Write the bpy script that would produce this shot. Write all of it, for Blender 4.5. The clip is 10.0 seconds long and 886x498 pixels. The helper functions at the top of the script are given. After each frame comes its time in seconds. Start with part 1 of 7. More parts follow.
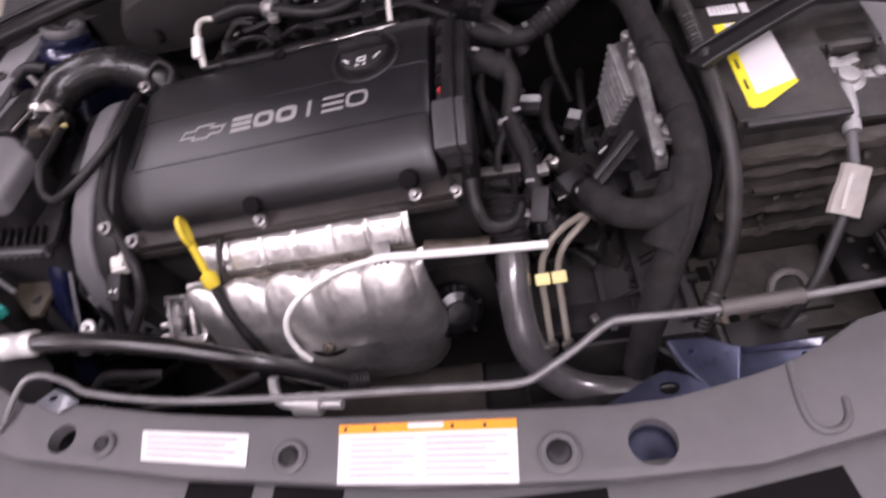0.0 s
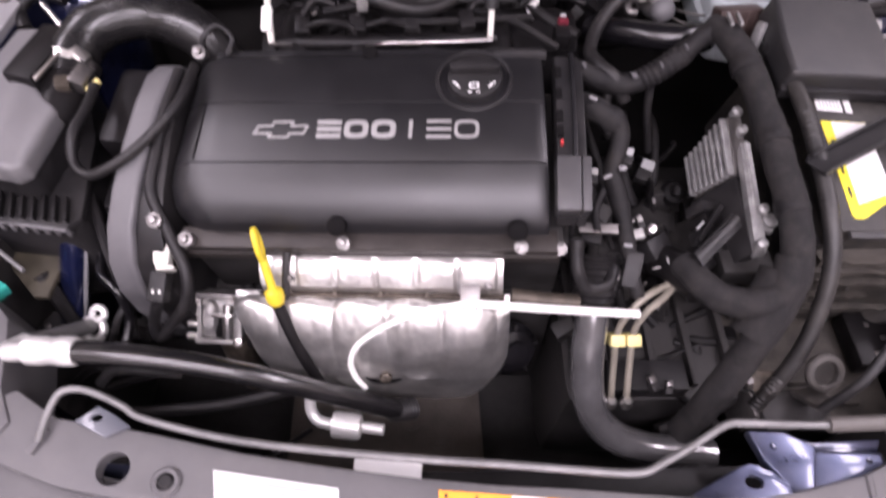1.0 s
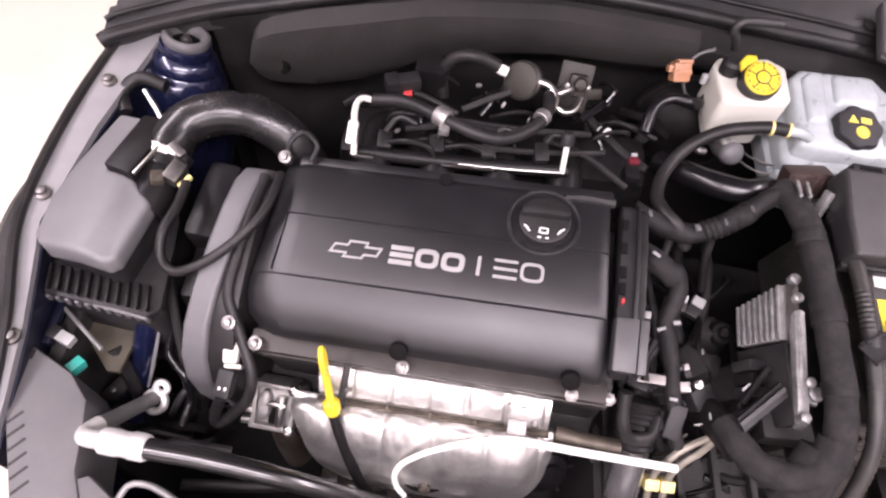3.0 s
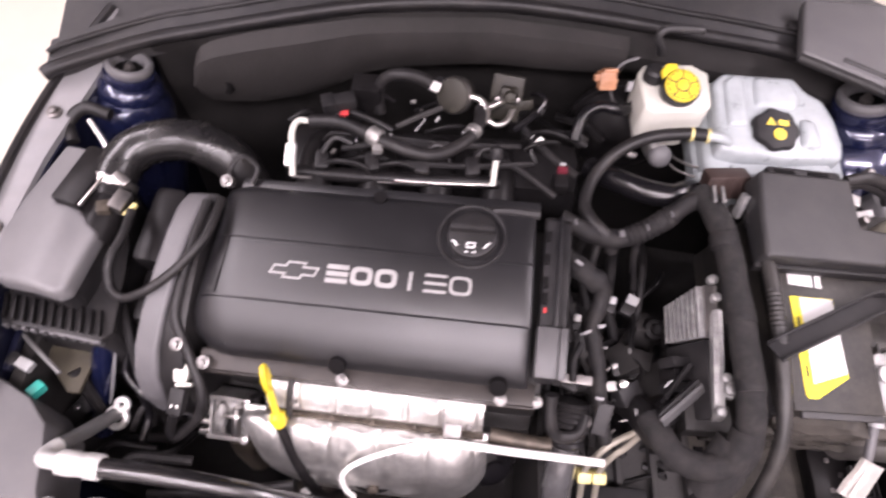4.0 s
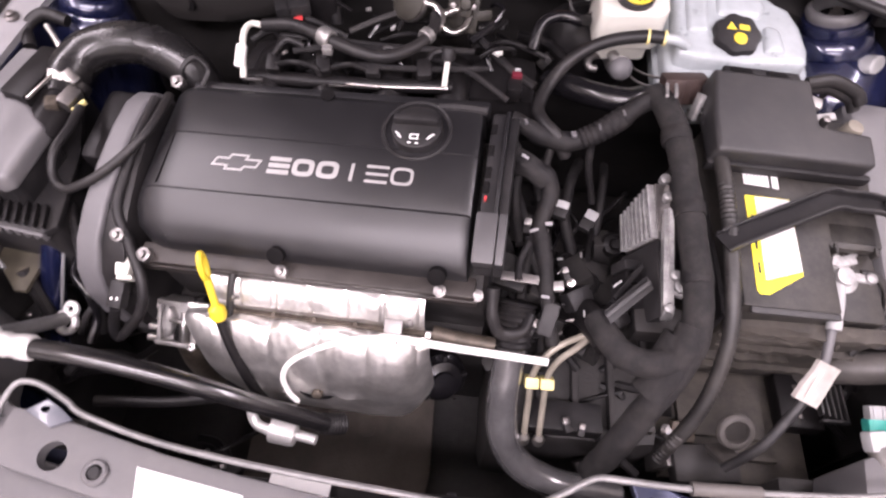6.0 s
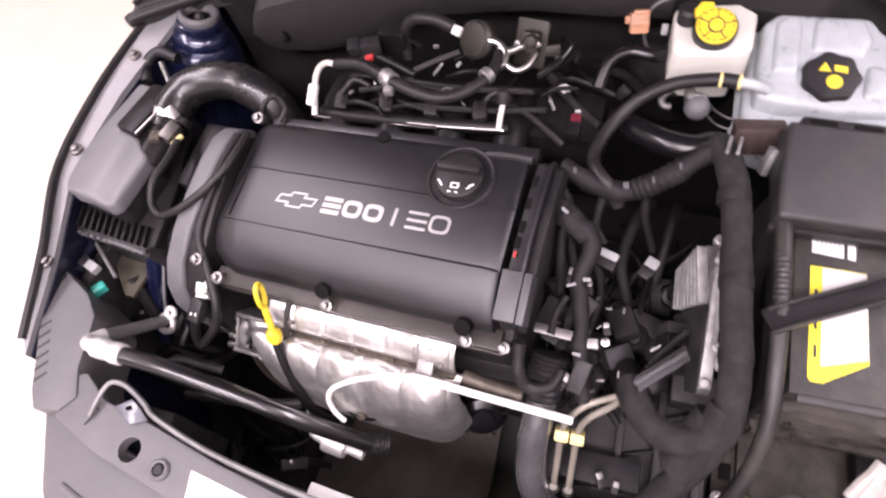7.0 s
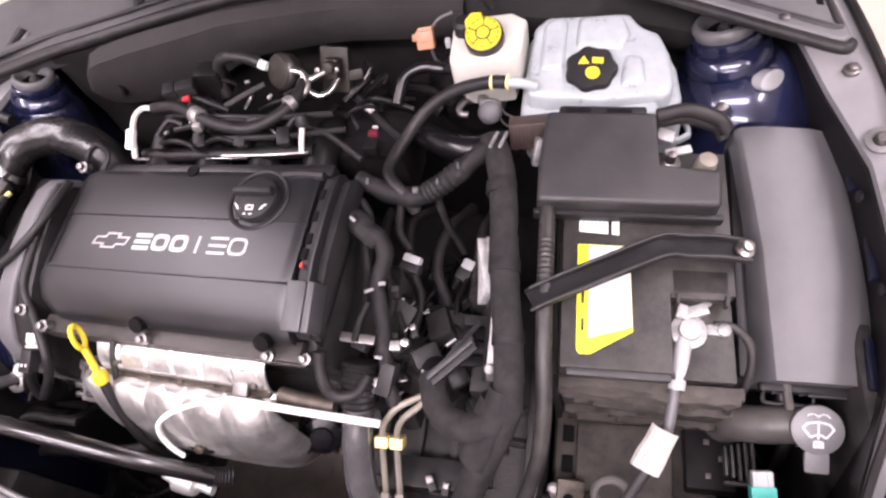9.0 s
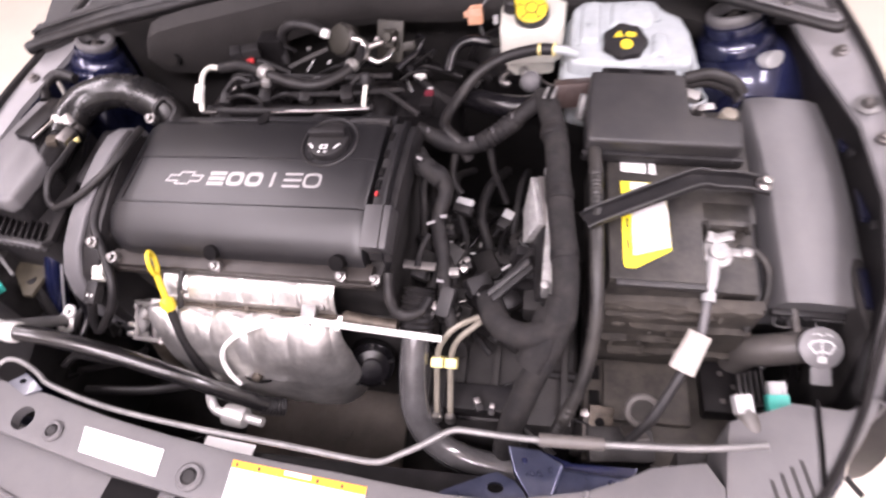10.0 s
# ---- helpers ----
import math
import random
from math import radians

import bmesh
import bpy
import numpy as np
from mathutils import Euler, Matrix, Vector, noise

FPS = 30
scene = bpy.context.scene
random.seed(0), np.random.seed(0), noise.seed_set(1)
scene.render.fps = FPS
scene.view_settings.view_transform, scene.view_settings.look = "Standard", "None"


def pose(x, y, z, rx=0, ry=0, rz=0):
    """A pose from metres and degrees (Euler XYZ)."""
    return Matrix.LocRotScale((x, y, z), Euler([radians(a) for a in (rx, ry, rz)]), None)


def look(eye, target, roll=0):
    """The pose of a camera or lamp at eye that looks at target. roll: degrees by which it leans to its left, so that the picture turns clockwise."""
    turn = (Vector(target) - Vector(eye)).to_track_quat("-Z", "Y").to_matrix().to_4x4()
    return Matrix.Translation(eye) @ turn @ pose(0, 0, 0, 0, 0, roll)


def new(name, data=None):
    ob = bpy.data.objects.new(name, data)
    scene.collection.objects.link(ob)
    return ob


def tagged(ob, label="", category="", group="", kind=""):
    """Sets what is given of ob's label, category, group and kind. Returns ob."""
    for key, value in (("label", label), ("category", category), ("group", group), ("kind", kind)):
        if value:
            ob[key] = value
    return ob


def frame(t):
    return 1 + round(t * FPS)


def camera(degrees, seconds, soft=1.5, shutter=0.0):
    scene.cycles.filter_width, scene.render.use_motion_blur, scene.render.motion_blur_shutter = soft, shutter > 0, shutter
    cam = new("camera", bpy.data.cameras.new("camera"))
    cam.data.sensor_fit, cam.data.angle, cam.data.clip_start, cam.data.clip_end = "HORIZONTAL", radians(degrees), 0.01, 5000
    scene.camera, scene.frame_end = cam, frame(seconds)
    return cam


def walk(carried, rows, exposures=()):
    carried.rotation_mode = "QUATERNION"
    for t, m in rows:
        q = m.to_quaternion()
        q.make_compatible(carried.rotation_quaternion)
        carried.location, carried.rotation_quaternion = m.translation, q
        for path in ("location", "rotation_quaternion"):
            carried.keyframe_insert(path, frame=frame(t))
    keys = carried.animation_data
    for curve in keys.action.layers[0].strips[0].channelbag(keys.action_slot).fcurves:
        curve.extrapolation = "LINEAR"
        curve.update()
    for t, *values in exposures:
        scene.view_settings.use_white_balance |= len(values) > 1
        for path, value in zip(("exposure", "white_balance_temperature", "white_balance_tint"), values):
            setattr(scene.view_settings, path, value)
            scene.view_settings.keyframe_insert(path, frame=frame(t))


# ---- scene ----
cam = camera(70.0, 10.0, soft=2.3, shutter=0.5)
EXPOSURE = [(0.0, -0.72, 6350, 33.0), (0.5, -0.47, 6250, 33.0), (1.1, -0.17, 6350, 31.0), (2.2, 0.10, 6550, 29.5), (4.5, 0.26, 6550, 30.0), (5.0, 0.38, 6550, 30.0), (6.3, 0.12, 6550, 31.0), (8.0, 0.20, 6550, 31.0), (10.0, 0.34, 6550, 30.0)]
PATH = [
    (0, (0.136, -0.188, 1.391), (-0.088, 0.865, 0.075), -18.4),
    (0.2, (0.128, -0.131, 1.418), (-0.032, 0.869, 0.053), -17.5),
    (0.5, (0.069, -0.075, 1.438), (0.004, 0.848, 0.012), -8.0),
    (0.7, (-0.000, -0.089, 1.421), (0.006, 0.811, -0.022), -0.7),
    (1, (-0.079, -0.065, 1.458), (-0.024, 0.837, 0.018), 2.7),
    (1.2, (-0.082, -0.037, 1.491), (-0.073, 0.878, 0.058), -1.4),
    (1.5, (-0.099, -0.013, 1.516), (-0.095, 0.913, 0.090), 0.1),
    (1.7, (-0.093, -0.009, 1.521), (-0.103, 0.927, 0.102), -0.4),
    (2, (-0.074, 0.013, 1.539), (-0.103, 0.957, 0.125), -2.3),
    (2.2, (-0.073, 0.009, 1.541), (-0.123, 0.971, 0.141), -2.2),
    (2.5, (-0.102, 0.026, 1.551), (-0.139, 0.950, 0.124), 1.7),
    (2.7, (-0.131, 0.031, 1.549), (-0.159, 0.953, 0.121), 4.5),
    (3.8, (-0.102, 0.067, 1.622), (-0.093, 0.895, 0.137), 7.5),
    (4, (-0.057, 0.065, 1.622), (-0.052, 0.919, 0.152), 4.5),
    (4.2, (-0.022, 0.040, 1.604), (-0.037, 0.929, 0.156), 2.9),
    (4.5, (-0.026, 0.025, 1.588), (-0.035, 0.878, 0.117), 3.8),
    (4.8, (-0.059, 0.009, 1.574), (-0.059, 0.864, 0.105), 4.2),
    (5, (-0.057, -0.005, 1.559), (-0.026, 0.867, 0.100), 3.1),
    (5.2, (-0.033, -0.030, 1.534), (0.039, 0.864, 0.090), 0.8),
    (6.3, (0.092, -0.043, 1.541), (-0.052, 0.821, 0.084), -0.5),
    (6.5, (0.142, -0.028, 1.541), (-0.110, 0.825, 0.092), -6.4),
    (6.8, (0.196, 0.027, 1.566), (-0.180, 0.818, 0.109), -14.5),
    (7, (0.170, 0.053, 1.590), (-0.262, 0.792, 0.121), -17.6),
    (7.2, (0.184, 0.061, 1.570), (-0.260, 0.841, 0.126), -13.6),
    (7.5, (0.179, 0.078, 1.585), (-0.232, 0.846, 0.125), -12.3),
    (7.8, (0.217, 0.073, 1.596), (-0.241, 0.901, 0.184), -13.8),
    (8, (0.233, 0.091, 1.610), (-0.167, 0.917, 0.180), -12.9),
    (8.2, (0.288, 0.097, 1.598), (-0.111, 0.926, 0.168), -15.4),
    (8.5, (0.362, 0.091, 1.576), (-0.050, 0.932, 0.157), -18.6),
    (8.8, (0.400, 0.072, 1.558), (-0.003, 0.922, 0.143), -19.6),
    (9, (0.400, 0.048, 1.546), (-0.005, 0.909, 0.137), -19.5),
    (9.2, (0.389, 0.032, 1.543), (-0.028, 0.900, 0.142), -19.5),
    (9.5, (0.350, -0.004, 1.548), (-0.061, 0.868, 0.148), -18.1),
    (9.7, (0.305, -0.046, 1.550), (-0.083, 0.827, 0.144), -14.8),
    (10, (0.297, -0.139, 1.563), (0.003, 0.838, 0.203), -11.0),
]
walk(cam, [(t, look(eye, target, roll)) for t, eye, target, roll in PATH], EXPOSURE)

# ---------------------------------------------------------------- world and lamps
world = bpy.data.worlds.new("world")
scene.world = world
world.use_nodes = True
world.node_tree.nodes["Background"].inputs[0].default_value = (0.9, 0.93, 1.0, 1)
world.node_tree.nodes["Background"].inputs[1].default_value = 0.05
scene.view_settings.exposure = 0.0


def ceiling_lamp(x, y, sx, sy, power, z=2.93, col=(1.0, 0.985, 0.985)):
    lamp = bpy.data.lights.new("ceiling_light", "AREA")
    lamp.shape, lamp.size, lamp.size_y, lamp.energy, lamp.color = "RECTANGLE", sx, sy, power, col
    ob = new("ceiling_light", lamp)
    ob.matrix_world = pose(x, y, z)
    return ob


ceiling_lamp(0.05, -0.88, 2.0, 0.4, 84)
ceiling_lamp(0.0, -2.6, 2.4, 0.4, 95)
ceiling_lamp(-1.9, 0.0, 0.35, 3.2, 96)
ceiling_lamp(1.9, 0.5, 0.3, 2.6, 78)


# ---------------------------------------------------------------- materials
def material(name, col, rough=0.5, metal=0.0, var=0.25, scale=25.0, bump=0.05, bscale=260.0, coat=0.0, dust=0.0, dustcol=(0.28, 0.25, 0.22), trans=0.0, spec=0.5):
    m = bpy.data.materials.new(name)
    m.use_nodes = True
    nt = m.node_tree
    p = nt.nodes["Principled BSDF"]
    tc = nt.nodes.new("ShaderNodeTexCoord")
    n1 = nt.nodes.new("ShaderNodeTexNoise")
    n1.inputs["Scale"].default_value, n1.inputs["Detail"].default_value, n1.inputs["Roughness"].default_value = scale, 6, 0.65
    n2 = nt.nodes.new("ShaderNodeTexNoise")
    n2.inputs["Scale"].default_value, n2.inputs["Detail"].default_value = bscale, 3
    for n in (n1, n2):
        nt.links.new(tc.outputs["Object"], n.inputs["Vector"])
    ramp = nt.nodes.new("ShaderNodeMapRange")
    ramp.inputs["From Min"].default_value, ramp.inputs["From Max"].default_value = 0.3, 0.7
    nt.links.new(n1.outputs["Fac"], ramp.inputs["Value"])
    mix = nt.nodes.new("ShaderNodeMix")
    mix.data_type = "RGBA"
    mix.inputs["A"].default_value = (*[c * (1 - var) for c in col], 1)
    mix.inputs["B"].default_value = (*[min(1, c * (1 + var)) for c in col], 1)
    nt.links.new(ramp.outputs["Result"], mix.inputs["Factor"])
    last = mix.outputs["Result"]
    if dust:
        n3 = nt.nodes.new("ShaderNodeTexNoise")
        n3.inputs["Scale"].default_value, n3.inputs["Detail"].default_value, n3.inputs["Roughness"].default_value = scale * 0.45, 9, 0.75
        nt.links.new(tc.outputs["Object"], n3.inputs["Vector"])
        r3 = nt.nodes.new("ShaderNodeMapRange")
        r3.inputs["From Min"].default_value, r3.inputs["From Max"].default_value, r3.inputs["To Max"].default_value = 0.42, 0.75, dust
        nt.links.new(n3.outputs["Fac"], r3.inputs["Value"])
        mx = nt.nodes.new("ShaderNodeMix")
        mx.data_type = "RGBA"
        nt.links.new(last, mx.inputs["A"])
        mx.inputs["B"].default_value = (*dustcol, 1)
        nt.links.new(r3.outputs["Result"], mx.inputs["Factor"])
        last = mx.outputs["Result"]
    nt.links.new(last, p.inputs["Base Color"])
    rr = nt.nodes.new("ShaderNodeMapRange")
    rr.inputs["To Min"].default_value, rr.inputs["To Max"].default_value = max(0.02, rough - 0.1), min(1, rough + 0.1)
    nt.links.new(n1.outputs["Fac"], rr.inputs["Value"])
    nt.links.new(rr.outputs["Result"], p.inputs["Roughness"])
    p.inputs["Metallic"].default_value = metal
    p.inputs["Coat Weight"].default_value = coat
    p.inputs["Coat Roughness"].default_value = 0.06
    p.inputs["Transmission Weight"].default_value = trans
    p.inputs["Specular IOR Level"].default_value = spec
    if bump:
        b = nt.nodes.new("ShaderNodeBump")
        b.inputs["Strength"].default_value, b.inputs["Distance"].default_value = bump, 0.002
        nt.links.new(n2.outputs["Fac"], b.inputs["Height"])
        nt.links.new(b.outputs["Normal"], p.inputs["Normal"])
    return m


# black of parts down in the bay; occlusion shade is put into the colour
DEEP = material("shaded_black_rubber", (0.0085, 0.0078, 0.0082), 0.4, var=0.4, bump=0.08, dust=0.06, dustcol=(0.06, 0.05, 0.045), spec=0.2)
WEATHERED = material("weathered_steel_and_seam_shade", (0.09, 0.075, 0.06), 0.5, 0.6, var=0.5, scale=60, bump=0.3)
BOLT = material("worn_zinc_bolt", (0.24, 0.23, 0.225), 0.42, 0.9, var=0.25, bump=0.1)
BATT = material("dusty_battery_case", (0.019, 0.0178, 0.017), 0.46, var=0.4, scale=35, bump=0.08, dust=0.5, dustcol=(0.105, 0.094, 0.079), spec=0.3)
COVER = material("satin_black_plastic", (0.0102, 0.0098, 0.0108), 0.37, var=0.2, scale=9, bump=0.10, bscale=900, spec=0.6)
PLASTIC = material("black_plastic", (0.015, 0.0143, 0.0152), 0.45, var=0.3, bump=0.08, dust=0.05, spec=0.24)
GREYPLASTIC = material("grey_black_plastic", (0.021, 0.0203, 0.0213), 0.5, var=0.12, bump=0.15, bscale=1100, dust=0.08)
TIMING = material("grey_belt_cover_plastic", (0.098, 0.095, 0.099), 0.5, var=0.1, bump=0.1, bscale=800)
LID = material("grey_lid_plastic", (0.145, 0.142, 0.146), 0.48, var=0.08, bump=0.15, bscale=1100, dust=0.06)
RAIL = material("grey_primed_paint", (0.20, 0.196, 0.203), 0.4, var=0.08, bump=0.05, dust=0.15)
PANEL = material("grained_grey_plastic", (0.092, 0.089, 0.092), 0.5, var=0.1, bump=0.2, bscale=1300, dust=0.1)
RUBBER = material("black_rubber", (0.013, 0.0122, 0.0128), 0.42, var=0.3, bump=0.06, dust=0.05, spec=0.26)
CONDUIT = material("dusty_black_conduit", (0.016, 0.015, 0.0145), 0.5, var=0.3, bump=0.05, dust=0.12)
INSUL = material("dark_felt_insulation", (0.0125, 0.0113, 0.0108), 0.8, var=0.5, scale=7, bump=0.35, bscale=90, spec=0.25)
# black hose raised to grey: lamp sheen along it is put into the colour
GREYHOSE = material("sheen_grey_hose", (0.095, 0.093, 0.095), 0.18, 0.35, var=0.3, bump=0.03, dust=0.05, coat=1.0, spec=0.7)
# mostly for slots, wells and holes: their inner shade as flat black pieces
SHADEBLACK = material("black_and_recess_shade", (0.0055, 0.005, 0.0052), 0.8, var=0.2, bump=0.0, spec=0.1)
DUCTBLACK = material("glossy_duct_plastic", (0.0075, 0.0072, 0.0078), 0.27, var=0.3, scale=14, bump=0.05, spec=0.55, dust=0.04)
GLOSSRUBBER = material("shiny_black_hose", (0.006, 0.0055, 0.0065), 0.24, var=0.3, bump=0.05, spec=0.6)
FABRIC = material("black_cloth_tape", (0.0145, 0.0136, 0.014), 0.85, var=0.35, scale=90, bump=0.5, bscale=900, dust=0.07, spec=0.25)
DARK = material("grimy_dark_metal", (0.026, 0.024, 0.0235), 0.6, 0.2, var=0.5, bump=0.3, dust=0.2, dustcol=(0.03, 0.026, 0.022))
CAST = material("cast_aluminium", (0.38, 0.37, 0.36), 0.45, 0.8, var=0.35, scale=60, bump=0.4, bscale=500, dust=0.25, dustcol=(0.16, 0.14, 0.12))
ECUCAST = material("dusty_cast_aluminium", (0.36, 0.355, 0.35), 0.48, 0.6, var=0.4, scale=60, bump=0.4, bscale=500, dust=0.3, dustcol=(0.10, 0.09, 0.08))
SHIELD = material("stamped_heat_shield_aluminium", (0.70, 0.685, 0.665), 0.40, 0.92, var=0.25, scale=30, bump=0.16, bscale=160, dust=0.2, dustcol=(0.34, 0.29, 0.25))
RIM = material("dark_anodised_rim", (0.03, 0.0255, 0.023), 0.45, 0.25, var=0.4, bump=0.1)
STEEL = material("zinc_steel", (0.62, 0.60, 0.58), 0.3, 1.0, var=0.15, bump=0.05)
DULLSTEEL = material("dull_steel", (0.2, 0.19, 0.185), 0.42, 0.9, var=0.3, bump=0.1, dust=0.3, dustcol=(0.14, 0.11, 0.09))
OLIVE = material("yellow_passivated_steel", (0.026, 0.0235, 0.018), 0.5, 0.35, var=0.2)
OLIVEWORN = material("worn_olive_metal", (0.017, 0.0145, 0.010), 0.5, 0.25, var=0.5, scale=60, bump=0.2)
TAN = material("tan_coated_tube", (0.21, 0.19, 0.155), 0.45, 0.2, var=0.2)
BLUE = material("dark_blue_car_paint", (0.008, 0.0115, 0.042), 0.24, 0.4, var=0.15, bump=0.0, coat=0.9, dust=0.06)
# paler copy of the body blue; the ceiling's reflection is put into the colour
REFLECTBLUE = material("blue_paint_with_reflection", (0.068, 0.078, 0.130), 0.3, 0.8, var=0.25, bump=0.03, coat=0.5, dust=0.15)
YELLOW = material("yellow_plastic", (0.66, 0.5, 0.03), 0.4, var=0.08, bump=0.05)
LIGHTYELLOW = material("pale_yellow_clip", (0.72, 0.62, 0.26), 0.5, var=0.15)
WHITE = material("white_sleeve", (0.78, 0.77, 0.74), 0.5, var=0.06, bump=0.05)
PAPER = material("white_label_paper", (0.66, 0.65, 0.645), 0.6, var=0.03, bump=0.02)
ORANGE = material("orange_label_paper", (0.85, 0.32, 0.02), 0.55, var=0.04, bump=0.0)
YPAPER = material("yellow_label_paper", (0.85, 0.72, 0.02), 0.55, var=0.03, bump=0.0)
INK = material("grey_print", (0.36, 0.36, 0.365), 0.6, var=0.1, bump=0.0)
BLACKINK = material("black_print", (0.02, 0.02, 0.02), 0.6, var=0.1, bump=0.0)
MILK = material("milky_tank_plastic", (0.385, 0.42, 0.432), 0.3, var=0.15, scale=34, bump=0.08, trans=0.18)
CREAM = material("cream_tank_plastic", (0.62, 0.61, 0.55), 0.35, var=0.08, scale=14, bump=0.05, trans=0.08)
SILVERPRINT = material("silver_print", (0.38, 0.372, 0.365), 0.4, 0.3, var=0.08, bump=0.0)
WHITEINK = material("white_print", (0.75, 0.75, 0.75), 0.5, var=0.03, bump=0.0)
TEAL = material("teal_connector", (0.02, 0.36, 0.30), 0.4, var=0.1)
COPPER = material("copper_brown_connector", (0.36, 0.17, 0.09), 0.45, var=0.3)
REDP = material("red_plastic", (0.55, 0.05, 0.05), 0.4, var=0.1)
BROWN = material("dusty_brown_tray", (0.036, 0.031, 0.026), 0.75, var=0.6, scale=40, bump=0.4, dust=0.7, dustcol=(0.078, 0.068, 0.055))
MUD = material("brown_undertray", (0.095, 0.08, 0.068), 0.8, var=0.4, scale=10, bump=0.4)
NECK = material("stained_grey_neck_plastic", (0.085, 0.078, 0.072), 0.5, var=0.3, scale=20, bump=0.1)
ROD = material("dull_grey_rod", (0.18, 0.177, 0.175), 0.45, 0.5, var=0.3, bump=0.1)
PAD = material("worn_grey_pad", (0.019, 0.0172, 0.0165), 0.7, var=0.3, scale=9, bump=0.25, bscale=120, spec=0.3)
BLOCK = material("dark_grey_block_plastic", (0.045, 0.0437, 0.0455), 0.42, var=0.1, bump=0.1, bscale=1000, dust=0.05)
TABPAINT = material("blue_grey_paint", (0.062, 0.067, 0.085), 0.35, var=0.15, bump=0.03, coat=0.4, dust=0.1)
TAPE = material("dark_cloth_tape", (0.0085, 0.0078, 0.0085), 0.6, var=0.4, scale=70, bump=0.5, bscale=700, dust=0.06, spec=0.25)
TAGWHITE = material("white_tag_paper", (0.62, 0.59, 0.55), 0.6, var=0.15, scale=40, bump=0.1)
TAGPAPER = material("aged_tag_paper", (0.42, 0.40, 0.37), 0.6, var=0.1, scale=60, bump=0.1)
REDBROWN = material("red_brown_plastic", (0.036, 0.021, 0.018), 0.5, var=0.3, bump=0.1, dust=0.1)
FLAP = material("dusty_tan_flap", (0.044, 0.037, 0.024), 0.7, var=0.35, scale=30, bump=0.2)
FUSELID = material("dark_grey_lid_plastic", (0.098, 0.096, 0.099), 0.45, var=0.1, bump=0.15, bscale=1100, dust=0.08)
# darker copy of the blue body paint; the wall's shade is put into the colour
NAVYSHADE = material("shaded_navy_paint", (0.005, 0.0062, 0.019), 0.35, 0.2, var=0.3, bump=0.05, coat=0.4, dust=0.1, dustcol=(0.05, 0.045, 0.04))
ALU = material("bright_aluminium", (0.78, 0.77, 0.75), 0.42, 0.55, var=0.1, bump=0.1)
HOSE = material("satin_black_hose", (0.008, 0.0075, 0.0082), 0.22, var=0.4, scale=14, bump=0.05, bscale=60, dust=0.04, spec=0.6, coat=0.3)
NOZZLE = material("mid_grey_cap_plastic", (0.20, 0.195, 0.20), 0.5, var=0.12, bump=0.06, bscale=500)
CAPGREY = material("grey_filler_cap", (0.34, 0.34, 0.34), 0.5, var=0.08)
FLOORM = material("pale_concrete_floor", (0.74, 0.685, 0.595), 0.55, var=0.06, scale=3, bump=0.1, bscale=60)
WALLM = material("painted_wall", (0.62, 0.61, 0.60), 0.7, var=0.04, scale=2, bump=0.1, bscale=80)
CEILM = material("ceiling_paint", (0.74, 0.735, 0.73), 0.8, var=0.04, scale=2, bump=0.1)
GLASS = material("windscreen_glass", (0.02, 0.025, 0.025), 0.05, var=0.05, bump=0.0, coat=1.0)


# ---------------------------------------------------------------- mesh tools
def merge(bm, tmp, m=None):
    if m is not None:
        bmesh.ops.transform(tmp, matrix=m, verts=tmp.verts)
    me = bpy.data.meshes.new("tmp")
    tmp.to_mesh(me)
    tmp.free()
    bm.from_mesh(me)
    bpy.data.meshes.remove(me)
    return bm


def bevelled(tmp, bev, seg=2):
    if bev > 0:
        bmesh.ops.bevel(tmp, geom=list(tmp.edges), offset=bev, segments=seg, profile=0.6, affect="EDGES", clamp_overlap=True)


def box(bm, c, s, bev=0.003, m=None, rot=(0, 0, 0), taper=1.0):
    tmp = bmesh.new()
    bmesh.ops.create_cube(tmp, size=1)
    for v in tmp.verts:
        k = taper if v.co.z > 0 else 1.0
        v.co = Vector((v.co.x * s[0] * k, v.co.y * s[1] * k, v.co.z * s[2]))
    bevelled(tmp, min(bev, min(s) * 0.45))
    mm = pose(*c, *rot)
    return merge(bm, tmp, m @ mm if m else mm)


def prism(bm, pts, z0, z1, bev=0.003, m=None, axis="z", seg=2):
    """Extrudes an outline; axis x: outline in y, z; axis z: outline in x, y."""
    tmp = bmesh.new()
    put = (lambda p, z: (z, p[0], p[1])) if axis == "x" else (lambda p, z: (p[0], p[1], z))
    lo = [tmp.verts.new(put(p, z0)) for p in pts]
    hi = [tmp.verts.new(put(p, z1)) for p in pts]
    n = len(pts)
    tmp.faces.new(lo)
    tmp.faces.new(hi[::-1])
    for i in range(n):
        tmp.faces.new((lo[i], hi[i], hi[(i + 1) % n], lo[(i + 1) % n]))
    bmesh.ops.recalc_face_normals(tmp, faces=tmp.faces)
    if bev > 0:
        sharp = [e for e in tmp.edges if len(e.link_faces) == 2 and e.calc_face_angle(0) > 0.5]
        bmesh.ops.bevel(tmp, geom=sharp, offset=bev, segments=seg, profile=0.6, affect="EDGES", clamp_overlap=True)
    return merge(bm, tmp, m)


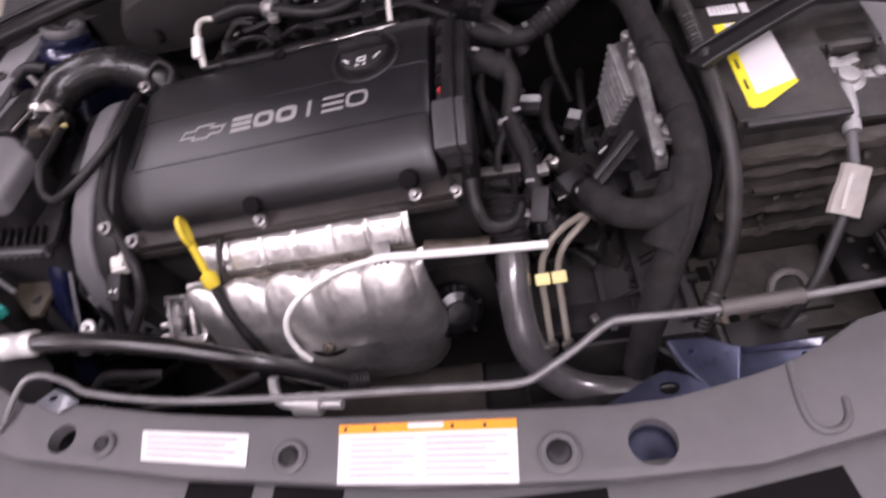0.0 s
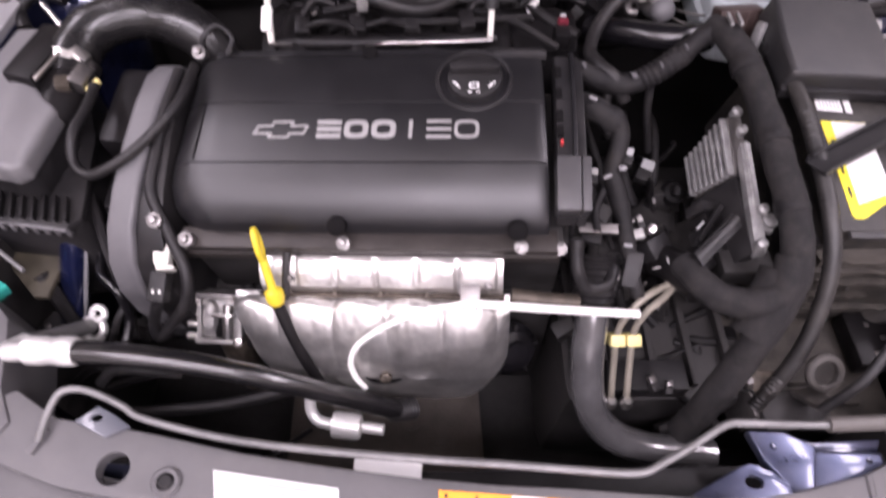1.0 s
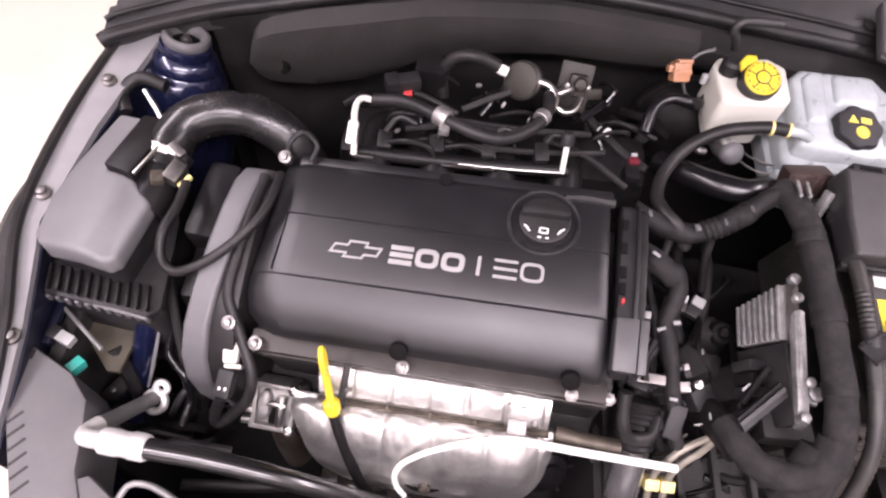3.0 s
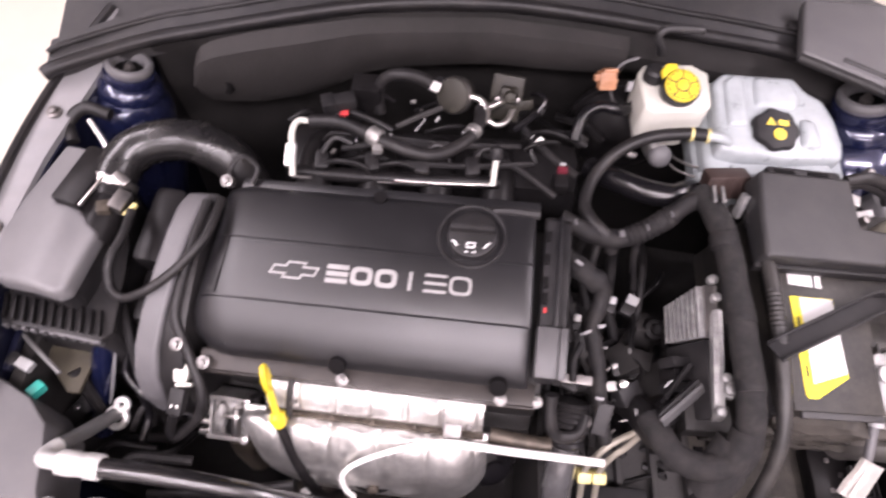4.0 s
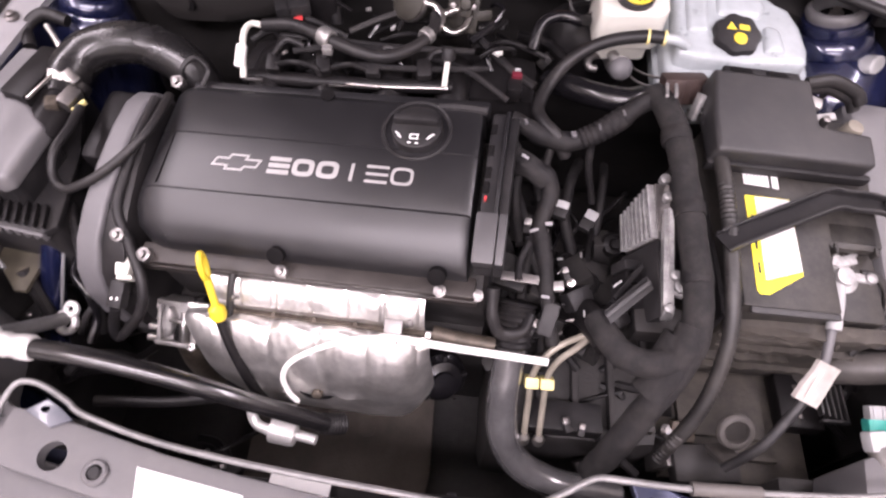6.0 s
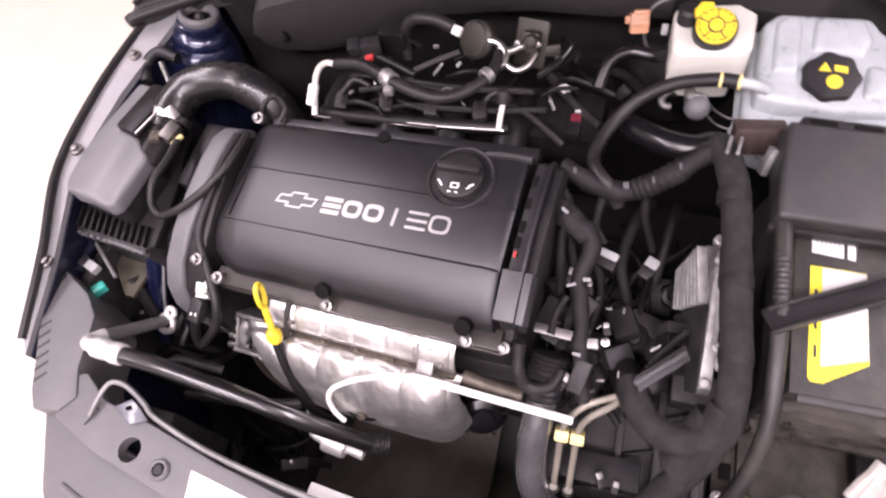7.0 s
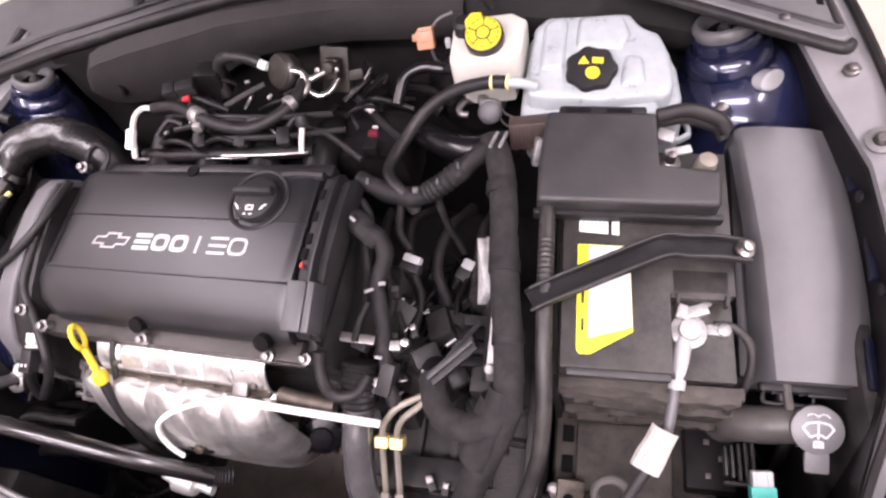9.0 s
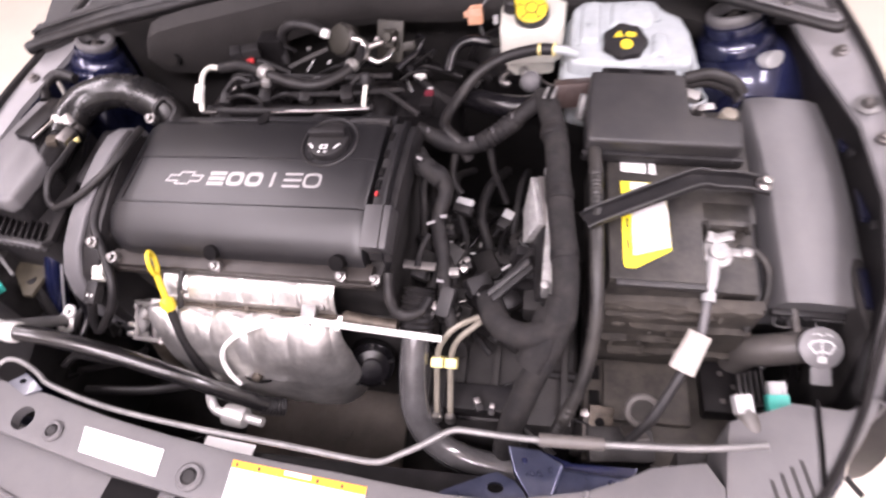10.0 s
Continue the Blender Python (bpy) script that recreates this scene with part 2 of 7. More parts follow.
def lathe(bm, prof, m=None, n=28, wave=0.0, waves=0):
    tmp = bmesh.new()
    rings = []
    for r, z in prof:
        ring = []
        for i in range(n):
            a = 2 * math.pi * i / n
            k = r * (1 + wave * math.cos(waves * a)) if waves else r
            ring.append(tmp.verts.new((k * math.cos(a), k * math.sin(a), z)))
        rings.append(ring)
    for a, b in zip(rings, rings[1:]):
        for i in range(n):
            tmp.faces.new((a[i], a[(i + 1) % n], b[(i + 1) % n], b[i]))
    tmp.faces.new(rings[0][::-1])
    tmp.faces.new(rings[-1])
    bmesh.ops.recalc_face_normals(tmp, faces=tmp.faces)
    return merge(bm, tmp, m)


def glide(pts, per=8):
    """A smooth line through points."""
    p = [Vector(q) for q in pts]
    p = [2 * p[0] - p[1]] + p + [2 * p[-1] - p[-2]]
    out = []
    for i in range(1, len(p) - 2):
        a, b, c, d = p[i - 1 : i + 3]
        for k in range(per):
            t = k / per
            out.append(0.5 * (2 * b + (c - a) * t + (2 * a - 5 * b + 4 * c - d) * t * t + (3 * b - a - 3 * c + d) * t ** 3))
    out.append(p[-2])
    return out


def tube(bm, pts, r, n=12, per=8, m=None, ribs=0.0, step=0.004, flat=1.0, lump=0.0, taper=None):
    line = glide(pts, per)
    if ribs or lump:
        dense = []
        for a, b in zip(line, line[1:]):
            k = max(1, int((b - a).length / step))
            dense += [a.lerp(b, i / k) for i in range(k)]
        line = dense + [line[-1]]
    tmp = bmesh.new()
    side = None
    rings = []
    for i, q in enumerate(line):
        way = (line[min(i + 1, len(line) - 1)] - line[max(i - 1, 0)]).normalized()
        if side is None:
            side = way.orthogonal().normalized()
        side = (side - way * side.dot(way)).normalized()
        up = way.cross(side)
        f = i / max(1, len(line) - 1)
        k = r * (1 + (taper - 1) * f if taper else 1)
        if ribs:
            k *= 1 + ribs * (1 if i % 2 else -1)
        ring = []
        for j in range(n):
            a = 2 * math.pi * j / n
            kk = k * (1 + lump * noise.noise((q + side * math.cos(a) * r) * 45.0)) if lump else k
            ring.append(tmp.verts.new(q + side * (kk * math.cos(a)) + up * (kk * flat * math.sin(a))))
        rings.append(ring)
    for a, b in zip(rings, rings[1:]):
        for j in range(n):
            tmp.faces.new((a[j], a[(j + 1) % n], b[(j + 1) % n], b[j]))
    tmp.faces.new(rings[0][::-1])
    tmp.faces.new(rings[-1])
    bmesh.ops.recalc_face_normals(tmp, faces=tmp.faces)
    return merge(bm, tmp, m)


def turned(a, b):
    """The pose whose z axis goes from a to b."""
    a, b = Vector(a), Vector(b)
    return Matrix.Translation(a) @ (b - a).to_track_quat("Z", "Y").to_matrix().to_4x4()


def ring_band(bm, a, b, r, bulge=0.0):
    length = (Vector(b) - Vector(a)).length
    return lathe(bm, [(r * 0.9, 0), (r, length * 0.1), (r * (1 + bulge), length * 0.5), (r, length * 0.9), (r * 0.9, length)], turned(a, b), 20)


def mesh_of(bm, mat, sharp=38):
    me = bpy.data.meshes.new("mesh")
    bm.to_mesh(me)
    bm.free()
    for mm in mat if isinstance(mat, (list, tuple)) else [mat]:
        me.materials.append(mm)
    me.polygons.foreach_set("use_smooth", [True] * len(me.polygons))
    me.set_sharp_from_angle(angle=radians(sharp))
    return me


def thing(name, m, label, category, group="", kind=""):
    ob = new(name)
    ob.empty_display_size = 0.02
    ob.matrix_world = m
    return tagged(ob, label, category, group, kind)


def part(name, bm, mat, parent, label="", world=False):
    """One mesh under a thing or a part. world: the mesh is given in world places."""
    root = parent
    chain = parent.matrix_basis.copy()
    while root.parent:
        root = root.parent
        chain = root.matrix_basis @ chain
    if world:
        bmesh.ops.transform(bm, matrix=chain.inverted(), verts=bm.verts)
    ob = new(name, mesh_of(bm, mat))
    ob.parent = parent
    return tagged(ob, label)


def single(name, bm, mat, label, category, group="", kind=""):
    """A thing of one mesh, given in world places; its origin goes to its base."""
    cs = [v.co for v in bm.verts]
    base = Vector((sum(c.x for c in cs) / len(cs), sum(c.y for c in cs) / len(cs), min(c.z for c in cs)))
    bmesh.ops.transform(bm, matrix=Matrix.Translation(-base), verts=bm.verts)
    ob = new(name, mesh_of(bm, mat))
    ob.location = base
    return tagged(ob, label, category, group, kind)


def B():
    return bmesh.new()


def at(x, y, z):
    return Matrix.Translation((x, y, z))


# ---------------------------------------------------------------- the room
bm = box(B(), (0, 0.8, -0.05), (9, 9, 0.1), 0)
single("floor", bm, FLOORM, "pale concrete workshop floor", "floor", kind="structure")
for nm, c, s in (("wall_north", (0, 5.35, 1.5), (9.2, 0.1, 3.2)), ("wall_south", (0, -3.75, 1.5), (9.2, 0.1, 3.2)),
                 ("wall_east", (4.55, 0.8, 1.5), (0.1, 9.0, 3.2)), ("wall_west", (-4.55, 0.8, 1.5), (0.1, 9.0, 3.2))):
    single(nm, box(B(), c, s, 0), WALLM, "plain painted workshop wall", "wall", kind="structure")
single("ceiling", box(B(), (0, 0.8, 3.15), (9.2, 9.2, 0.1), 0), CEILM, "plain pale workshop ceiling", "ceiling", kind="structure")

# ---------------------------------------------------------------- car body round the bay
# front panel over the radiator, with holes cut through
body = thing("car_front_body", at(0, 0.1, 0.0), "dark blue car front with open engine bay", "car body")


def cut(ob, cutters):
    """Cuts closed meshes out of a mesh and keeps the result."""
    for bmc in cutters:
        c = new("cutter", mesh_of(bmc, DARK))
        c.matrix_world = ob.matrix_world
        mod = ob.modifiers.new("cut", "BOOLEAN")
        mod.object, mod.solver = c, "EXACT"
        dg = bpy.context.evaluated_depsgraph_get()
        me = bpy.data.meshes.new_from_object(ob.evaluated_get(dg))
        ob.modifiers.clear()
        ob.data = me
        bpy.data.objects.remove(c)
    ob.data.polygons.foreach_set("use_smooth", [True] * len(ob.data.polygons))
    ob.data.set_sharp_from_angle(angle=radians(38))


rear = [(-0.498, 0.150), (-0.480, 0.158), (-0.433, 0.129), (-0.349, 0.115), (-0.25, 0.093), (-0.165, 0.079), (-0.085, 0.068), (-0.011, 0.0605), (0.060, 0.056), (0.114, 0.051),
        (0.189, 0.045), (0.237, 0.045), (0.279, 0.051), (0.342, 0.064), (0.383, 0.081), (0.413, 0.097), (0.470, 0.108)]
step = [(0.53, 0.02), (0.296, -0.020), (0.181, -0.020), (0.0, -0.008), (-0.219, 0.024), (-0.416, 0.065), (-0.496, 0.094)]
bm = prism(B(), rear + step, 0.829, 0.845, 0.004)
panel = single("radiator_cover", bm, PANEL, "grained dark grey plastic panel over the radiator", "panel")
cuts = []
for x, y, r in ((-0.367, 0.080, 0.0155), (0.214, 0.008, 0.0205)):
    cuts.append(lathe(B(), [(r, -0.1), (r, 0.1)], at(x, y, 0.84), 32))
for cb in cuts:
    bmesh.ops.transform(cb, matrix=Matrix.Translation(-panel.location), verts=cb.verts)
bpy.context.view_layer.update()
cut(panel, cuts)
front = [(0.53, 0.040), (0.296, 0.0), (0.181, 0.0), (0.0, 0.012), (-0.219, 0.044), (-0.416, 0.085), (-0.50, 0.115), (-0.528, 0.098),
         (-0.475, 0.008), (-0.40, -0.07), (-0.25, -0.14), (0.0, -0.165), (0.25, -0.155), (0.44, -0.08), (0.535, 0.015)]
gc = single("grille_cover", prism(B(), front, 0.808, 0.826, 0.004), PANEL, "grained dark grey plastic grille panel at the car's nose", "panel")
# slots are thin black plates; the shade inside them is put into the colour
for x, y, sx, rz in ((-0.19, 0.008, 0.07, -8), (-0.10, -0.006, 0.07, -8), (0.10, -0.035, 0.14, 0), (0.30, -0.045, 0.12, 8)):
    part("slot", box(B(), (x, y, 0.826), (sx, 0.030, 0.002), 0.001, rot=(0, 0, rz)), SHADEBLACK, gc, "black slot", world=True)
part("front_rib", tube(B(), [(-0.45, 0.02, 0.826), (-0.2, -0.05, 0.827), (0.05, -0.075, 0.827), (0.3, -0.07, 0.827), (0.45, -0.04, 0.826)], 0.004, 8), PANEL, gc, world=True)
# raised pad with a rounded tongue on the panel
tongue = [(0.343, 0.063), (0.339, 0.030), (0.340, 0.010), (0.347, 0.001), (0.360, 0.001), (0.370, 0.010), (0.374, 0.026)]
bm = B()
tube(bm, [(p[0], p[1], 0.845) for p in tongue], 0.0035, 8)
part("raised_rib", bm, PANEL, panel, world=True)
rs = single("radiator_support", prism(B(), [(-0.44, 0.10), (-0.30, 0.09), (0.0, 0.05), (0.30, 0.04), (0.30, -0.02), (0.0, -0.02), (-0.30, 0.03), (-0.46, 0.07)], 0.785, 0.800, 0.003), REFLECTBLUE, "blue painted radiator support below the panel", "car body")
for x in (-0.25, -0.05, 0.15):
    part("support_rib", box(B(), (x, 0.025 + 0.05 * abs(x), 0.803), (0.10, 0.014, 0.008), 0.002, rot=(0, 0, -6)), BLUE, rs, world=True)
single("radiator_tag", box(B(), (-0.117, 0.090, 0.7685), (0.072, 0.024, 0.003), 0.001, rot=(-4, 0, -5)), PAPER, "white paper strip on the radiator edge", "label")
single("support_boss", lathe(B(), [(0.034, 0.0), (0.034, 0.018), (0.026, 0.022), (0.012, 0.020), (0.002, 0.019)], at(0.212, 0.010, 0.800), 28), REFLECTBLUE, "blue pressed boss under the panel's hole, paled by reflection", "car body")
# round plugs
for x, y, r in ((-0.315, 0.067, 0.0135), (-0.112, 0.031, 0.0165), (0.135, 0.007, 0.0185)):
    pl = thing("push_pin", at(x, y, 0.845), "round black plastic push pin in the panel", "fastener", "push pins")
    part("rim", lathe(B(), [(r, -0.001), (r, 0.003), (r * 0.85, 0.005), (r * 0.62, 0.0045), (r * 0.62, -0.001)]), PANEL, pl)
    part("head", lathe(B(), [(r * 0.55, -0.001), (r * 0.55, 0.0035), (r * 0.4, 0.0055), (r * 0.1, 0.0055)]), PLASTIC, pl)


def flat_label(name, corners, mat, label, category, lift=0.0006):
    bm = B()
    lo = [bm.verts.new(Vector(c)) for c in corners]
    hi = [bm.verts.new(Vector(c) + Vector((0, 0, lift))) for c in corners]
    bm.faces.new(hi)
    bm.faces.new(lo[::-1])
    for i in range(4):
        bm.faces.new((lo[i], lo[(i + 1) % 4], hi[(i + 1) % 4], hi[i]))
    bmesh.ops.recalc_face_normals(bm, faces=bm.faces)
    if not name:
        return bm
    return single(name, bm, mat, label, category)


def on_quad(cs, u, v):
    a, b, c, d = [Vector(q) for q in cs]
    return (a.lerp(b, u)).lerp(d.lerp(c, u), v)


def patch(cs, u0, v0, u1, v1, lift=0.0):
    return [tuple(on_quad(cs, u, v) + Vector((0, 0, lift))) for u, v in ((u0, v0), (u1, v0), (u1, v1), (u0, v1))]


Z = 0.8456
wl = [(-0.274, 0.077, Z), (-0.157, 0.059, Z), (-0.155, 0.027, Z), (-0.268, 0.046, Z)]
ob = flat_label("paper_label", wl, PAPER, "small white printed label stuck on the panel", "label")
for i in range(4):
    part("print_line", flat_label("", patch(wl, 0.05, 0.15 + i * 0.2, 0.9 - 0.1 * (i % 2), 0.24 + i * 0.2, 0.0008), None, "", "", 0.0002), INK, ob, world=True)
ol = [(-0.065, 0.056, Z), (0.102, 0.042, Z), (0.098, -0.015, Z + 0.0), (-0.064, 0.001, Z)]
ob = flat_label("warning_label", ol, PAPER, "white warning label with an orange top band on the panel", "label")
part("orange_band", flat_label("", patch(ol, 0, 0, 1, 0.16, 0.0008), None, "", "", 0.0003), ORANGE, ob, "orange band", world=True)
part("torn_patch", flat_label("", patch(ol, 0.40, 0.01, 0.60, 0.10, 0.0014), None, "", "", 0.0002), PAPER, ob, "pale torn patch", world=True)
for u in (0.03, 0.2, 0.64, 0.82):
    part("print_mark", flat_label("", patch(ol, u, 0.05, u + 0.018, 0.12, 0.0013), None, "", "", 0.0002), BLACKINK, ob, world=True)
for i in range(7):
    for u0, u1 in ((0.07, 0.44), (0.5, 0.95)):
        part("print_line", flat_label("", patch(ol, u0, 0.24 + i * 0.1, u1 - 0.06 * ((i * 7) % 3), 0.275 + i * 0.1, 0.0008), None, "", "", 0.0002), INK, ob, world=True)

# hood prop rod
bm = B()
rod = [(-0.440, 0.105, 0.85), (-0.438, 0.130, 0.853), (-0.431, 0.150, 0.855), (-0.413, 0.153, 0.856), (-0.392, 0.147, 0.856), (-0.366, 0.135, 0.857), (-0.341, 0.122, 0.857), (-0.25, 0.100, 0.860), (-0.120, 0.083, 0.865),
       (0.0, 0.072, 0.870), (0.070, 0.065, 0.873), (0.105, 0.062, 0.875), (0.122, 0.063, 0.878), (0.140, 0.071, 0.881), (0.165, 0.083, 0.886), (0.189, 0.096, 0.892), (0.201, 0.100, 0.894), (0.214, 0.100, 0.894), (0.294, 0.098, 0.893), (0.441, 0.104, 0.892), (0.52, 0.115, 0.892)]
pr = thing("hood_prop_rod", at(-0.44, 0.105, 0.845), "bent grey steel hood prop rod lying in the bay", "prop rod")
part("rod", tube(bm, rod, 0.0037, 10, 6), ROD, pr, world=True)
part("foam_grip", tube(B(), [(0.290, 0.0982, 0.893), (0.325, 0.099, 0.893), (0.358, 0.100, 0.893)], 0.0070, 12), NECK, pr, "grey foam grip", world=True)
part("pivot_clip", box(B(), (-0.443, 0.106, 0.846), (0.009, 0.024, 0.008), 0.002, rot=(0, 0, -25)), PANEL, pr, world=True)

# blue body parts at the front corner
def pierced(name, outline, z0, z1, hole, r, mat, label, category):
    """A flat plate with a round hole through it."""
    ob = single(name, prism(B(), outline, z0, z1, 0.0015), mat, label, category)
    cb = lathe(B(), [(r, -0.05), (r, 0.05)], at(hole[0], hole[1], (z0 + z1) / 2) @ Matrix.Diagonal((1.25, 0.85, 1, 1)), 24)
    bmesh.ops.transform(cb, matrix=Matrix.Translation(-ob.location), verts=cb.verts)
    bpy.context.view_layer.update()
    cut(ob, [cb])
    return ob


pierced("radiator_support_bracket", [(0.176, 0.046), (0.181, 0.053), (0.233, 0.078), (0.244, 0.081), (0.264, 0.073), (0.276, 0.061), (0.283, 0.044)], 0.817, 0.8235, (0.243, 0.063), 0.0075, REFLECTBLUE, "blue painted steel bracket beside the radiator, paled by reflection", "bracket")
cm = thing("front_cross_member", at(0.32, 0.08, 0.80), "folded dark blue painted steel cross member", "car body")
part("upper_plate", prism(B(), [(0.253, 0.115), (0.291, 0.113), (0.319, 0.098), (0.305, 0.055), (0.285, 0.050), (0.262, 0.085)], 0.805, 0.8185, 0.003, seg=3), REFLECTBLUE, cm, world=True)
part("folded_arm", prism(B(), [(0.312, 0.096), (0.390, 0.093), (0.389, 0.074), (0.36, 0.060), (0.300, 0.052)], 0.799, 0.8125, 0.005, seg=3), REFLECTBLUE, cm, "blue folded arm, paled by reflection", world=True)
part("rear_flange", prism(B(), [(0.285, 0.122), (0.33, 0.108), (0.405, 0.110), (0.395, 0.094), (0.30, 0.098)], 0.776, 0.796, 0.003), BLUE, cm, "dark blue rear flange", world=True)
for x, y in ((0.274, 0.098), (0.372, 0.084)):
    part("weld_spot", lathe(B(), [(0.0035, 0), (0.0035, 0.0006), (0.001, 0.001)], at(x, y, 0.8186 if x < 0.3 else 0.8126), 10), BLUE, cm, world=True)

# dark radiator fan shroud and undertray
bm = B()
box(bm, (0.0, 0.070, 0.55), (0.86, 0.05, 0.42), 0.01)
fs = single("fan_shroud", bm, DEEP, "black plastic radiator fan shroud", "shroud")
for x in (-0.3, -0.12, 0.06, 0.24):
    part("shroud_rib", box(B(), (x, 0.098, 0.54), (0.012, 0.014, 0.36), 0.003), PLASTIC, fs, world=True)
for s in (-1, 1):
    single("bumper_liner", box(B(), (0.52 if s > 0 else -0.47, 0.08 if s > 0 else 0.10, 0.50), (0.12 if s > 0 else 0.13, 0.16 if s > 0 else 0.10, 0.46), 0.01), DARK, "black bumper liner behind the headlamp", "liner", kind="structure")
for s in (-1, 1):
    single("bumper_wall", box(B(), (0.69 if s > 0 else -0.585, 0.33 if s > 0 else 0.30, 0.55), (0.02, 0.16, 0.54), 0.004), DARK, "black liner wall behind the headlamp", "liner", kind="structure")
single("firewall", box(B(), (0.02, 0.915, 0.58), (1.36, 0.02, 0.74), 0.0), DARK, "dark steel firewall behind the engine", "firewall", kind="structure")
bm = box(B(), (0.03, 0.50, 0.30), (1.54, 1.06, 0.02), 0.004)
single("undertray", bm, DARK, "grimy black engine undertray", "tray", kind="structure")
sh = single("splash_tray", prism(B(), [(-0.31, 0.10), (0.01, 0.10), (0.025, 0.20), (0.02, 0.38), (-0.31, 0.38)], 0.335, 0.350, 0.004), MUD, "dirty brown splash tray under the engine", "tray")
part("tray_lip", tube(B(), [(-0.305, 0.104, 0.352), (-0.15, 0.103, 0.352), (0.008, 0.104, 0.352)], 0.004, 8), MUD, sh, world=True)
part("drain_plug", lathe(B(), [(0.016, 0), (0.016, 0.003), (0.012, 0.004), (0.002, 0.004)], at(-0.10, 0.27, 0.350), 20), MUD, sh, world=True)


def loft(bm, rows):
    """A sheet through rows of points."""
    tmp = bmesh.new()
    vs = [[tmp.verts.new(p) for p in row] for row in rows]
    for a, b in zip(vs, vs[1:]):
        for i in range(len(a) - 1):
            tmp.faces.new((a[i], a[i + 1], b[i + 1], b[i]))
    bmesh.ops.recalc_face_normals(tmp, faces=tmp.faces)
    bmesh.ops.solidify(tmp, geom=list(tmp.faces), thickness=0.003)
    return merge(bm, tmp)


# side walls and fender rails
for s, nm in ((-1, "passenger"), (1, "driver")):
    if s < 0:
        inner = [(-0.588, 0.16, 0.845), (-0.598, 0.30, 0.88), (-0.614, 0.42, 0.915), (-0.592, 0.56, 0.935), (-0.565, 0.70, 0.945), (-0.53, 0.80, 0.97)]
        outer = [(-0.60, 0.18, 0.850), (-0.612, 0.30, 0.888), (-0.636, 0.42, 0.920), (-0.632, 0.56, 0.940), (-0.612, 0.70, 0.952), (-0.56, 0.80, 0.985)]
    else:
        inner = [(0.650, 0.20, 0.838), (0.694, 0.33, 0.87), (0.706, 0.45, 0.90), (0.695, 0.56, 0.92), (0.660, 0.66, 0.935), (0.632, 0.77, 0.945), (0.610, 0.83, 0.955)]
        outer = [(0.666, 0.19, 0.848), (0.706, 0.31, 0.888), (0.726, 0.45, 0.922), (0.727, 0.56, 0.938), (0.720, 0.66, 0.950), (0.706, 0.77, 0.955), (0.69, 0.83, 0.96)]
    rows = [[(x, y, z - 0.012) for x, y, z in inner], inner, outer]
    ob = single("fender_rail", loft(B(), rows), RAIL, "grey painted upper fender rail beside the engine bay", "car body")
    low = [(x - s * 0.0, y, z - 0.10) for x, y, z in inner]
    rows = [[(x + s * 0.03, y, 0.32) for x, y, z in inner], [(x + s * 0.02, y, 0.6) for x, y, z in inner], [(x, y, z - 0.010) for x, y, z in inner]]
    wall = single("inner_fender", loft(B(), rows), NAVYSHADE if s < 0 else DEEP, "dark blue painted inner fender wall" if s < 0 else "black lined inner fender wall", "car body")
    for k in (1, 2, 3):
        x, y, z = inner[k]
        part("weld_flange", box(B(), (x - s * 0.002, y + 0.03, z - 0.05), (0.010, 0.06, 0.012), 0.003, rot=(0, 0, -s * 4)), NAVYSHADE, wall, world=True)
        part("wall_clip", lathe(B(), [(0.007, 0), (0.007, 0.003), (0.003, 0.004)], pose(x - s * 0.004, y - 0.02, z - 0.035, 0, -s * 80, 0), 12), PLASTIC, wall, world=True)
    rows = [[(x, y, z + 0.001) for x, y, z in outer], [(x + s * 0.004, y, z - 0.03) for x, y, z in outer], [(x + s * 0.008, y, z - 0.25) for x, y, z in outer], [(x + s * 0.01, y, 0.35) for x, y, z in outer]]
    single("outer_fender", loft(B(), rows), BLUE, "dark blue painted outer fender", "car body")
    seal = [Vector(o).lerp(Vector(i), 0.08) + Vector((0, 0, 0.004)) for o, i in zip(outer, inner)]
    single("rubber_seal", tube(B(), seal, 0.006, 8), RUBBER, "black rubber seal along the fender rail", "seal")
    for k in (0.18, 0.45, 0.7):
        i = k * (len(inner) - 1)
        a = int(i)
        c = (Vector(inner[a]).lerp(Vector(inner[a + 1]), i - a)).lerp(Vector(outer[a]).lerp(Vector(outer[a + 1]), i - a), 0.5)
        part("rail_bolt", lathe(B(), [(0.010, -0.002), (0.010, 0.003), (0.006, 0.004), (0.006, 0.008), (0.003, 0.009)], at(*c), 12), DULLSTEEL, ob, world=True)

rb = thing("rail_washer", at(0.700, 0.583, 0.930), "grey steel washer and bolt on the fender rail", "bolt")
part("washer", lathe(B(), [(0.017, 0), (0.017, 0.003), (0.010, 0.004), (0.009, 0.001)], pose(0.704, 0.583, 0.932, 8, -10, 0), 24), ROD, rb, world=True)
part("bolt", lathe(B(), [(0.008, 0), (0.008, 0.005), (0.005, 0.009), (0.001, 0.009)], pose(0.704, 0.583, 0.932, 8, -10, 0), 12), DULLSTEEL, rb, world=True)
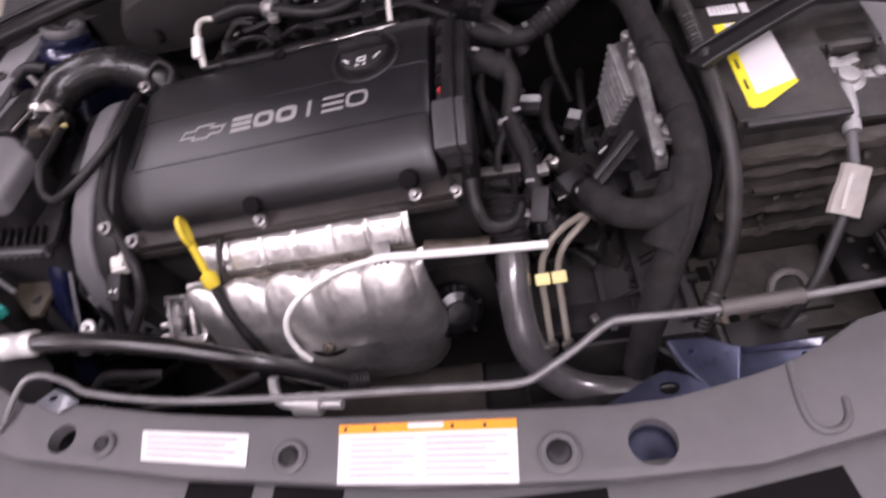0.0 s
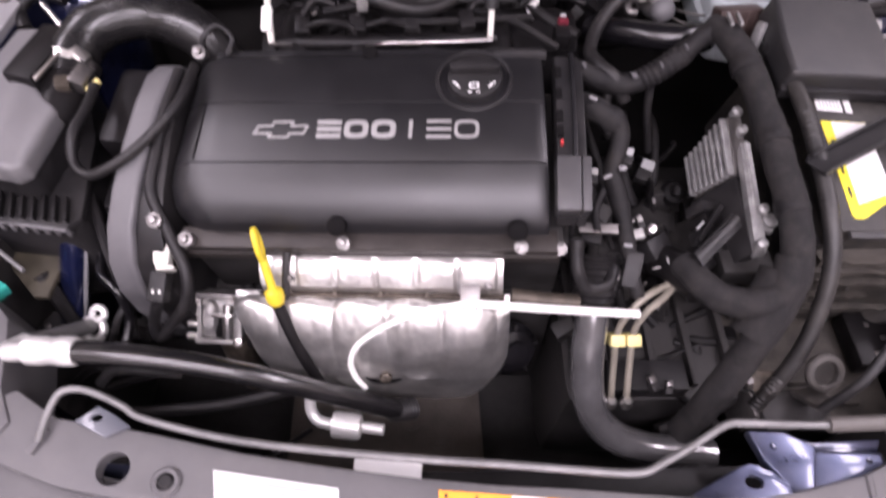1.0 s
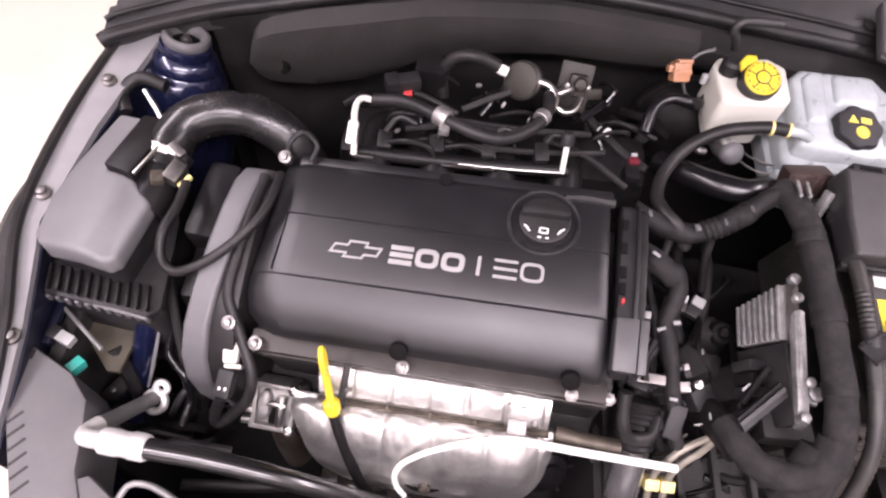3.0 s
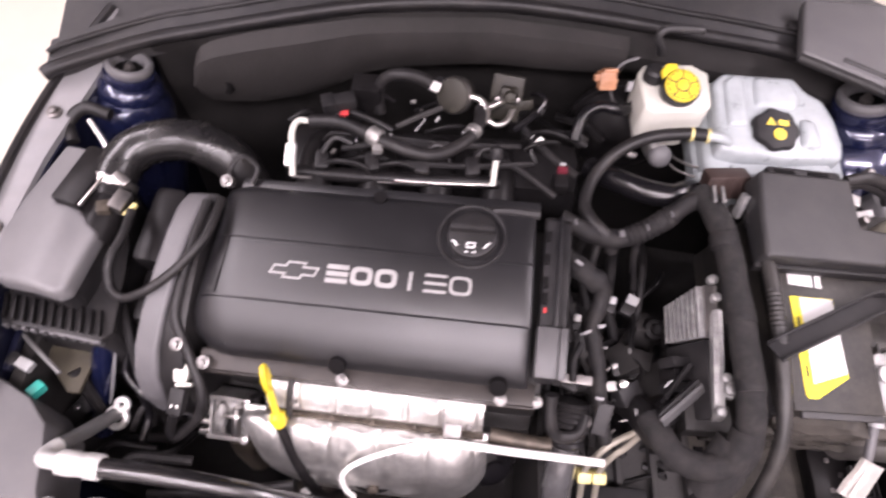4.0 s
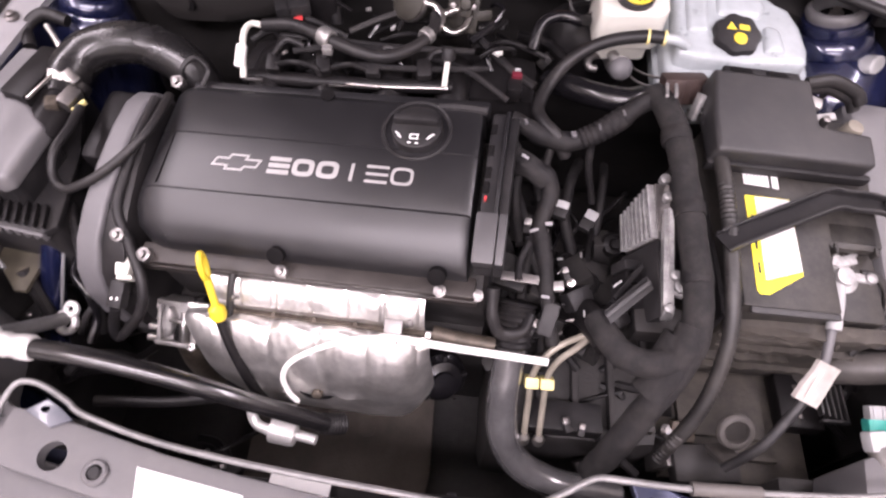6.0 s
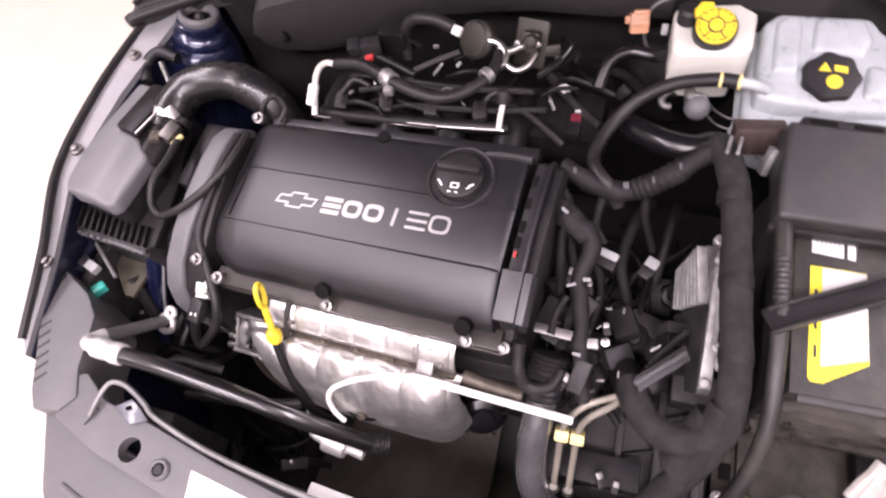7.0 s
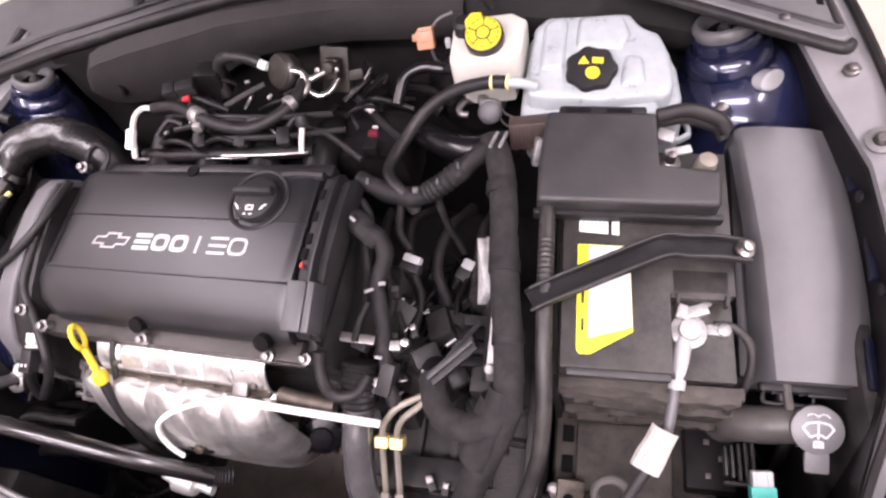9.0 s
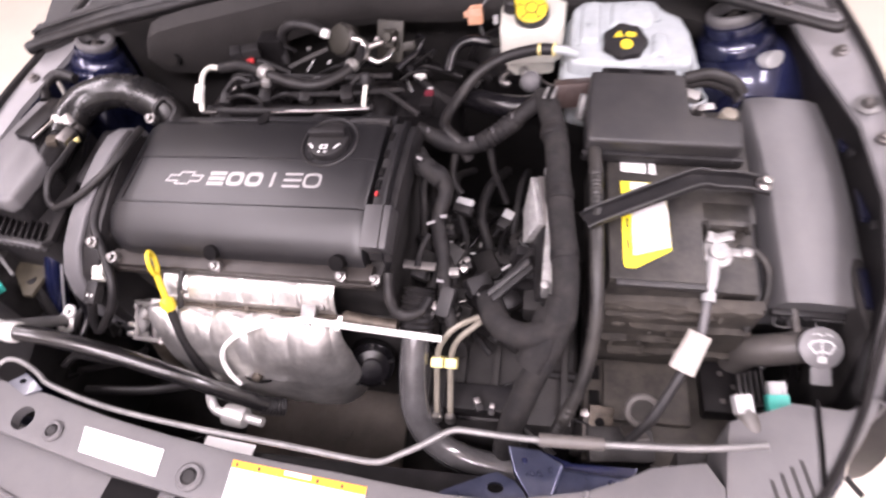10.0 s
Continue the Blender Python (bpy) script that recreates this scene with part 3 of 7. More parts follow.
# strut towers
for c, lean in (((-0.523, 0.724, 0.955), 14), ((0.548, 0.763, 0.963), -14)):
    st = thing("strut_tower", pose(*c, -13, lean, 0) @ Matrix.Scale(0.8 if c[0] < 0 else 0.98, 4), "dark blue painted strut tower with a grey rubber mount", "strut tower")
    k = 0.84
    bell = [(0.067, -0.070), (0.076, -0.095), (0.079, -0.118), (0.089, -0.150), (0.099, -0.20), (0.104, -0.5)]
    if c[0] > 0:
        bell = [(0.071, -0.069), (0.082, -0.084), (0.094, -0.106), (0.104, -0.135), (0.111, -0.18), (0.116, -0.5)]
    part("tower", lathe(B(), [(0.040, -0.016), (0.044, -0.018), (0.0465, -0.030), (0.0455, -0.033), (0.053, -0.038), (0.0605, -0.056), (0.0595, -0.060)] + bell, None, 56), BLUE, st)
    part("mount_ring", lathe(B(), [(k * r, k * z) for r, z in [(0.046, -0.020), (0.049, -0.012), (0.049, -0.006), (0.046, -0.001), (0.040, 0.001), (0.033, -0.003), (0.030, -0.010), (0.028, -0.030), (0.015, -0.032)]], None, 36), FUSELID, st, "grey rubber mount ring")
    part("dark_well", lathe(B(), [(0.0238, -0.0157), (0.0238, -0.0148), (0.012, -0.0148)], None, 24), SHADEBLACK, st)
    part("centre_nut", lathe(B(), [(0.010, -0.016), (0.010, -0.010), (0.006, -0.009), (0.006, -0.004), (0.001, -0.003)], None, 6), DULLSTEEL, st)
    if c[0] > 0:
        m = turned((0.6015, 0.692, 0.9235), (0.645, 0.637, 0.970)) @ Matrix.Diagonal((1.5, 1.0, 1, 1))
        part("paint_mark", lathe(B(), [(0.012, -0.016), (0.012, 0.006), (0.0105, 0.0075)], m, 24), CAPGREY, st, "pale oval plug", world=True)
        stud = single("ground_stud", lathe(B(), [(0.004, -0.045), (0.0045, -0.004), (0.0075, -0.002), (0.0085, 0.006), (0.006, 0.010), (0.002, 0.011)], pose(0.544, 0.650, 0.916, 20, 0, 0), 12), DULLSTEEL, "grey steel ground stud by the strut tower", "bolt")

# dark bulkhead corners behind the towers
for x, sx, y in ((-0.575, 0.17, 0.835), (0.655, 0.11, 0.885)):
    single("bulkhead_corner", box(B(), (x, y, 0.62), (sx, 0.02, 0.64), 0.003), DEEP, "dark bulkhead corner behind the strut tower", "bulkhead", kind="structure")
# cowl and windscreen
ce = thing("cowl_end_cover", at(0.60, 0.72, 0.98), "dark grey plastic end cover of the cowl", "trim")
edge = [(0.431, 0.786), (0.491, 0.754), (0.552, 0.719), (0.609, 0.686), (0.655, 0.661), (0.666, 0.668)]
part("cover", prism(B(), edge + [(0.657, 0.726), (0.648, 0.80), (0.60, 0.90), (0.46, 0.90)], 0.990, 1.010, 0.006, seg=3), FUSELID, ce, world=True)
part("rubber_lip", tube(B(), [(x, y - 0.002, 1.000) for x, y in edge], 0.0075, 10), RUBBER, ce, "black rubber lip", world=True)
part("raised_edge", tube(B(), [(x - 0.004, y + 0.020, 1.010) for x, y in edge[1:5]] + [(0.652, 0.70, 1.010), (0.645, 0.76, 1.010)], 0.004, 8), GREYPLASTIC, ce, world=True)
for x, y in ((0.640, 0.742), (0.628, 0.775)):
    part("slot", prism(B(), [(x - 0.004, y - 0.020), (x + 0.003, y - 0.022), (x + 0.004, y + 0.018), (x - 0.003, y + 0.020)], 1.0095, 1.0108, 0), SHADEBLACK, ce, "dark slot", world=True)
part("end_screw", lathe(B(), [(0.006, 0), (0.006, 0.003), (0.003, 0.004)], at(0.600, 0.702, 1.0095), 12), DULLSTEEL, ce, world=True)
part("support", box(B(), (0.63, 0.80, 0.965), (0.05, 0.10, 0.05), 0.006), PLASTIC, ce, world=True)
COWL_X = (-0.62, -0.60, -0.51, -0.43, -0.2, 0.0, 0.16, 0.27, 0.40, 0.48, 0.55, 0.63, 0.70)
COWL_Y = (0.676, 0.690, 0.752, 0.785, 0.842, 0.862, 0.852, 0.842, 0.832, 0.822, 0.816, 0.802, 0.775)
COWL_Z = (0.968, 0.972, 0.968, 0.968, 0.985, 0.990, 0.988, 0.982, 0.974, 0.966, 0.948, 0.922, 0.915)


def cowl_y(x):
    return float(np.interp(x, COWL_X, COWL_Y))


def cowl_z(x):
    return float(np.interp(x, COWL_X, COWL_Z))


rows = []
for f in range(45):
    x = -0.50 + 1.10 * f / 44
    y = cowl_y(x) + 0.004
    z = cowl_z(x) - 0.004
    k = min(1.0, max(0.0, (x + 0.45) / 0.07))
    k = k * k * (3 - 2 * k)
    rows.append([(x, y + 0.02, 0.35), (x, y + 0.012, 0.80), (x, y + 0.002, z - 0.10), (x, y + 0.000 - 0.012 * k, z - 0.082), (x, y + 0.000 - 0.030 * k, z - 0.068), (x, y + 0.000 - 0.038 * k, z - 0.048), (x, y - 0.002 - 0.034 * k, z - 0.030), (x, y - 0.004 - 0.018 * k, z - 0.016), (x, y - 0.006, z - 0.008)])
PAD_X = (-0.447, -0.442, -0.430, -0.410, -0.361, -0.30, -0.242, -0.195, -0.14, -0.05, 0.10, 0.20)
PAD_LOW = (0.905, 0.872, 0.852, 0.843, 0.833, 0.838, 0.855, 0.878, 0.893, 0.898, 0.903, 0.912)
PAD_TOP = (0.906, 0.940, 0.956, 0.964, 0.972, 0.976, 0.978, 0.980, 0.981, 0.982, 0.980, 0.976)
cols = []
for f in range(49):
    u = (f / 48) ** 1.6
    x = -0.447 + 0.647 * u
    lo, hi = float(np.interp(x, PAD_X, PAD_LOW)), float(np.interp(x, PAD_X, PAD_TOP))
    y = float(np.interp(x, COWL_X, COWL_Y)) - 0.036
    cols.append([(x, y + (0.016 if k in (0, 8) else 0.0) - 0.010 * math.sin(math.pi * k / 8), lo + (hi - lo) * k / 8) for k in range(9)])
fp = single("firewall_pad", loft(B(), cols), PAD, "worn grey-brown insulation pad on the firewall", "insulation")
# hole in the pad: a black disc carries its inner shade
part("pad_hole", lathe(B(), [(0.012, -0.004), (0.012, 0.003), (0.009, 0.002), (0.002, 0.001)], pose(-0.404, 0.748, 0.893, 84, 0, -25), 18), SHADEBLACK, fp, "dark round pad hole", world=True)
single("firewall_insulation", loft(B(), rows), INSUL, "dark padded firewall insulation behind the engine", "insulation", kind="structure")
seal = [(x, cowl_y(x), cowl_z(x)) for x in COWL_X]
rows = []
for f in range(17):
    x = -0.62 + 1.32 * f / 16
    y, z = cowl_y(x), cowl_z(x)
    rows.append([(x, y + 0.004, z - 0.03), (x, y + 0.006, z), (x, y + 0.05, z + 0.016), (x, y + 0.06, z + 0.006), (x, y + 0.16, z + 0.04), (x, y + 0.17, z + 0.02)])
cowl = single("windscreen_cowl", loft(B(), rows), GREYPLASTIC, "grey plastic cowl panel below the windscreen", "panel")
part("hood_seal", tube(B(), seal, 0.010, 12), RUBBER, cowl, "black rubber hood seal", world=True)
part("seal_lip", tube(B(), [(x, cowl_y(x) + 0.030, cowl_z(x) + 0.012) for x in COWL_X], 0.004, 8), RUBBER, cowl, world=True)
for x in (-0.35, -0.08, 0.2, 0.45):
    part("cowl_clip", lathe(B(), [(0.010, 0), (0.010, 0.002), (0.007, 0.004), (0.002, 0.004)], at(x, cowl_y(x) + 0.045, cowl_z(x) + 0.015), 16), PLASTIC, cowl, world=True)
rows = [[(-0.62, 1.0, 1.02), (0.66, 1.03, 1.02)], [(-0.56, 1.6, 1.42), (0.58, 1.66, 1.42)]]
single("windscreen", loft(B(), rows), GLASS, "dark tinted glass windscreen above the cowl", "windscreen")
bpy.data.objects.remove(body)
# raised hood over the rear of the bay
ln, up = Vector((0, -0.62, 0.785)), Vector((0, 0.785, 0.62))
hinge = Vector((0.02, 0.99, 1.12))
rows = []
for f in range(11):
    x = -0.60 + 1.20 * f / 10
    bow = 0.05 * (1 - (x / 0.72) ** 2)
    rows.append([tuple(hinge + Vector((x, 0, 0)) + ln * (1.05 * k - 0.10 * (x / 0.72) ** 2 * k) + up * (bow + 0.04 * math.sin(math.pi * k))) for k in (0, 0.25, 0.5, 0.75, 1.0)])
hood = single("hood", loft(B(), rows), BLUE, "dark blue car hood standing open", "hood")
rows = [[tuple(Vector(p) - up * 0.02) for p in r[0:5]] for r in rows[1:-1]]
part("hood_liner", loft(B(), rows), FABRIC, hood, "black felt hood liner", world=True)

# bumper skin and front wheels below the bay
shell = thing("car_shell", at(0, -0.12, 0.0), "dark blue lower car front with wheels on the floor", "car body")
rows = []
for f in range(17):
    x = -0.61 + 1.31 * f / 16
    y = -0.165 + 2.1 * abs(x - 0.045) ** 3.78
    rows.append([(x, y + 0.02, 0.806), (x, y - 0.02, 0.74), (x, y - 0.03, 0.60), (x, y - 0.02, 0.45), (x, y - 0.03, 0.30), (x, y + 0.04, 0.20)])
part("bumper_skin", loft(B(), rows), BLUE, shell, world=True)
part("lower_grille", box(B(), (0, -0.185, 0.40), (0.8, 0.03, 0.10), 0.01), SHADEBLACK, shell, "black lower grille", world=True)
for sd in (-1, 1):
    tyre = part("tyre", lathe(B(), [(0.22, -0.09), (0.30, -0.10), (0.318, -0.08), (0.32, 0.08), (0.30, 0.10), (0.22, 0.09)], pose(sd * 0.80, 0.62, 0.32, 0, 90, 0), 48), RUBBER, shell, "black rubber tyre", world=True)
    part("rim", lathe(B(), [(0.219, -0.07), (0.219, 0.07), (0.19, 0.06), (0.06, 0.05), (0.02, 0.06)], pose(sd * 0.80, 0.62, 0.32, 0, sd * 90, 0), 36), CAST, tyre, "grey alloy rim", world=True)

# ---------------------------------------------------------------- engine
EM = pose(-0.328, 0.387, 0.920, 6, -4.75, -4.15)
EI = EM.inverted()


def E(*p):
    """A world place in the engine's own axes."""
    return EI @ Vector(p)


engine = thing("engine", EM, "four-cylinder engine with a satin black plastic cover", "engine")
prof = [(0.160, -0.065), (0.160, -0.016), (0.152, -0.004), (0.142, 0.0), (0.0795, 0.001), (0.0785, -0.0008), (0.0765, -0.0008), (0.0755, 0.001), (0.004, 0.0), (0.0015, -0.0016), (-0.0005, -0.0018), (-0.0025, -0.0006),
        (-0.020, -0.006), (-0.040, -0.015), (-0.054, -0.025), (-0.061, -0.036), (-0.063, -0.060)]
prof = [(y, z) for y, z in prof]
bm = B()
tmp = bmesh.new()
xs = [-0.034, -0.031, -0.024, -0.014, -0.002, 0.02, 0.2, 0.37, 0.380, 0.3845, 0.386]
drop = [0.036, 0.020, 0.011, 0.005, 0.001, 0.0, 0.0, 0.0, 0.001, 0.004, 0.012]
grid = []
for x, d in zip(xs, drop):
    row = []
    for y, z in prof:
        k = max(0.0, min(1.0, (0.16 - y) / 0.22))
        xx = x + (26.0 * max(0.0, -0.026 - y) ** 2 if x < 0.02 else 0.0) - (0.006 * (1 - k) if x > 0.36 else 0.0)
        row.append(tmp.verts.new((xx, y * (1 - d * 0.6), z - (d if z > -0.05 else 0))))
    grid.append(row)
for a, b in zip(grid, grid[1:]):
    for i in range(len(a) - 1):
        tmp.faces.new((a[i], a[i + 1], b[i + 1], b[i]))
for row in (grid[0], grid[-1]):
    tmp.faces.new(row)
bmesh.ops.recalc_face_normals(tmp, faces=tmp.faces)
merge(bm, tmp)
cover = part("cover", bm, COVER, engine, "satin black plastic cover with silver print")

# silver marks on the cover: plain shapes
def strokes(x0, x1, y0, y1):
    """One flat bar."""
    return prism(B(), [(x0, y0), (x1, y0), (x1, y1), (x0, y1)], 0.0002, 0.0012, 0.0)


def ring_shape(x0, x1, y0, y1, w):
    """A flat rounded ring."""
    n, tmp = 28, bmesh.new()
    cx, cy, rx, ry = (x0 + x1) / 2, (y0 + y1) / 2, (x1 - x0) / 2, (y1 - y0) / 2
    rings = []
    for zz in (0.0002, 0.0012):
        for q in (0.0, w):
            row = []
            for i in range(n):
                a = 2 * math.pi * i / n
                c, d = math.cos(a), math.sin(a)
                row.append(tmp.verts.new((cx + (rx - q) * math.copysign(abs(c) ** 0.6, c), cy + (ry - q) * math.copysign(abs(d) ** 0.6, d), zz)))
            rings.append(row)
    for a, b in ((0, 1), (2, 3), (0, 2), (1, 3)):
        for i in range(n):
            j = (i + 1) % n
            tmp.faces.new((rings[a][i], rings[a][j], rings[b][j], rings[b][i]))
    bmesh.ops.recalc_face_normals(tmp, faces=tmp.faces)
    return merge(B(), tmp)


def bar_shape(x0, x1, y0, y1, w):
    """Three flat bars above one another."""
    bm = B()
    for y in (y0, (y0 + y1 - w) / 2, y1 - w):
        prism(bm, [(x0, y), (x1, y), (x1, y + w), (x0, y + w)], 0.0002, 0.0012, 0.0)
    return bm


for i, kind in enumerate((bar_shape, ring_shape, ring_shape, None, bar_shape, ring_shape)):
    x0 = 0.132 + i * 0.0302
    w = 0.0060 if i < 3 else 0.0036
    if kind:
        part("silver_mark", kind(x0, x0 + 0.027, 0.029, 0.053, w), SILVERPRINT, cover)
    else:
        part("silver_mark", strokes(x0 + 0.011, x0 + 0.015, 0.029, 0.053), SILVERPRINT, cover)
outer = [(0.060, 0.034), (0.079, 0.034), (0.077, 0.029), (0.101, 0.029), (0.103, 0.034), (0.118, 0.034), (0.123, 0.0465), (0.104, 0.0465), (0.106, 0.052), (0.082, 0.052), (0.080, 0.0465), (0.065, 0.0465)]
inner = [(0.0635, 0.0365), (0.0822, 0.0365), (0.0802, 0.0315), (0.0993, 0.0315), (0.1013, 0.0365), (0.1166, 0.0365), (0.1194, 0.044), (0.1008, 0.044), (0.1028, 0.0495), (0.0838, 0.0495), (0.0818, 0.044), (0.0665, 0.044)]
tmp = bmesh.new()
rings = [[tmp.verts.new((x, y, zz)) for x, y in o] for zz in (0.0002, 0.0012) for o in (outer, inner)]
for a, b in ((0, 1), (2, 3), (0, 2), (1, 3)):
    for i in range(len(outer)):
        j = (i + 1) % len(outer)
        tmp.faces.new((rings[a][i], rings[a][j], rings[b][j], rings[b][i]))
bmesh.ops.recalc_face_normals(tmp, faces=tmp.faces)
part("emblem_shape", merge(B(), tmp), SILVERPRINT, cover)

# oil filler cap in its round well
part("cap_well", lathe(B(), [(0.044, -0.006), (0.044, 0.002), (0.042, 0.004), (0.039, 0.003), (0.036, -0.004), (0.033, -0.004)], at(0.303, 0.108, 0), 36), PLASTIC, cover)
oc = part("oil_cap", lathe(B(), [(0.031, -0.004), (0.0315, 0.006), (0.030, 0.010), (0.026, 0.012), (0.005, 0.012)], at(0.304, 0.106, 0.001), 36), PLASTIC, engine, "round black oil filler cap with white print")
part("grip", box(B(), (0.304, 0.112, 0.016), (0.056, 0.010, 0.014), 0.003), PLASTIC, oc)
for x, y, sx, sy, rz in ((0.283, 0.093, 0.007, 0.0018, -35), (0.286, 0.089, 0.005, 0.0016, -35), (0.299, 0.090, 0.002, 0.006, 0), (0.308, 0.090, 0.002, 0.006, 0), (0.304, 0.093, 0.010, 0.0014, 0), (0.304, 0.087, 0.010, 0.0014, 0), (0.324, 0.093, 0.007, 0.0018, 35), (0.321, 0.089, 0.005, 0.0016, 35), (0.299, 0.081, 0.004, 0.0018, 0), (0.308, 0.081, 0.004, 0.0018, 0)):
    part("print_mark", box(B(), (x, y, 0.0136), (sx, sy, 0.0008), 0.0, rot=(0, 0, rz)), WHITEINK, oc)
# raised channel along the back edge
bm = B()
tube(bm, [(0.325, 0.146, -0.001), (0.35, 0.148, -0.001), (0.384, 0.147, -0.003)], 0.006, 8)
part("breather_channel", bm, PLASTIC, engine)
bm = box(B(), (0.185, 0.165, -0.027), (0.40, 0.018, 0.020), 0.004)
part("back_lip", bm, COVER, engine)
part("lip_notch", lathe(B(), [(0.009, 0), (0.009, 0.003)], at(0.18, 0.151, -0.0015), 16), SHADEBLACK, engine)

# front lip with bolts
bm = B()
box(bm, (0.188, -0.068, -0.054), (0.415, 0.026, 0.012), 0.003)
box(bm, (0.188, -0.072, -0.068), (0.42, 0.020, 0.014), 0.003)
part("head_rim", bm, RIM, engine, "dull dark metal rim under the cover")
# solid black drums stand for the shade down in the bolt wells
for x, y in ((0.159, -0.060), (0.351, -0.064)):
    part("bolt_well", lathe(B(), [(0.0105, -0.02), (0.0105, 0.0085), (0.0095, 0.009), (0.002, 0.0088)], pose(x + 0.001, y + 0.001, -0.0335, 44, 0, 0), 24), SHADEBLACK, cover, "dark round bolt well")
for x, y, z in ((0.166, -0.078, -0.040), (0.356, -0.079, -0.042), (0.398, -0.074, -0.055), (-0.012, -0.075, -0.05)):
    part("flange_bolt", lathe(B(), [(0.0075, -0.012), (0.0075, -0.001), (0.0045, 0.0), (0.0045, 0.007), (0.002, 0.008)], pose(x, y, z, 20, 0, 0), 12), BOLT, engine)

# belt cover
arc = [(0.150, -0.07), (0.146, -0.02), (0.132, 0.004), (0.108, 0.014), (0.07, 0.013), (0.02, 0.004), (-0.03, -0.010), (-0.07, -0.028), (-0.10, -0.054), (-0.118, -0.09), (-0.125, -0.14), (-0.122, -0.24), (0.10, -0.26), (0.15, -0.20)]
bm = prism(B(), arc, -0.029, 0.002, 0.006, axis="x", seg=3)
for v in bm.verts:
    k = (0.15 - v.co.y) / 0.27
    v.co.x += -0.042 - 0.030 * k
part("belt_cover", bm, TIMING, engine, "grey plastic timing belt cover")
arc2 = [(y * 0.96 - 0.002, z - 0.008) for y, z in arc]
bm = prism(B(), arc2, -0.020, 0.020, 0.004, axis="x")
for v in bm.verts:
    k = (0.15 - v.co.y) / 0.27
    v.co.x = v.co.x * (0.55 + 0.6 * k) - 0.041 - 0.018 * k
part("belt_cover_seal", bm, RUBBER, engine)
for y, z, x in ((-0.062, -0.03, -0.040), (0.158, -0.010, -0.030), (-0.077, -0.045, -0.008)):
    part("flange_bolt", lathe(B(), [(0.0085, -0.012), (0.0085, -0.001), (0.005, 0.0), (0.005, 0.006), (0.002, 0.007)], pose(x, y, z + 0.008, 20, 0, 0), 12), BOLT, engine)

# coil cover strip beside the cover
strip = [(0.150, -0.07), (0.150, -0.010), (0.140, 0.003), (0.10, 0.006), (0.03, 0.003), (-0.02, -0.006), (-0.050, -0.020), (-0.056, -0.07)]
part("coil_strip", prism(B(), [(y, max(z, -0.040)) for y, z in strip], 0.392, 0.412, 0.004, axis="x"), PLASTIC, engine)
part("sensor_housing", prism(B(), [(y, max(z - 0.006, -0.040)) for y, z in strip], 0.413, 0.424, 0.003, axis="x"), PLASTIC, engine)
part("housing_block", box(B(), (0.4025, -0.026, -0.008), (0.025, 0.058, 0.03), 0.003, rot=(14, 0, 0)), BLOCK, engine, "grey plastic end block")
# sensor housing's lower end, greyer: its reflection is put into the colour
part("reflection_end", box(B(), (0.4205, -0.026, -0.009), (0.0095, 0.058, 0.03), 0.002, rot=(14, 0, 0)), BLOCK, engine)
for y in (0.115, 0.085, 0.055, 0.035):
    part("coil_recess", box(B(), (0.396, y, 0.0045), (0.007, 0.014, 0.004), 0.001), SHADEBLACK, engine)
part("strip_ridge", prism(B(), [(y, z + 0.006) for y, z in strip], 0.409, 0.413, 0.001, axis="x"), COVER, engine)
part("panel_groove", box(B(), (-0.001, 0.040, 0.0002), (0.0014, 0.074, 0.001), 0), SHADEBLACK, cover)
part("red_lock", box(B(), (0.397, 0.020, 0.005), (0.003, 0.006, 0.005), 0.001), REDP, engine, "small red connector lock")

# head and block
bm = B()
box(bm, (0.19, 0.04, -0.13), (0.43, 0.215, 0.13), 0.01)
part("cylinder_head", bm, DARK, engine)
bm = B()
box(bm, (0.18, 0.02, -0.36), (0.45, 0.22, 0.34), 0.02)
part("block", bm, DARK, engine)

# exhaust heat shield: pressed sheet with bumps
def sheet(grid, back=(0.0, 0.0022, -0.0016)):
    """A thin closed sheet over a grid of places."""
    tmp = bmesh.new()
    back = Vector(back)
    top = [[tmp.verts.new(p) for p in row] for row in grid]
    low = [[tmp.verts.new(Vector(p) + back) for p in row] for row in grid]
    nr, nc = len(grid), len(grid[0])
    for j in range(nr - 1):
        for i in range(nc - 1):
            tmp.faces.new((top[j][i], top[j][i + 1], top[j + 1][i + 1], top[j + 1][i]))
            tmp.faces.new((low[j][i], low[j + 1][i], low[j + 1][i + 1], low[j][i + 1]))
    for i in range(nc - 1):
        tmp.faces.new((top[0][i], low[0][i], low[0][i + 1], top[0][i + 1]))
        tmp.faces.new((top[-1][i], top[-1][i + 1], low[-1][i + 1], low[-1][i]))
    for j in range(nr - 1):
        tmp.faces.new((top[j][0], top[j + 1][0], low[j + 1][0], low[j][0]))
        tmp.faces.new((top[j][-1], low[j][-1], low[j + 1][-1], top[j + 1][-1]))
    bmesh.ops.recalc_face_normals(tmp, faces=tmp.faces)
    return merge(B(), tmp)


def crumple(u, v):
    return 0.0013 * noise.noise((u * 12, v * 8, 0)) + 0.0006 * noise.noise((u * 45, v * 30, 3))


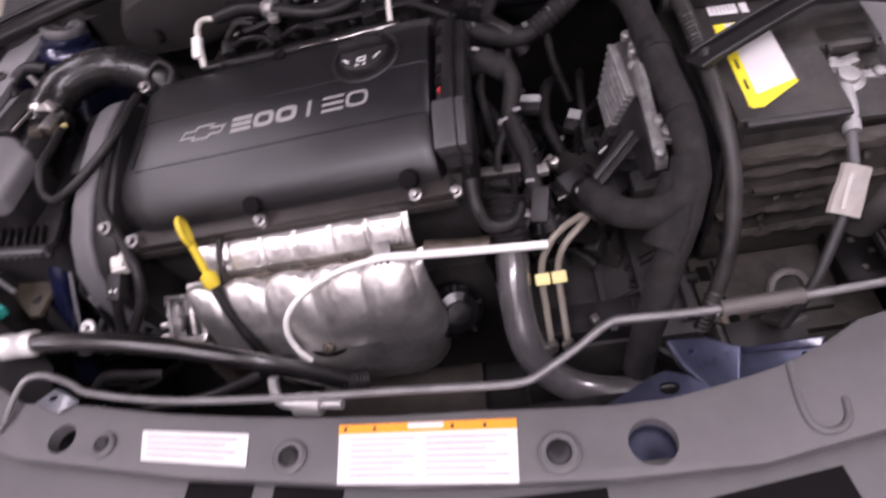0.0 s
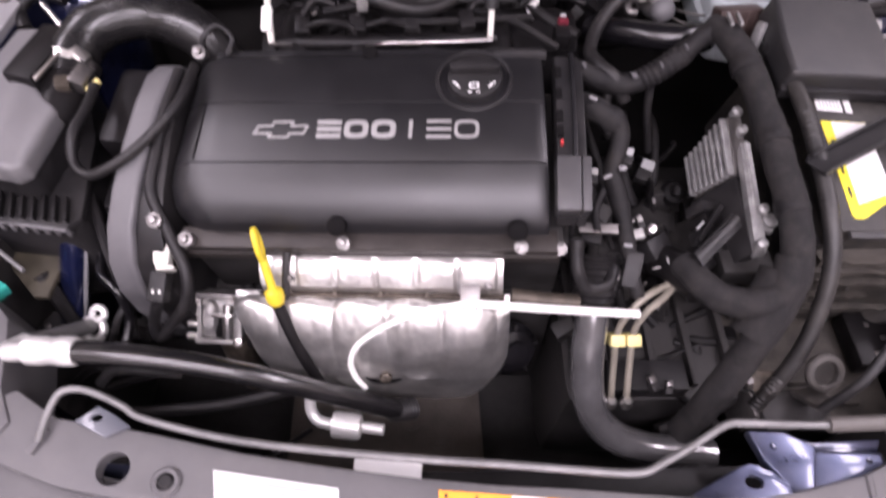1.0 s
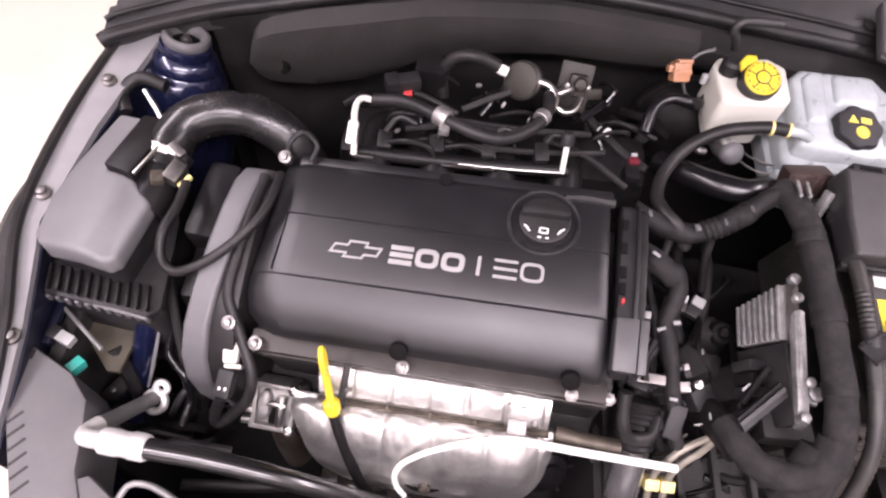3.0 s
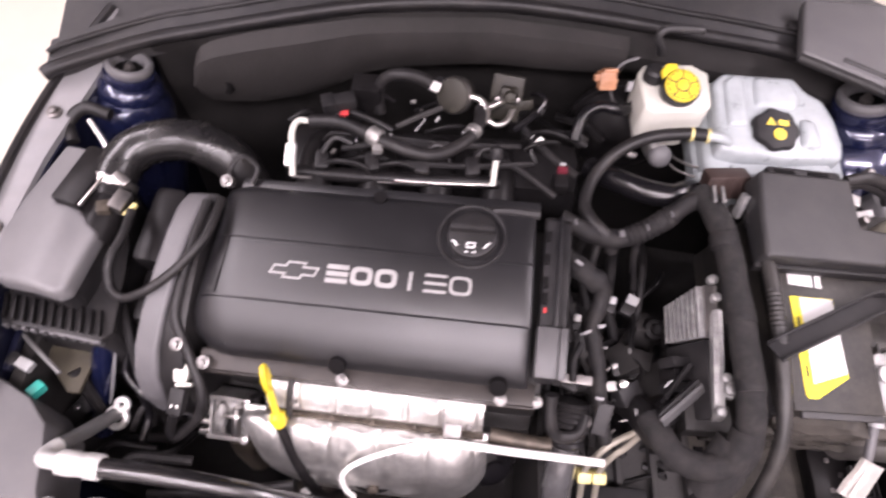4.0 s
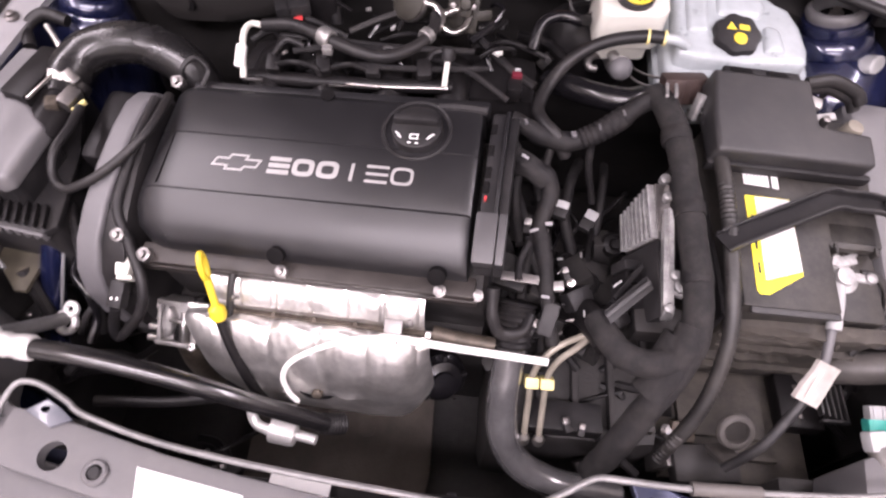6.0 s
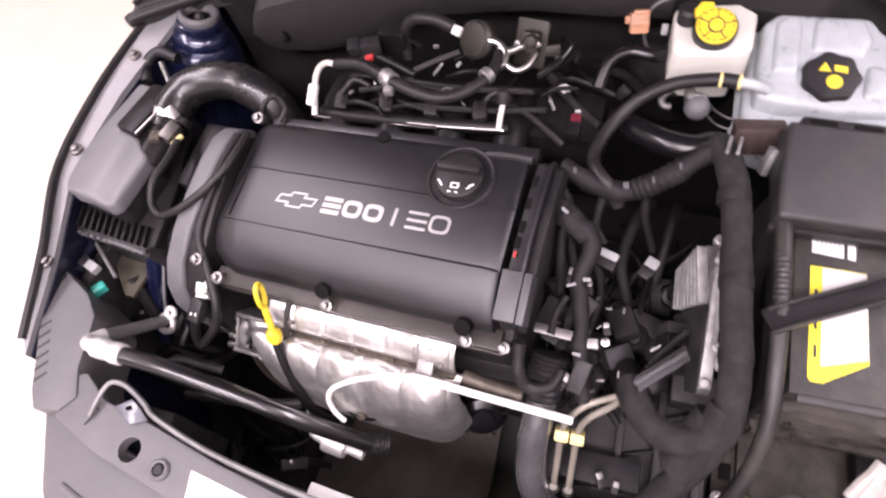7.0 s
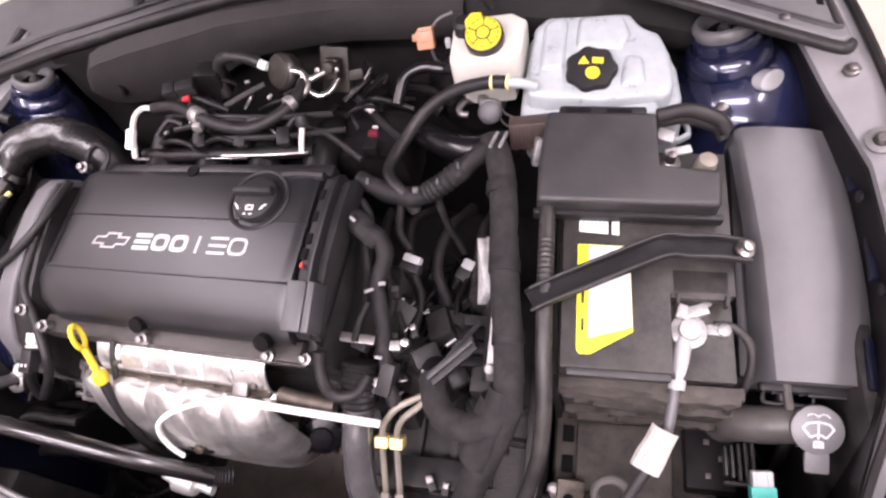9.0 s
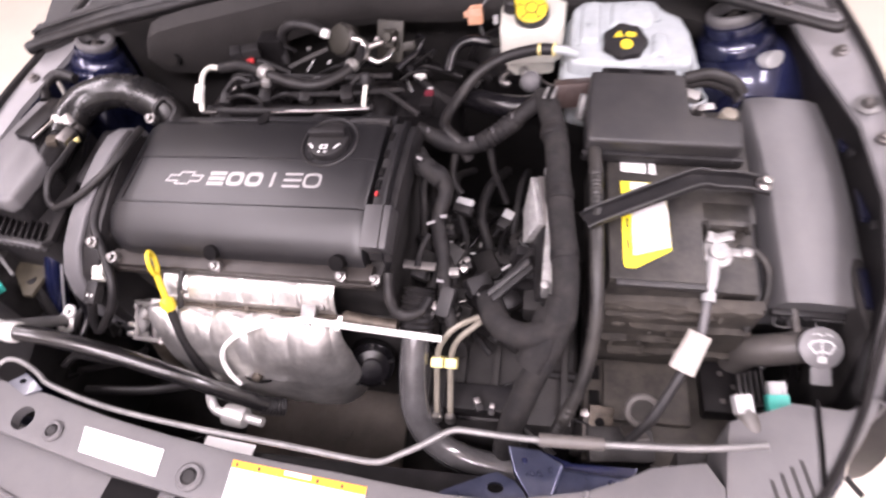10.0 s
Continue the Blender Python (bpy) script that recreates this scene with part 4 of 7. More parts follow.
NU = 141
line = glide([(-0.110, -0.102, 0), (-0.124, -0.100, 0), (-0.142, -0.110, 0), (-0.158, -0.130, 0), (-0.170, -0.157, 0), (-0.178, -0.19, 0), (-0.182, -0.225, 0), (-0.182, -0.26, 0), (-0.176, -0.30, 0), (-0.164, -0.335, 0)], 6)
grid = []
for j, q in enumerate(line):
    f = j / (len(line) - 1)
    way = (line[min(j + 1, len(line) - 1)] - line[max(j - 1, 0)]).normalized()
    nrm = Vector((-abs(way.y), abs(way.x)))
    x0 = 0.032 + 0.30 * max(0, f - 0.50) ** 1.8
    x1 = 0.346 - 0.16 * max(0, f - 0.55) ** 1.7
    row = []
    for i in range(NU):
        u = i / (NU - 1)
        arch = abs(math.sin(math.pi * (5.1 * u + 0.12))) ** 0.5
        rise = min(1.0, max(0.0, (f - 0.05 - 0.07 * (1 - arch)) / 0.07))
        out = (0.013 * arch + 0.001) * rise * max(0.0, 1 - 1.5 * f) ** 1.6 + 0.004 * rise * (1 - f)
        out += 0.005 * math.sin(math.pi * u) ** 0.6 * min(1, f * 2.5)
        out -= 0.034 * (abs(2 * u - 1) ** 9) * min(1, f * 2.5)
        dent = math.exp(-(((u - 0.37) / 0.06) ** 4 + ((f - 0.53 - 0.15 * (u - 0.37)) / 0.016) ** 2)) + math.exp(-(((u - 0.67) / 0.07) ** 4 + ((f - 0.52 - 0.15 * (u - 0.67)) / 0.016) ** 2))
        out += 0.0045 * dent + crumple(u, f)
        row.append((x0 + (x1 - x0) * u, q.x + nrm.x * out, q.y + nrm.y * out))
    grid.append(row)
shield = part("heat_shield", sheet(grid), SHIELD, engine, "pressed bare aluminium exhaust heat shield")
line = glide([(-0.080, -0.066, 0), (-0.092, -0.072, 0), (-0.102, -0.082, 0), (-0.108, -0.092, 0), (-0.110, -0.104, 0)], 7)
grid = []
for j, q in enumerate(line):
    g = j / (len(line) - 1)
    row = []
    for i in range(NU):
        u = i / (NU - 1)
        ph = (u * 6.0 + 0.1) % 1.0
        win = min(1, max(0, (0.5 - abs(ph - 0.5) - 0.03) * 14)) * min(1, max(0, (0.5 - abs(g - 0.40) - 0.10) * 9))
        out = 0.0034 * win * (1 if 0.06 < u < 0.98 else 0) + crumple(u + 2, g * 0.3)
        row.append((0.066 + 0.272 * u, q.x - 0.7 * out, q.y + 0.7 * out))
    grid.append(row)
part("upper_flange", sheet(grid), SHIELD, shield, "bright pressed upper flange")
# dark bar and wedges draw the shadow between upper flange and shield body
part("seam_shadow", box(B(), (0.202, -0.1142, -0.0975), (0.276, 0.0085, 0.004), 0.001, rot=(-35, 0, 0)), WEATHERED, shield, "dull seam ledge with the shadow below the flange")
for k in range(5):
    part("notch_shadow", box(B(), (0.098 + 0.052 * k, -0.1145, -0.0945), (0.010, 0.006, 0.009), 0.003, rot=(-35, 0, 0), taper=0.3), WEATHERED, shield)
g = turned(E(-0.123, 0.214, 0.738), E(-0.123, 0.190, 0.752))
part("sensor_opening", lathe(B(), [(0.020, -0.010), (0.020, 0.002), (0.0185, 0.004), (0.015, 0.003), (0.013, -0.001), (0.002, -0.002)], g @ Matrix.Diagonal((1.35, 0.9, 1, 1)), 24), SHADEBLACK, shield, "dark sensor opening")
part("sensor_body", lathe(B(), [(0.009, -0.004), (0.009, 0.006), (0.0075, 0.007), (0.0075, 0.014), (0.004, 0.016), (0.001, 0.016)], g, 6), WEATHERED, shield)
for x, y, z in ((0.10, -0.100, -0.082), (0.322, -0.104, -0.086)):
    part("shield_bolt", lathe(B(), [(0.007, -0.004), (0.007, 0.002), (0.0045, 0.003), (0.0045, 0.008), (0.001, 0.009)], pose(x, y, z, 45, 0, 0), 12), DULLSTEEL, shield)
part("shield_strap", tube(B(), [(0.100, -0.070, -0.058), (0.098, -0.094, -0.070), (0.0955, -0.114, -0.088), (0.092, -0.133, -0.106)], 0.0046, 10), DARK, shield)
part("end_plate", box(B(), (0.300, -0.102, -0.086), (0.024, 0.006, 0.040), 0.002, rot=(-35, 0, 0)), CAST, shield)
# clip that holds the sensor sleeve
c = E(-0.027, 0.251, 0.841)
part("sleeve_clip", box(B(), (c.x, c.y + 0.008, c.z + 0.004), (0.022, 0.024, 0.008), 0.002, rot=(20, 0, 0)), DULLSTEEL, shield)
for k in (-1, 0, 1):
    part("clip_finger", box(B(), (c.x + 0.007 * k, c.y - 0.006, c.z + 0.002), (0.004, 0.006, 0.016), 0.001), BLACKINK, shield)

# oxygen sensor lead in its white sleeve
lead = thing("sensor_lead", at(-0.146, 0.199, 0.731), "white sleeved oxygen sensor lead across the heat shield", "cable")
part("sleeve", tube(B(), [(-0.040, 0.245, 0.850), (-0.02, 0.245, 0.851), (0.04, 0.242, 0.847), (0.10, 0.240, 0.842), (0.158, 0.238, 0.838)], 0.0048, 10), WHITE, lead, world=True)
part("lead", tube(B(), [(-0.030, 0.246, 0.850), (-0.07, 0.240, 0.849), (-0.113, 0.229, 0.838), (-0.147, 0.218, 0.814), (-0.160, 0.209, 0.786), (-0.157, 0.200, 0.758), (-0.147, 0.194, 0.737)], 0.0036, 10), WHITE, lead, world=True)

# dipstick
dip = thing("dipstick", at(-0.205, 0.213, 0.748), "oil dipstick with a yellow ring handle", "dipstick")
a, b = Vector((-0.240, 0.261, 0.840)), Vector((-0.254, 0.303, 0.908))
ax = (b - a).normalized()
side = ax.cross(Vector((0.97, -0.05, -0.25))).normalized()
bm = B()
loop = []
cen = b - ax * 0.016
for i in range(17):
    t = 2 * math.pi * i / 16
    loop.append(cen + side * (0.0085 * math.sin(t)) + ax * (0.0165 * math.cos(t)))
tube(bm, loop, 0.0036, 8, 2)
tube(bm, [cen - ax * 0.016, a + ax * 0.02, a], 0.0048, 10, 3)
lathe(bm, [(0.005, 0.016), (0.010, 0.012), (0.0105, 0.002), (0.008, -0.004)], turned(a - ax * 0.004, a + ax), 16)
part("handle", bm, YELLOW, dip, "yellow plastic ring handle", world=True)
part("guide_tube", tube(B(), [a - ax * 0.002, Vector((-0.225, 0.232, 0.800)), Vector((-0.205, 0.205, 0.752)), Vector((-0.190, 0.197, 0.70)), Vector((-0.18, 0.215, 0.62))], 0.0067, 12), DEEP, dip, world=True)

# air conditioning hose at the front
ac = thing("air_conditioning_hose", at(-0.11, 0.177, 0.70), "thick black air conditioning hose with silver ferrules", "hose")
part("hose", tube(B(), [(-0.420, 0.186, 0.872), (-0.36, 0.184, 0.862), (-0.28, 0.179, 0.836), (-0.19, 0.174, 0.782), (-0.111, 0.176, 0.708)], 0.0116, 16), HOSE, ac, world=True)
part("ferrule", lathe(B(), [(0.011, 0), (0.0142, 0.003), (0.0146, 0.02), (0.0136, 0.022), (0.0136, 0.034), (0.0148, 0.036), (0.0148, 0.05), (0.013, 0.054)], turned((-0.470, 0.190, 0.867), (-0.418, 0.186, 0.872)), 20), ALU, ac, "crimped silver ferrule", world=True)
part("elbow", tube(B(), [(-0.462, 0.190, 0.866), (-0.490, 0.193, 0.856), (-0.500, 0.200, 0.845), (-0.497, 0.215, 0.830)], 0.0100, 12), ALU, ac, "silver pipe elbow", world=True)
part("return_pipe", tube(B(), [(-0.499, 0.212, 0.833), (-0.494, 0.238, 0.793), (-0.488, 0.278, 0.736)], 0.0095, 12), ROD, ac, world=True)
m = pose(-0.487, 0.276, 0.730, 30, 10, -20) @ Matrix.Scale(0.86, 4)
bm = B()
tube(bm, [m @ Vector((0.015 * math.cos(t * math.pi / 6), 0.015 * math.sin(t * math.pi / 6), 0)) for t in range(13)], 0.0055, 8, 2)
tube(bm, [m @ Vector((0.009 * math.cos(t * math.pi / 6), 0.024 + 0.009 * math.sin(t * math.pi / 6), 0.004)) for t in range(13)], 0.0045, 8, 2)
part("flange_ring", bm, ALU, ac, "bright ring flange", world=True)
part("ribbed_end", tube(B(), [(-0.118, 0.176, 0.710), (-0.105, 0.179, 0.700), (-0.090, 0.184, 0.690)], 0.0132, 16, ribs=0.08, step=0.003), RUBBER, ac, world=True)
low = thing("pipe_coupling", at(-0.15, 0.16, 0.66), "dull silver pipe coupling below the hose", "pipe")
part("elbow", tube(B(), [(-0.219, 0.204, 0.690), (-0.220, 0.190, 0.676), (-0.212, 0.178, 0.668), (-0.198, 0.173, 0.667)], 0.0072, 12), ALU, low, world=True)
part("pipe", tube(B(), [(-0.200, 0.173, 0.667), (-0.16, 0.169, 0.667), (-0.128, 0.164, 0.668)], 0.0072, 12), ALU, low, world=True)
part("coupling", lathe(B(), [(0.008, 0), (0.0155, 0.002), (0.0165, 0.006), (0.0165, 0.032), (0.0150, 0.037), (0.008, 0.039)], turned((-0.194, 0.1725, 0.667), (-0.150, 0.1675, 0.667)), 22), ALU, low, world=True)
single("lower_hose", tube(B(), [(-0.440, 0.188, 0.672), (-0.347, 0.195, 0.672), (-0.29, 0.204, 0.676), (-0.235, 0.212, 0.69)], 0.0075, 12), RUBBER, "thin black hose below the air conditioning hose", "hose")

# cast bracket left of the shield
cb = thing("pump_casting", at(-0.335, 0.285, 0.68), "cast aluminium pump housing beside the heat shield", "pump")
PM = pose(-0.335, 0.287, 0.738, 42, 0, -4)
bm = box(B(), (0.004, 0.0, -0.016), (0.056, 0.062, 0.030), 0.006, PM)
for c, sz in (((0.004, 0.029, 0.003), (0.058, 0.007, 0.012)), ((0.004, -0.029, 0.003), (0.058, 0.007, 0.012)), ((0.030, 0.0, 0.003), (0.007, 0.060, 0.012)), ((-0.020, 0.0, 0.003), (0.006, 0.060, 0.010))):
    box(bm, c, sz, 0.002, PM)
part("housing", bm, CAST, cb, world=True)
part("inner_drum", lathe(B(), [(0.012, -0.004), (0.012, 0.010), (0.009, 0.013), (0.001, 0.013)], PM @ at(-0.006, 0.002, 0) @ Matrix.Diagonal((0.75, 1.7, 1, 1)), 24), CAST, cb, "rounded cast drum", world=True)
part("feed_tube", tube(B(), [PM @ Vector(p) for p in ((0.016, 0.018, 0.006), (0.016, 0.0, 0.008), (0.016, -0.024, 0.006))], 0.0065, 12), STEEL, cb, world=True)
part("cross_bar", box(B(), (0.010, 0.006, 0.011), (0.026, 0.006, 0.006), 0.002, PM), STEEL, cb, world=True)
part("recess", box(B(), (0.005, -0.012, 0.0005), (0.012, 0.026, 0.004), 0.001, PM), SHADEBLACK, cb, world=True)
for k in range(4):
    part("lug", box(B(), (-0.0275 - 0.001 * (k % 2), 0.023 - 0.0155 * k, 0.004), (0.013, 0.0085, 0.012), 0.002, PM, rot=(0, 0, 4 * k - 6)), STEEL, cb, "bright cast lug", world=True)
for x, y in ((0.029, 0.028), (0.029, -0.028)):
    part("boss", lathe(B(), [(0.006, 0), (0.006, 0.012), (0.0035, 0.013), (0.001, 0.011)], PM @ at(x, y, 0), 12), STEEL, cb, world=True)
part("outlet", tube(B(), [(-0.318, 0.272, 0.715), (-0.314, 0.262, 0.68), (-0.312, 0.26, 0.6)], 0.019, 14), WEATHERED, cb, world=True)
part("hose_bend", tube(B(), [(-0.285, 0.300, 0.80), (-0.280, 0.282, 0.78), (-0.283, 0.268, 0.745), (-0.292, 0.262, 0.715)], 0.008, 10), DEEP, cb, world=True)

# ---------------------------------------------------------------- intake side, left
ab = thing("air_filter_box", at(-0.54, 0.45, 0.80), "black plastic air filter box with a grey lid", "air filter box")
lid = [(-0.610, 0.402), (-0.600, 0.388), (-0.514, 0.368), (-0.502, 0.376), (-0.488, 0.454), (-0.516, 0.482), (-0.549, 0.490), (-0.532, 0.572), (-0.572, 0.586), (-0.616, 0.47)]
bm = prism(B(), lid, 0.902, 0.940, 0.008, seg=3)
bmesh.ops.bisect_plane(bm, geom=list(bm.verts) + list(bm.edges) + list(bm.faces), plane_co=(-0.545, 0.45, 0.9), plane_no=(1, -0.12, 0))
for x in (-0.531, -0.509):
    bmesh.ops.bisect_plane(bm, geom=list(bm.verts) + list(bm.edges) + list(bm.faces), plane_co=(x, 0.43, 0.9), plane_no=(1, -0.04, 0))
for v in bm.verts:
    fold = min(max(v.co.x - 0.04 * (v.co.y - 0.43) + 0.531, 0.0), 0.022)
    v.co.z -= 0.30 * max(0, -0.545 - v.co.x + 0.12 * (v.co.y - 0.45)) - 0.05 * (v.co.y - 0.45)
    if v.co.z > 0.92:
        v.co.z -= 0.36 * fold
part("lid", bm, LID, ab, "grey plastic lid", world=True)
base = [(-0.612, 0.372), (-0.600, 0.355), (-0.476, 0.340), (-0.464, 0.352), (-0.480, 0.47), (-0.53, 0.60), (-0.61, 0.61), (-0.628, 0.50)]
part("base", prism(B(), base, 0.70, 0.856, 0.008), PLASTIC, ab, world=True)
part("lid_wall", prism(B(), [(-0.545 + (x + 0.545) * 0.95, 0.47 + (y - 0.47) * 0.95) for x, y in lid], 0.855, 0.915, 0.004), PLASTIC, ab, world=True)
part("rim_edge", tube(B(), [(-0.615, 0.360, 0.862), (-0.55, 0.3475, 0.862), (-0.474, 0.3345, 0.862)], 0.0028, 8), FUSELID, ab, "pale rim edge", world=True)
part("rim", prism(B(), [(-0.545 + (x + 0.545) * 1.04, 0.47 + (y - 0.47) * 1.03) for x, y in base], 0.855, 0.866, 0.002), PLASTIC, ab, world=True)
for k in range(11):
    part("rim_rib", box(B(), (-0.600 + 0.0125 * k, 0.353 - 0.0015 * k, 0.857), (0.005, 0.009, 0.012), 0.001), FUSELID, ab, world=True)
    part("top_rib", box(B(), (-0.602 + 0.0125 * k, 0.372 - 0.0015 * k, 0.871), (0.0034, 0.034, 0.008), 0.0012, rot=(0, 0, 14)), DEEP, ab, world=True)
part("vent_block", prism(B(), [(-0.552, 0.490), (-0.516, 0.480), (-0.497, 0.555), (-0.506, 0.572), (-0.532, 0.574)], 0.88, 0.950, 0.004), DEEP, ab, "black block on the lid", world=True)

duct = thing("intake_duct", at(-0.42, 0.60, 0.90), "shiny black curved air intake duct", "duct")
part("duct", tube(B(), [(-0.497, 0.515, 0.915), (-0.497, 0.548, 0.925), (-0.475, 0.585, 0.936), (-0.425, 0.602, 0.940), (-0.375, 0.598, 0.930), (-0.345, 0.588, 0.905), (-0.33, 0.58, 0.86)], 0.0285, 22, lump=0.05), DUCTBLACK, duct, world=True)
part("clamp", lathe(B(), [(0.028, 0), (0.0312, 0.001), (0.0312, 0.011), (0.028, 0.012)], turned((-0.500, 0.532, 0.918), (-0.494, 0.556, 0.928)), 24), STEEL, duct, "bright worm-drive clamp", world=True)
part("clamp_screw", box(B(), (-0.478, 0.530, 0.940), (0.022, 0.012, 0.010), 0.002, rot=(0, 20, -30)), STEEL, duct, world=True)
maf = thing("air_flow_sensor", at(-0.495, 0.50, 0.9), "black air flow sensor tube beside the filter box", "sensor")
part("tube", tube(B(), [(-0.505, 0.455, 0.905), (-0.500, 0.49, 0.912), (-0.497, 0.53, 0.918)], 0.025, 16), DEEP, maf, world=True)
part("plug", box(B(), (-0.474, 0.502, 0.930), (0.020, 0.030, 0.018), 0.004, rot=(0, 15, -15)), DULLSTEEL, maf, world=True)
part("yellow_lock", box(B(), (-0.459, 0.492, 0.928), (0.006, 0.020, 0.006), 0.001, rot=(0, 0, -25)), LIGHTYELLOW, maf, "pale yellow lock", world=True)
part("plug", box(B(), (-0.490, 0.488, 0.934), (0.016, 0.018, 0.014), 0.003, rot=(0, 10, 20)), WEATHERED, maf, world=True)
part("silver_edge", box(B(), (-0.504, 0.508, 0.947), (0.004, 0.056, 0.004), 0.001, rot=(0, 0, -18)), STEEL, maf, world=True)
single("sensor_cable", tube(B(), [(-0.456, 0.490, 0.930), (-0.456, 0.455, 0.930), (-0.463, 0.420, 0.926), (-0.462, 0.394, 0.910), (-0.445, 0.380, 0.904), (-0.420, 0.384, 0.912), (-0.392, 0.400, 0.923), (-0.367, 0.424, 0.934), (-0.350, 0.450, 0.942), (-0.343, 0.48, 0.945), (-0.342, 0.51, 0.942)], 0.0060, 10), RUBBER, "black cable looping from the air flow sensor", "cable")
single("breather_loop", tube(B(), [(-0.34, 0.54, 0.925), (-0.345, 0.565, 0.935), (-0.328, 0.578, 0.945), (-0.31, 0.568, 0.935), (-0.315, 0.548, 0.925)], 0.0035, 8), RUBBER, "small looped black breather hose", "hose")
# black mount between the box and the belt cover
bm = B()
box(bm, (-0.432, 0.50, 0.85), (0.045, 0.11, 0.10), 0.012, rot=(8, 0, -6))
box(bm, (-0.43, 0.42, 0.80), (0.05, 0.09, 0.10), 0.01)
single("engine_mount", bm, DEEP, "black engine mount beside the belt cover", "mount")
single("reservoir_hose", tube(B(), [(-0.575, 0.60, 0.92), (-0.585, 0.625, 0.93), (-0.565, 0.645, 0.94), (-0.53, 0.64, 0.935)], 0.009, 10), RUBBER, "short black vent hose at the filter box", "hose")
single("silver_stay", tube(B(), [(-0.555, 0.628, 0.935), (-0.53, 0.60, 0.93), (-0.515, 0.58, 0.925)], 0.004, 8), STEEL, "thin bright steel stay", "bracket")

# sensors and cables by the belt cover
sp = thing("cam_sensor", at(-0.364, 0.305, 0.82), "grey and black cam sensor plug", "sensor")
part("body", box(B(), (-0.368, 0.311, 0.848), (0.017, 0.015, 0.030), 0.005, rot=(-78, 0, 4), taper=1.35), CREAM, sp, "pale sensor body", world=True)
part("collar", box(B(), (-0.362, 0.294, 0.846), (0.020, 0.005, 0.014), 0.002, rot=(15, 0, 4)), CREAM, sp, "pale sensor collar", world=True)
part("plug", box(B(), (-0.369, 0.277, 0.836), (0.019, 0.034, 0.018), 0.003, rot=(30, 0, -8)), PLASTIC, sp, world=True)
for dx in (-0.003, 0.003):
    part("pin", box(B(), (-0.3695 + dx * 1.2, 0.268, 0.841), (0.0024, 0.004, 0.003), 0.0005, rot=(30, 0, -8)), WHITE, sp, world=True)
single("belt_cover_cable", tube(B(), [(-0.362, 0.51, 0.935), (-0.368, 0.45, 0.928), (-0.374, 0.40, 0.912), (-0.376, 0.362, 0.896), (-0.358, 0.326, 0.872), (-0.339, 0.288, 0.848), (-0.344, 0.266, 0.82), (-0.364, 0.254, 0.793), (-0.384, 0.246, 0.773), (-0.386, 0.252, 0.79), (-0.373, 0.264, 0.826)], 0.0068, 10), RUBBER, "black cable running down over the belt cover", "cable")
single("lower_cable", tube(B(), [(-0.475, 0.40, 0.84), (-0.462, 0.37, 0.835), (-0.447, 0.33, 0.81), (-0.436, 0.305, 0.78), (-0.416, 0.298, 0.75), (-0.408, 0.292, 0.70)], 0.0062, 8), RUBBER, "black cable below the filter box", "cable")
single("lower_cable", tube(B(), [(-0.405, 0.32, 0.82), (-0.412, 0.305, 0.79), (-0.400, 0.296, 0.76), (-0.398, 0.29, 0.72)], 0.006, 8), GLOSSRUBBER, "shiny black cable below the filter box", "cable")
single("brown_flap", prism(B(), [(-0.592, 0.378), (-0.520, 0.372), (-0.514, 0.328), (-0.518, 0.290), (-0.534, 0.290), (-0.573, 0.330)], 0.782, 0.790, 0.002), FLAP, "dusty brown flap behind the headlamp", "flap")
fe = thing("frame_rail", at(-0.51, 0.32, 0.66), "glossy dark blue painted frame rail", "car body")
part("rail", tube(B(), [(-0.488, 0.368, 0.83), (-0.497, 0.345, 0.80), (-0.512, 0.318, 0.75), (-0.528, 0.298, 0.70), (-0.545, 0.28, 0.64)], 0.0165, 18), BLUE, fe, world=True)
# the gloss highlight on the blue rail, added as a thin pale tube
part("highlight_line", tube(B(), [(-0.476, 0.362, 0.835), (-0.480, 0.345, 0.81), (-0.492, 0.318, 0.765), (-0.508, 0.298, 0.72)], 0.0028, 8), RAIL, fe, "pale highlight along the rail", world=True)
single("lower_cable", tube(B(), [(-0.478, 0.375, 0.80), (-0.470, 0.345, 0.79), (-0.462, 0.318, 0.79), (-0.438, 0.296, 0.785), (-0.436, 0.278, 0.75), (-0.441, 0.248, 0.735)], 0.0058, 10), GLOSSRUBBER, "shiny black cable below the filter box", "cable")
single("lower_cable", tube(B(), [(-0.462, 0.350, 0.78), (-0.446, 0.325, 0.782), (-0.430, 0.302, 0.772), (-0.444, 0.278, 0.76), (-0.46, 0.262, 0.73)], 0.0048, 10), RUBBER, "black cable below the filter box", "cable")
single("thin_cable", tube(B(), [(-0.611, 0.375, 0.83), (-0.602, 0.358, 0.83), (-0.573, 0.335, 0.83), (-0.528, 0.302, 0.83)], 0.0028, 8), ROD, "thin grey cable behind the headlamp", "cable")
single("headlamp_cable", tube(B(), [(-0.535, 0.32, 0.79), (-0.52, 0.30, 0.76), (-0.515, 0.28, 0.70)], 0.009, 8), RUBBER, "black cable behind the headlamp", "cable")


def plug(c, rot, mat, lab, size=(0.02, 0.014, 0.014)):
    t = thing("connector", pose(*c, *rot), lab, "connector")
    part("shell", box(B(), (0, 0, 0), size, 0.002), mat, t)
    part("collar", box(B(), (-size[0] * 0.75, 0, 0), (size[0] * 0.6, size[1] * 1.2, size[2] * 1.2), 0.002), PLASTIC, t)
    return t


plug((-0.558, 0.283, 0.815), (0, 10, 60), TEAL, "teal connector behind the headlamp")
plug((-0.575, 0.31, 0.83), (0, 10, -20), CAPGREY, "grey connector behind the headlamp")
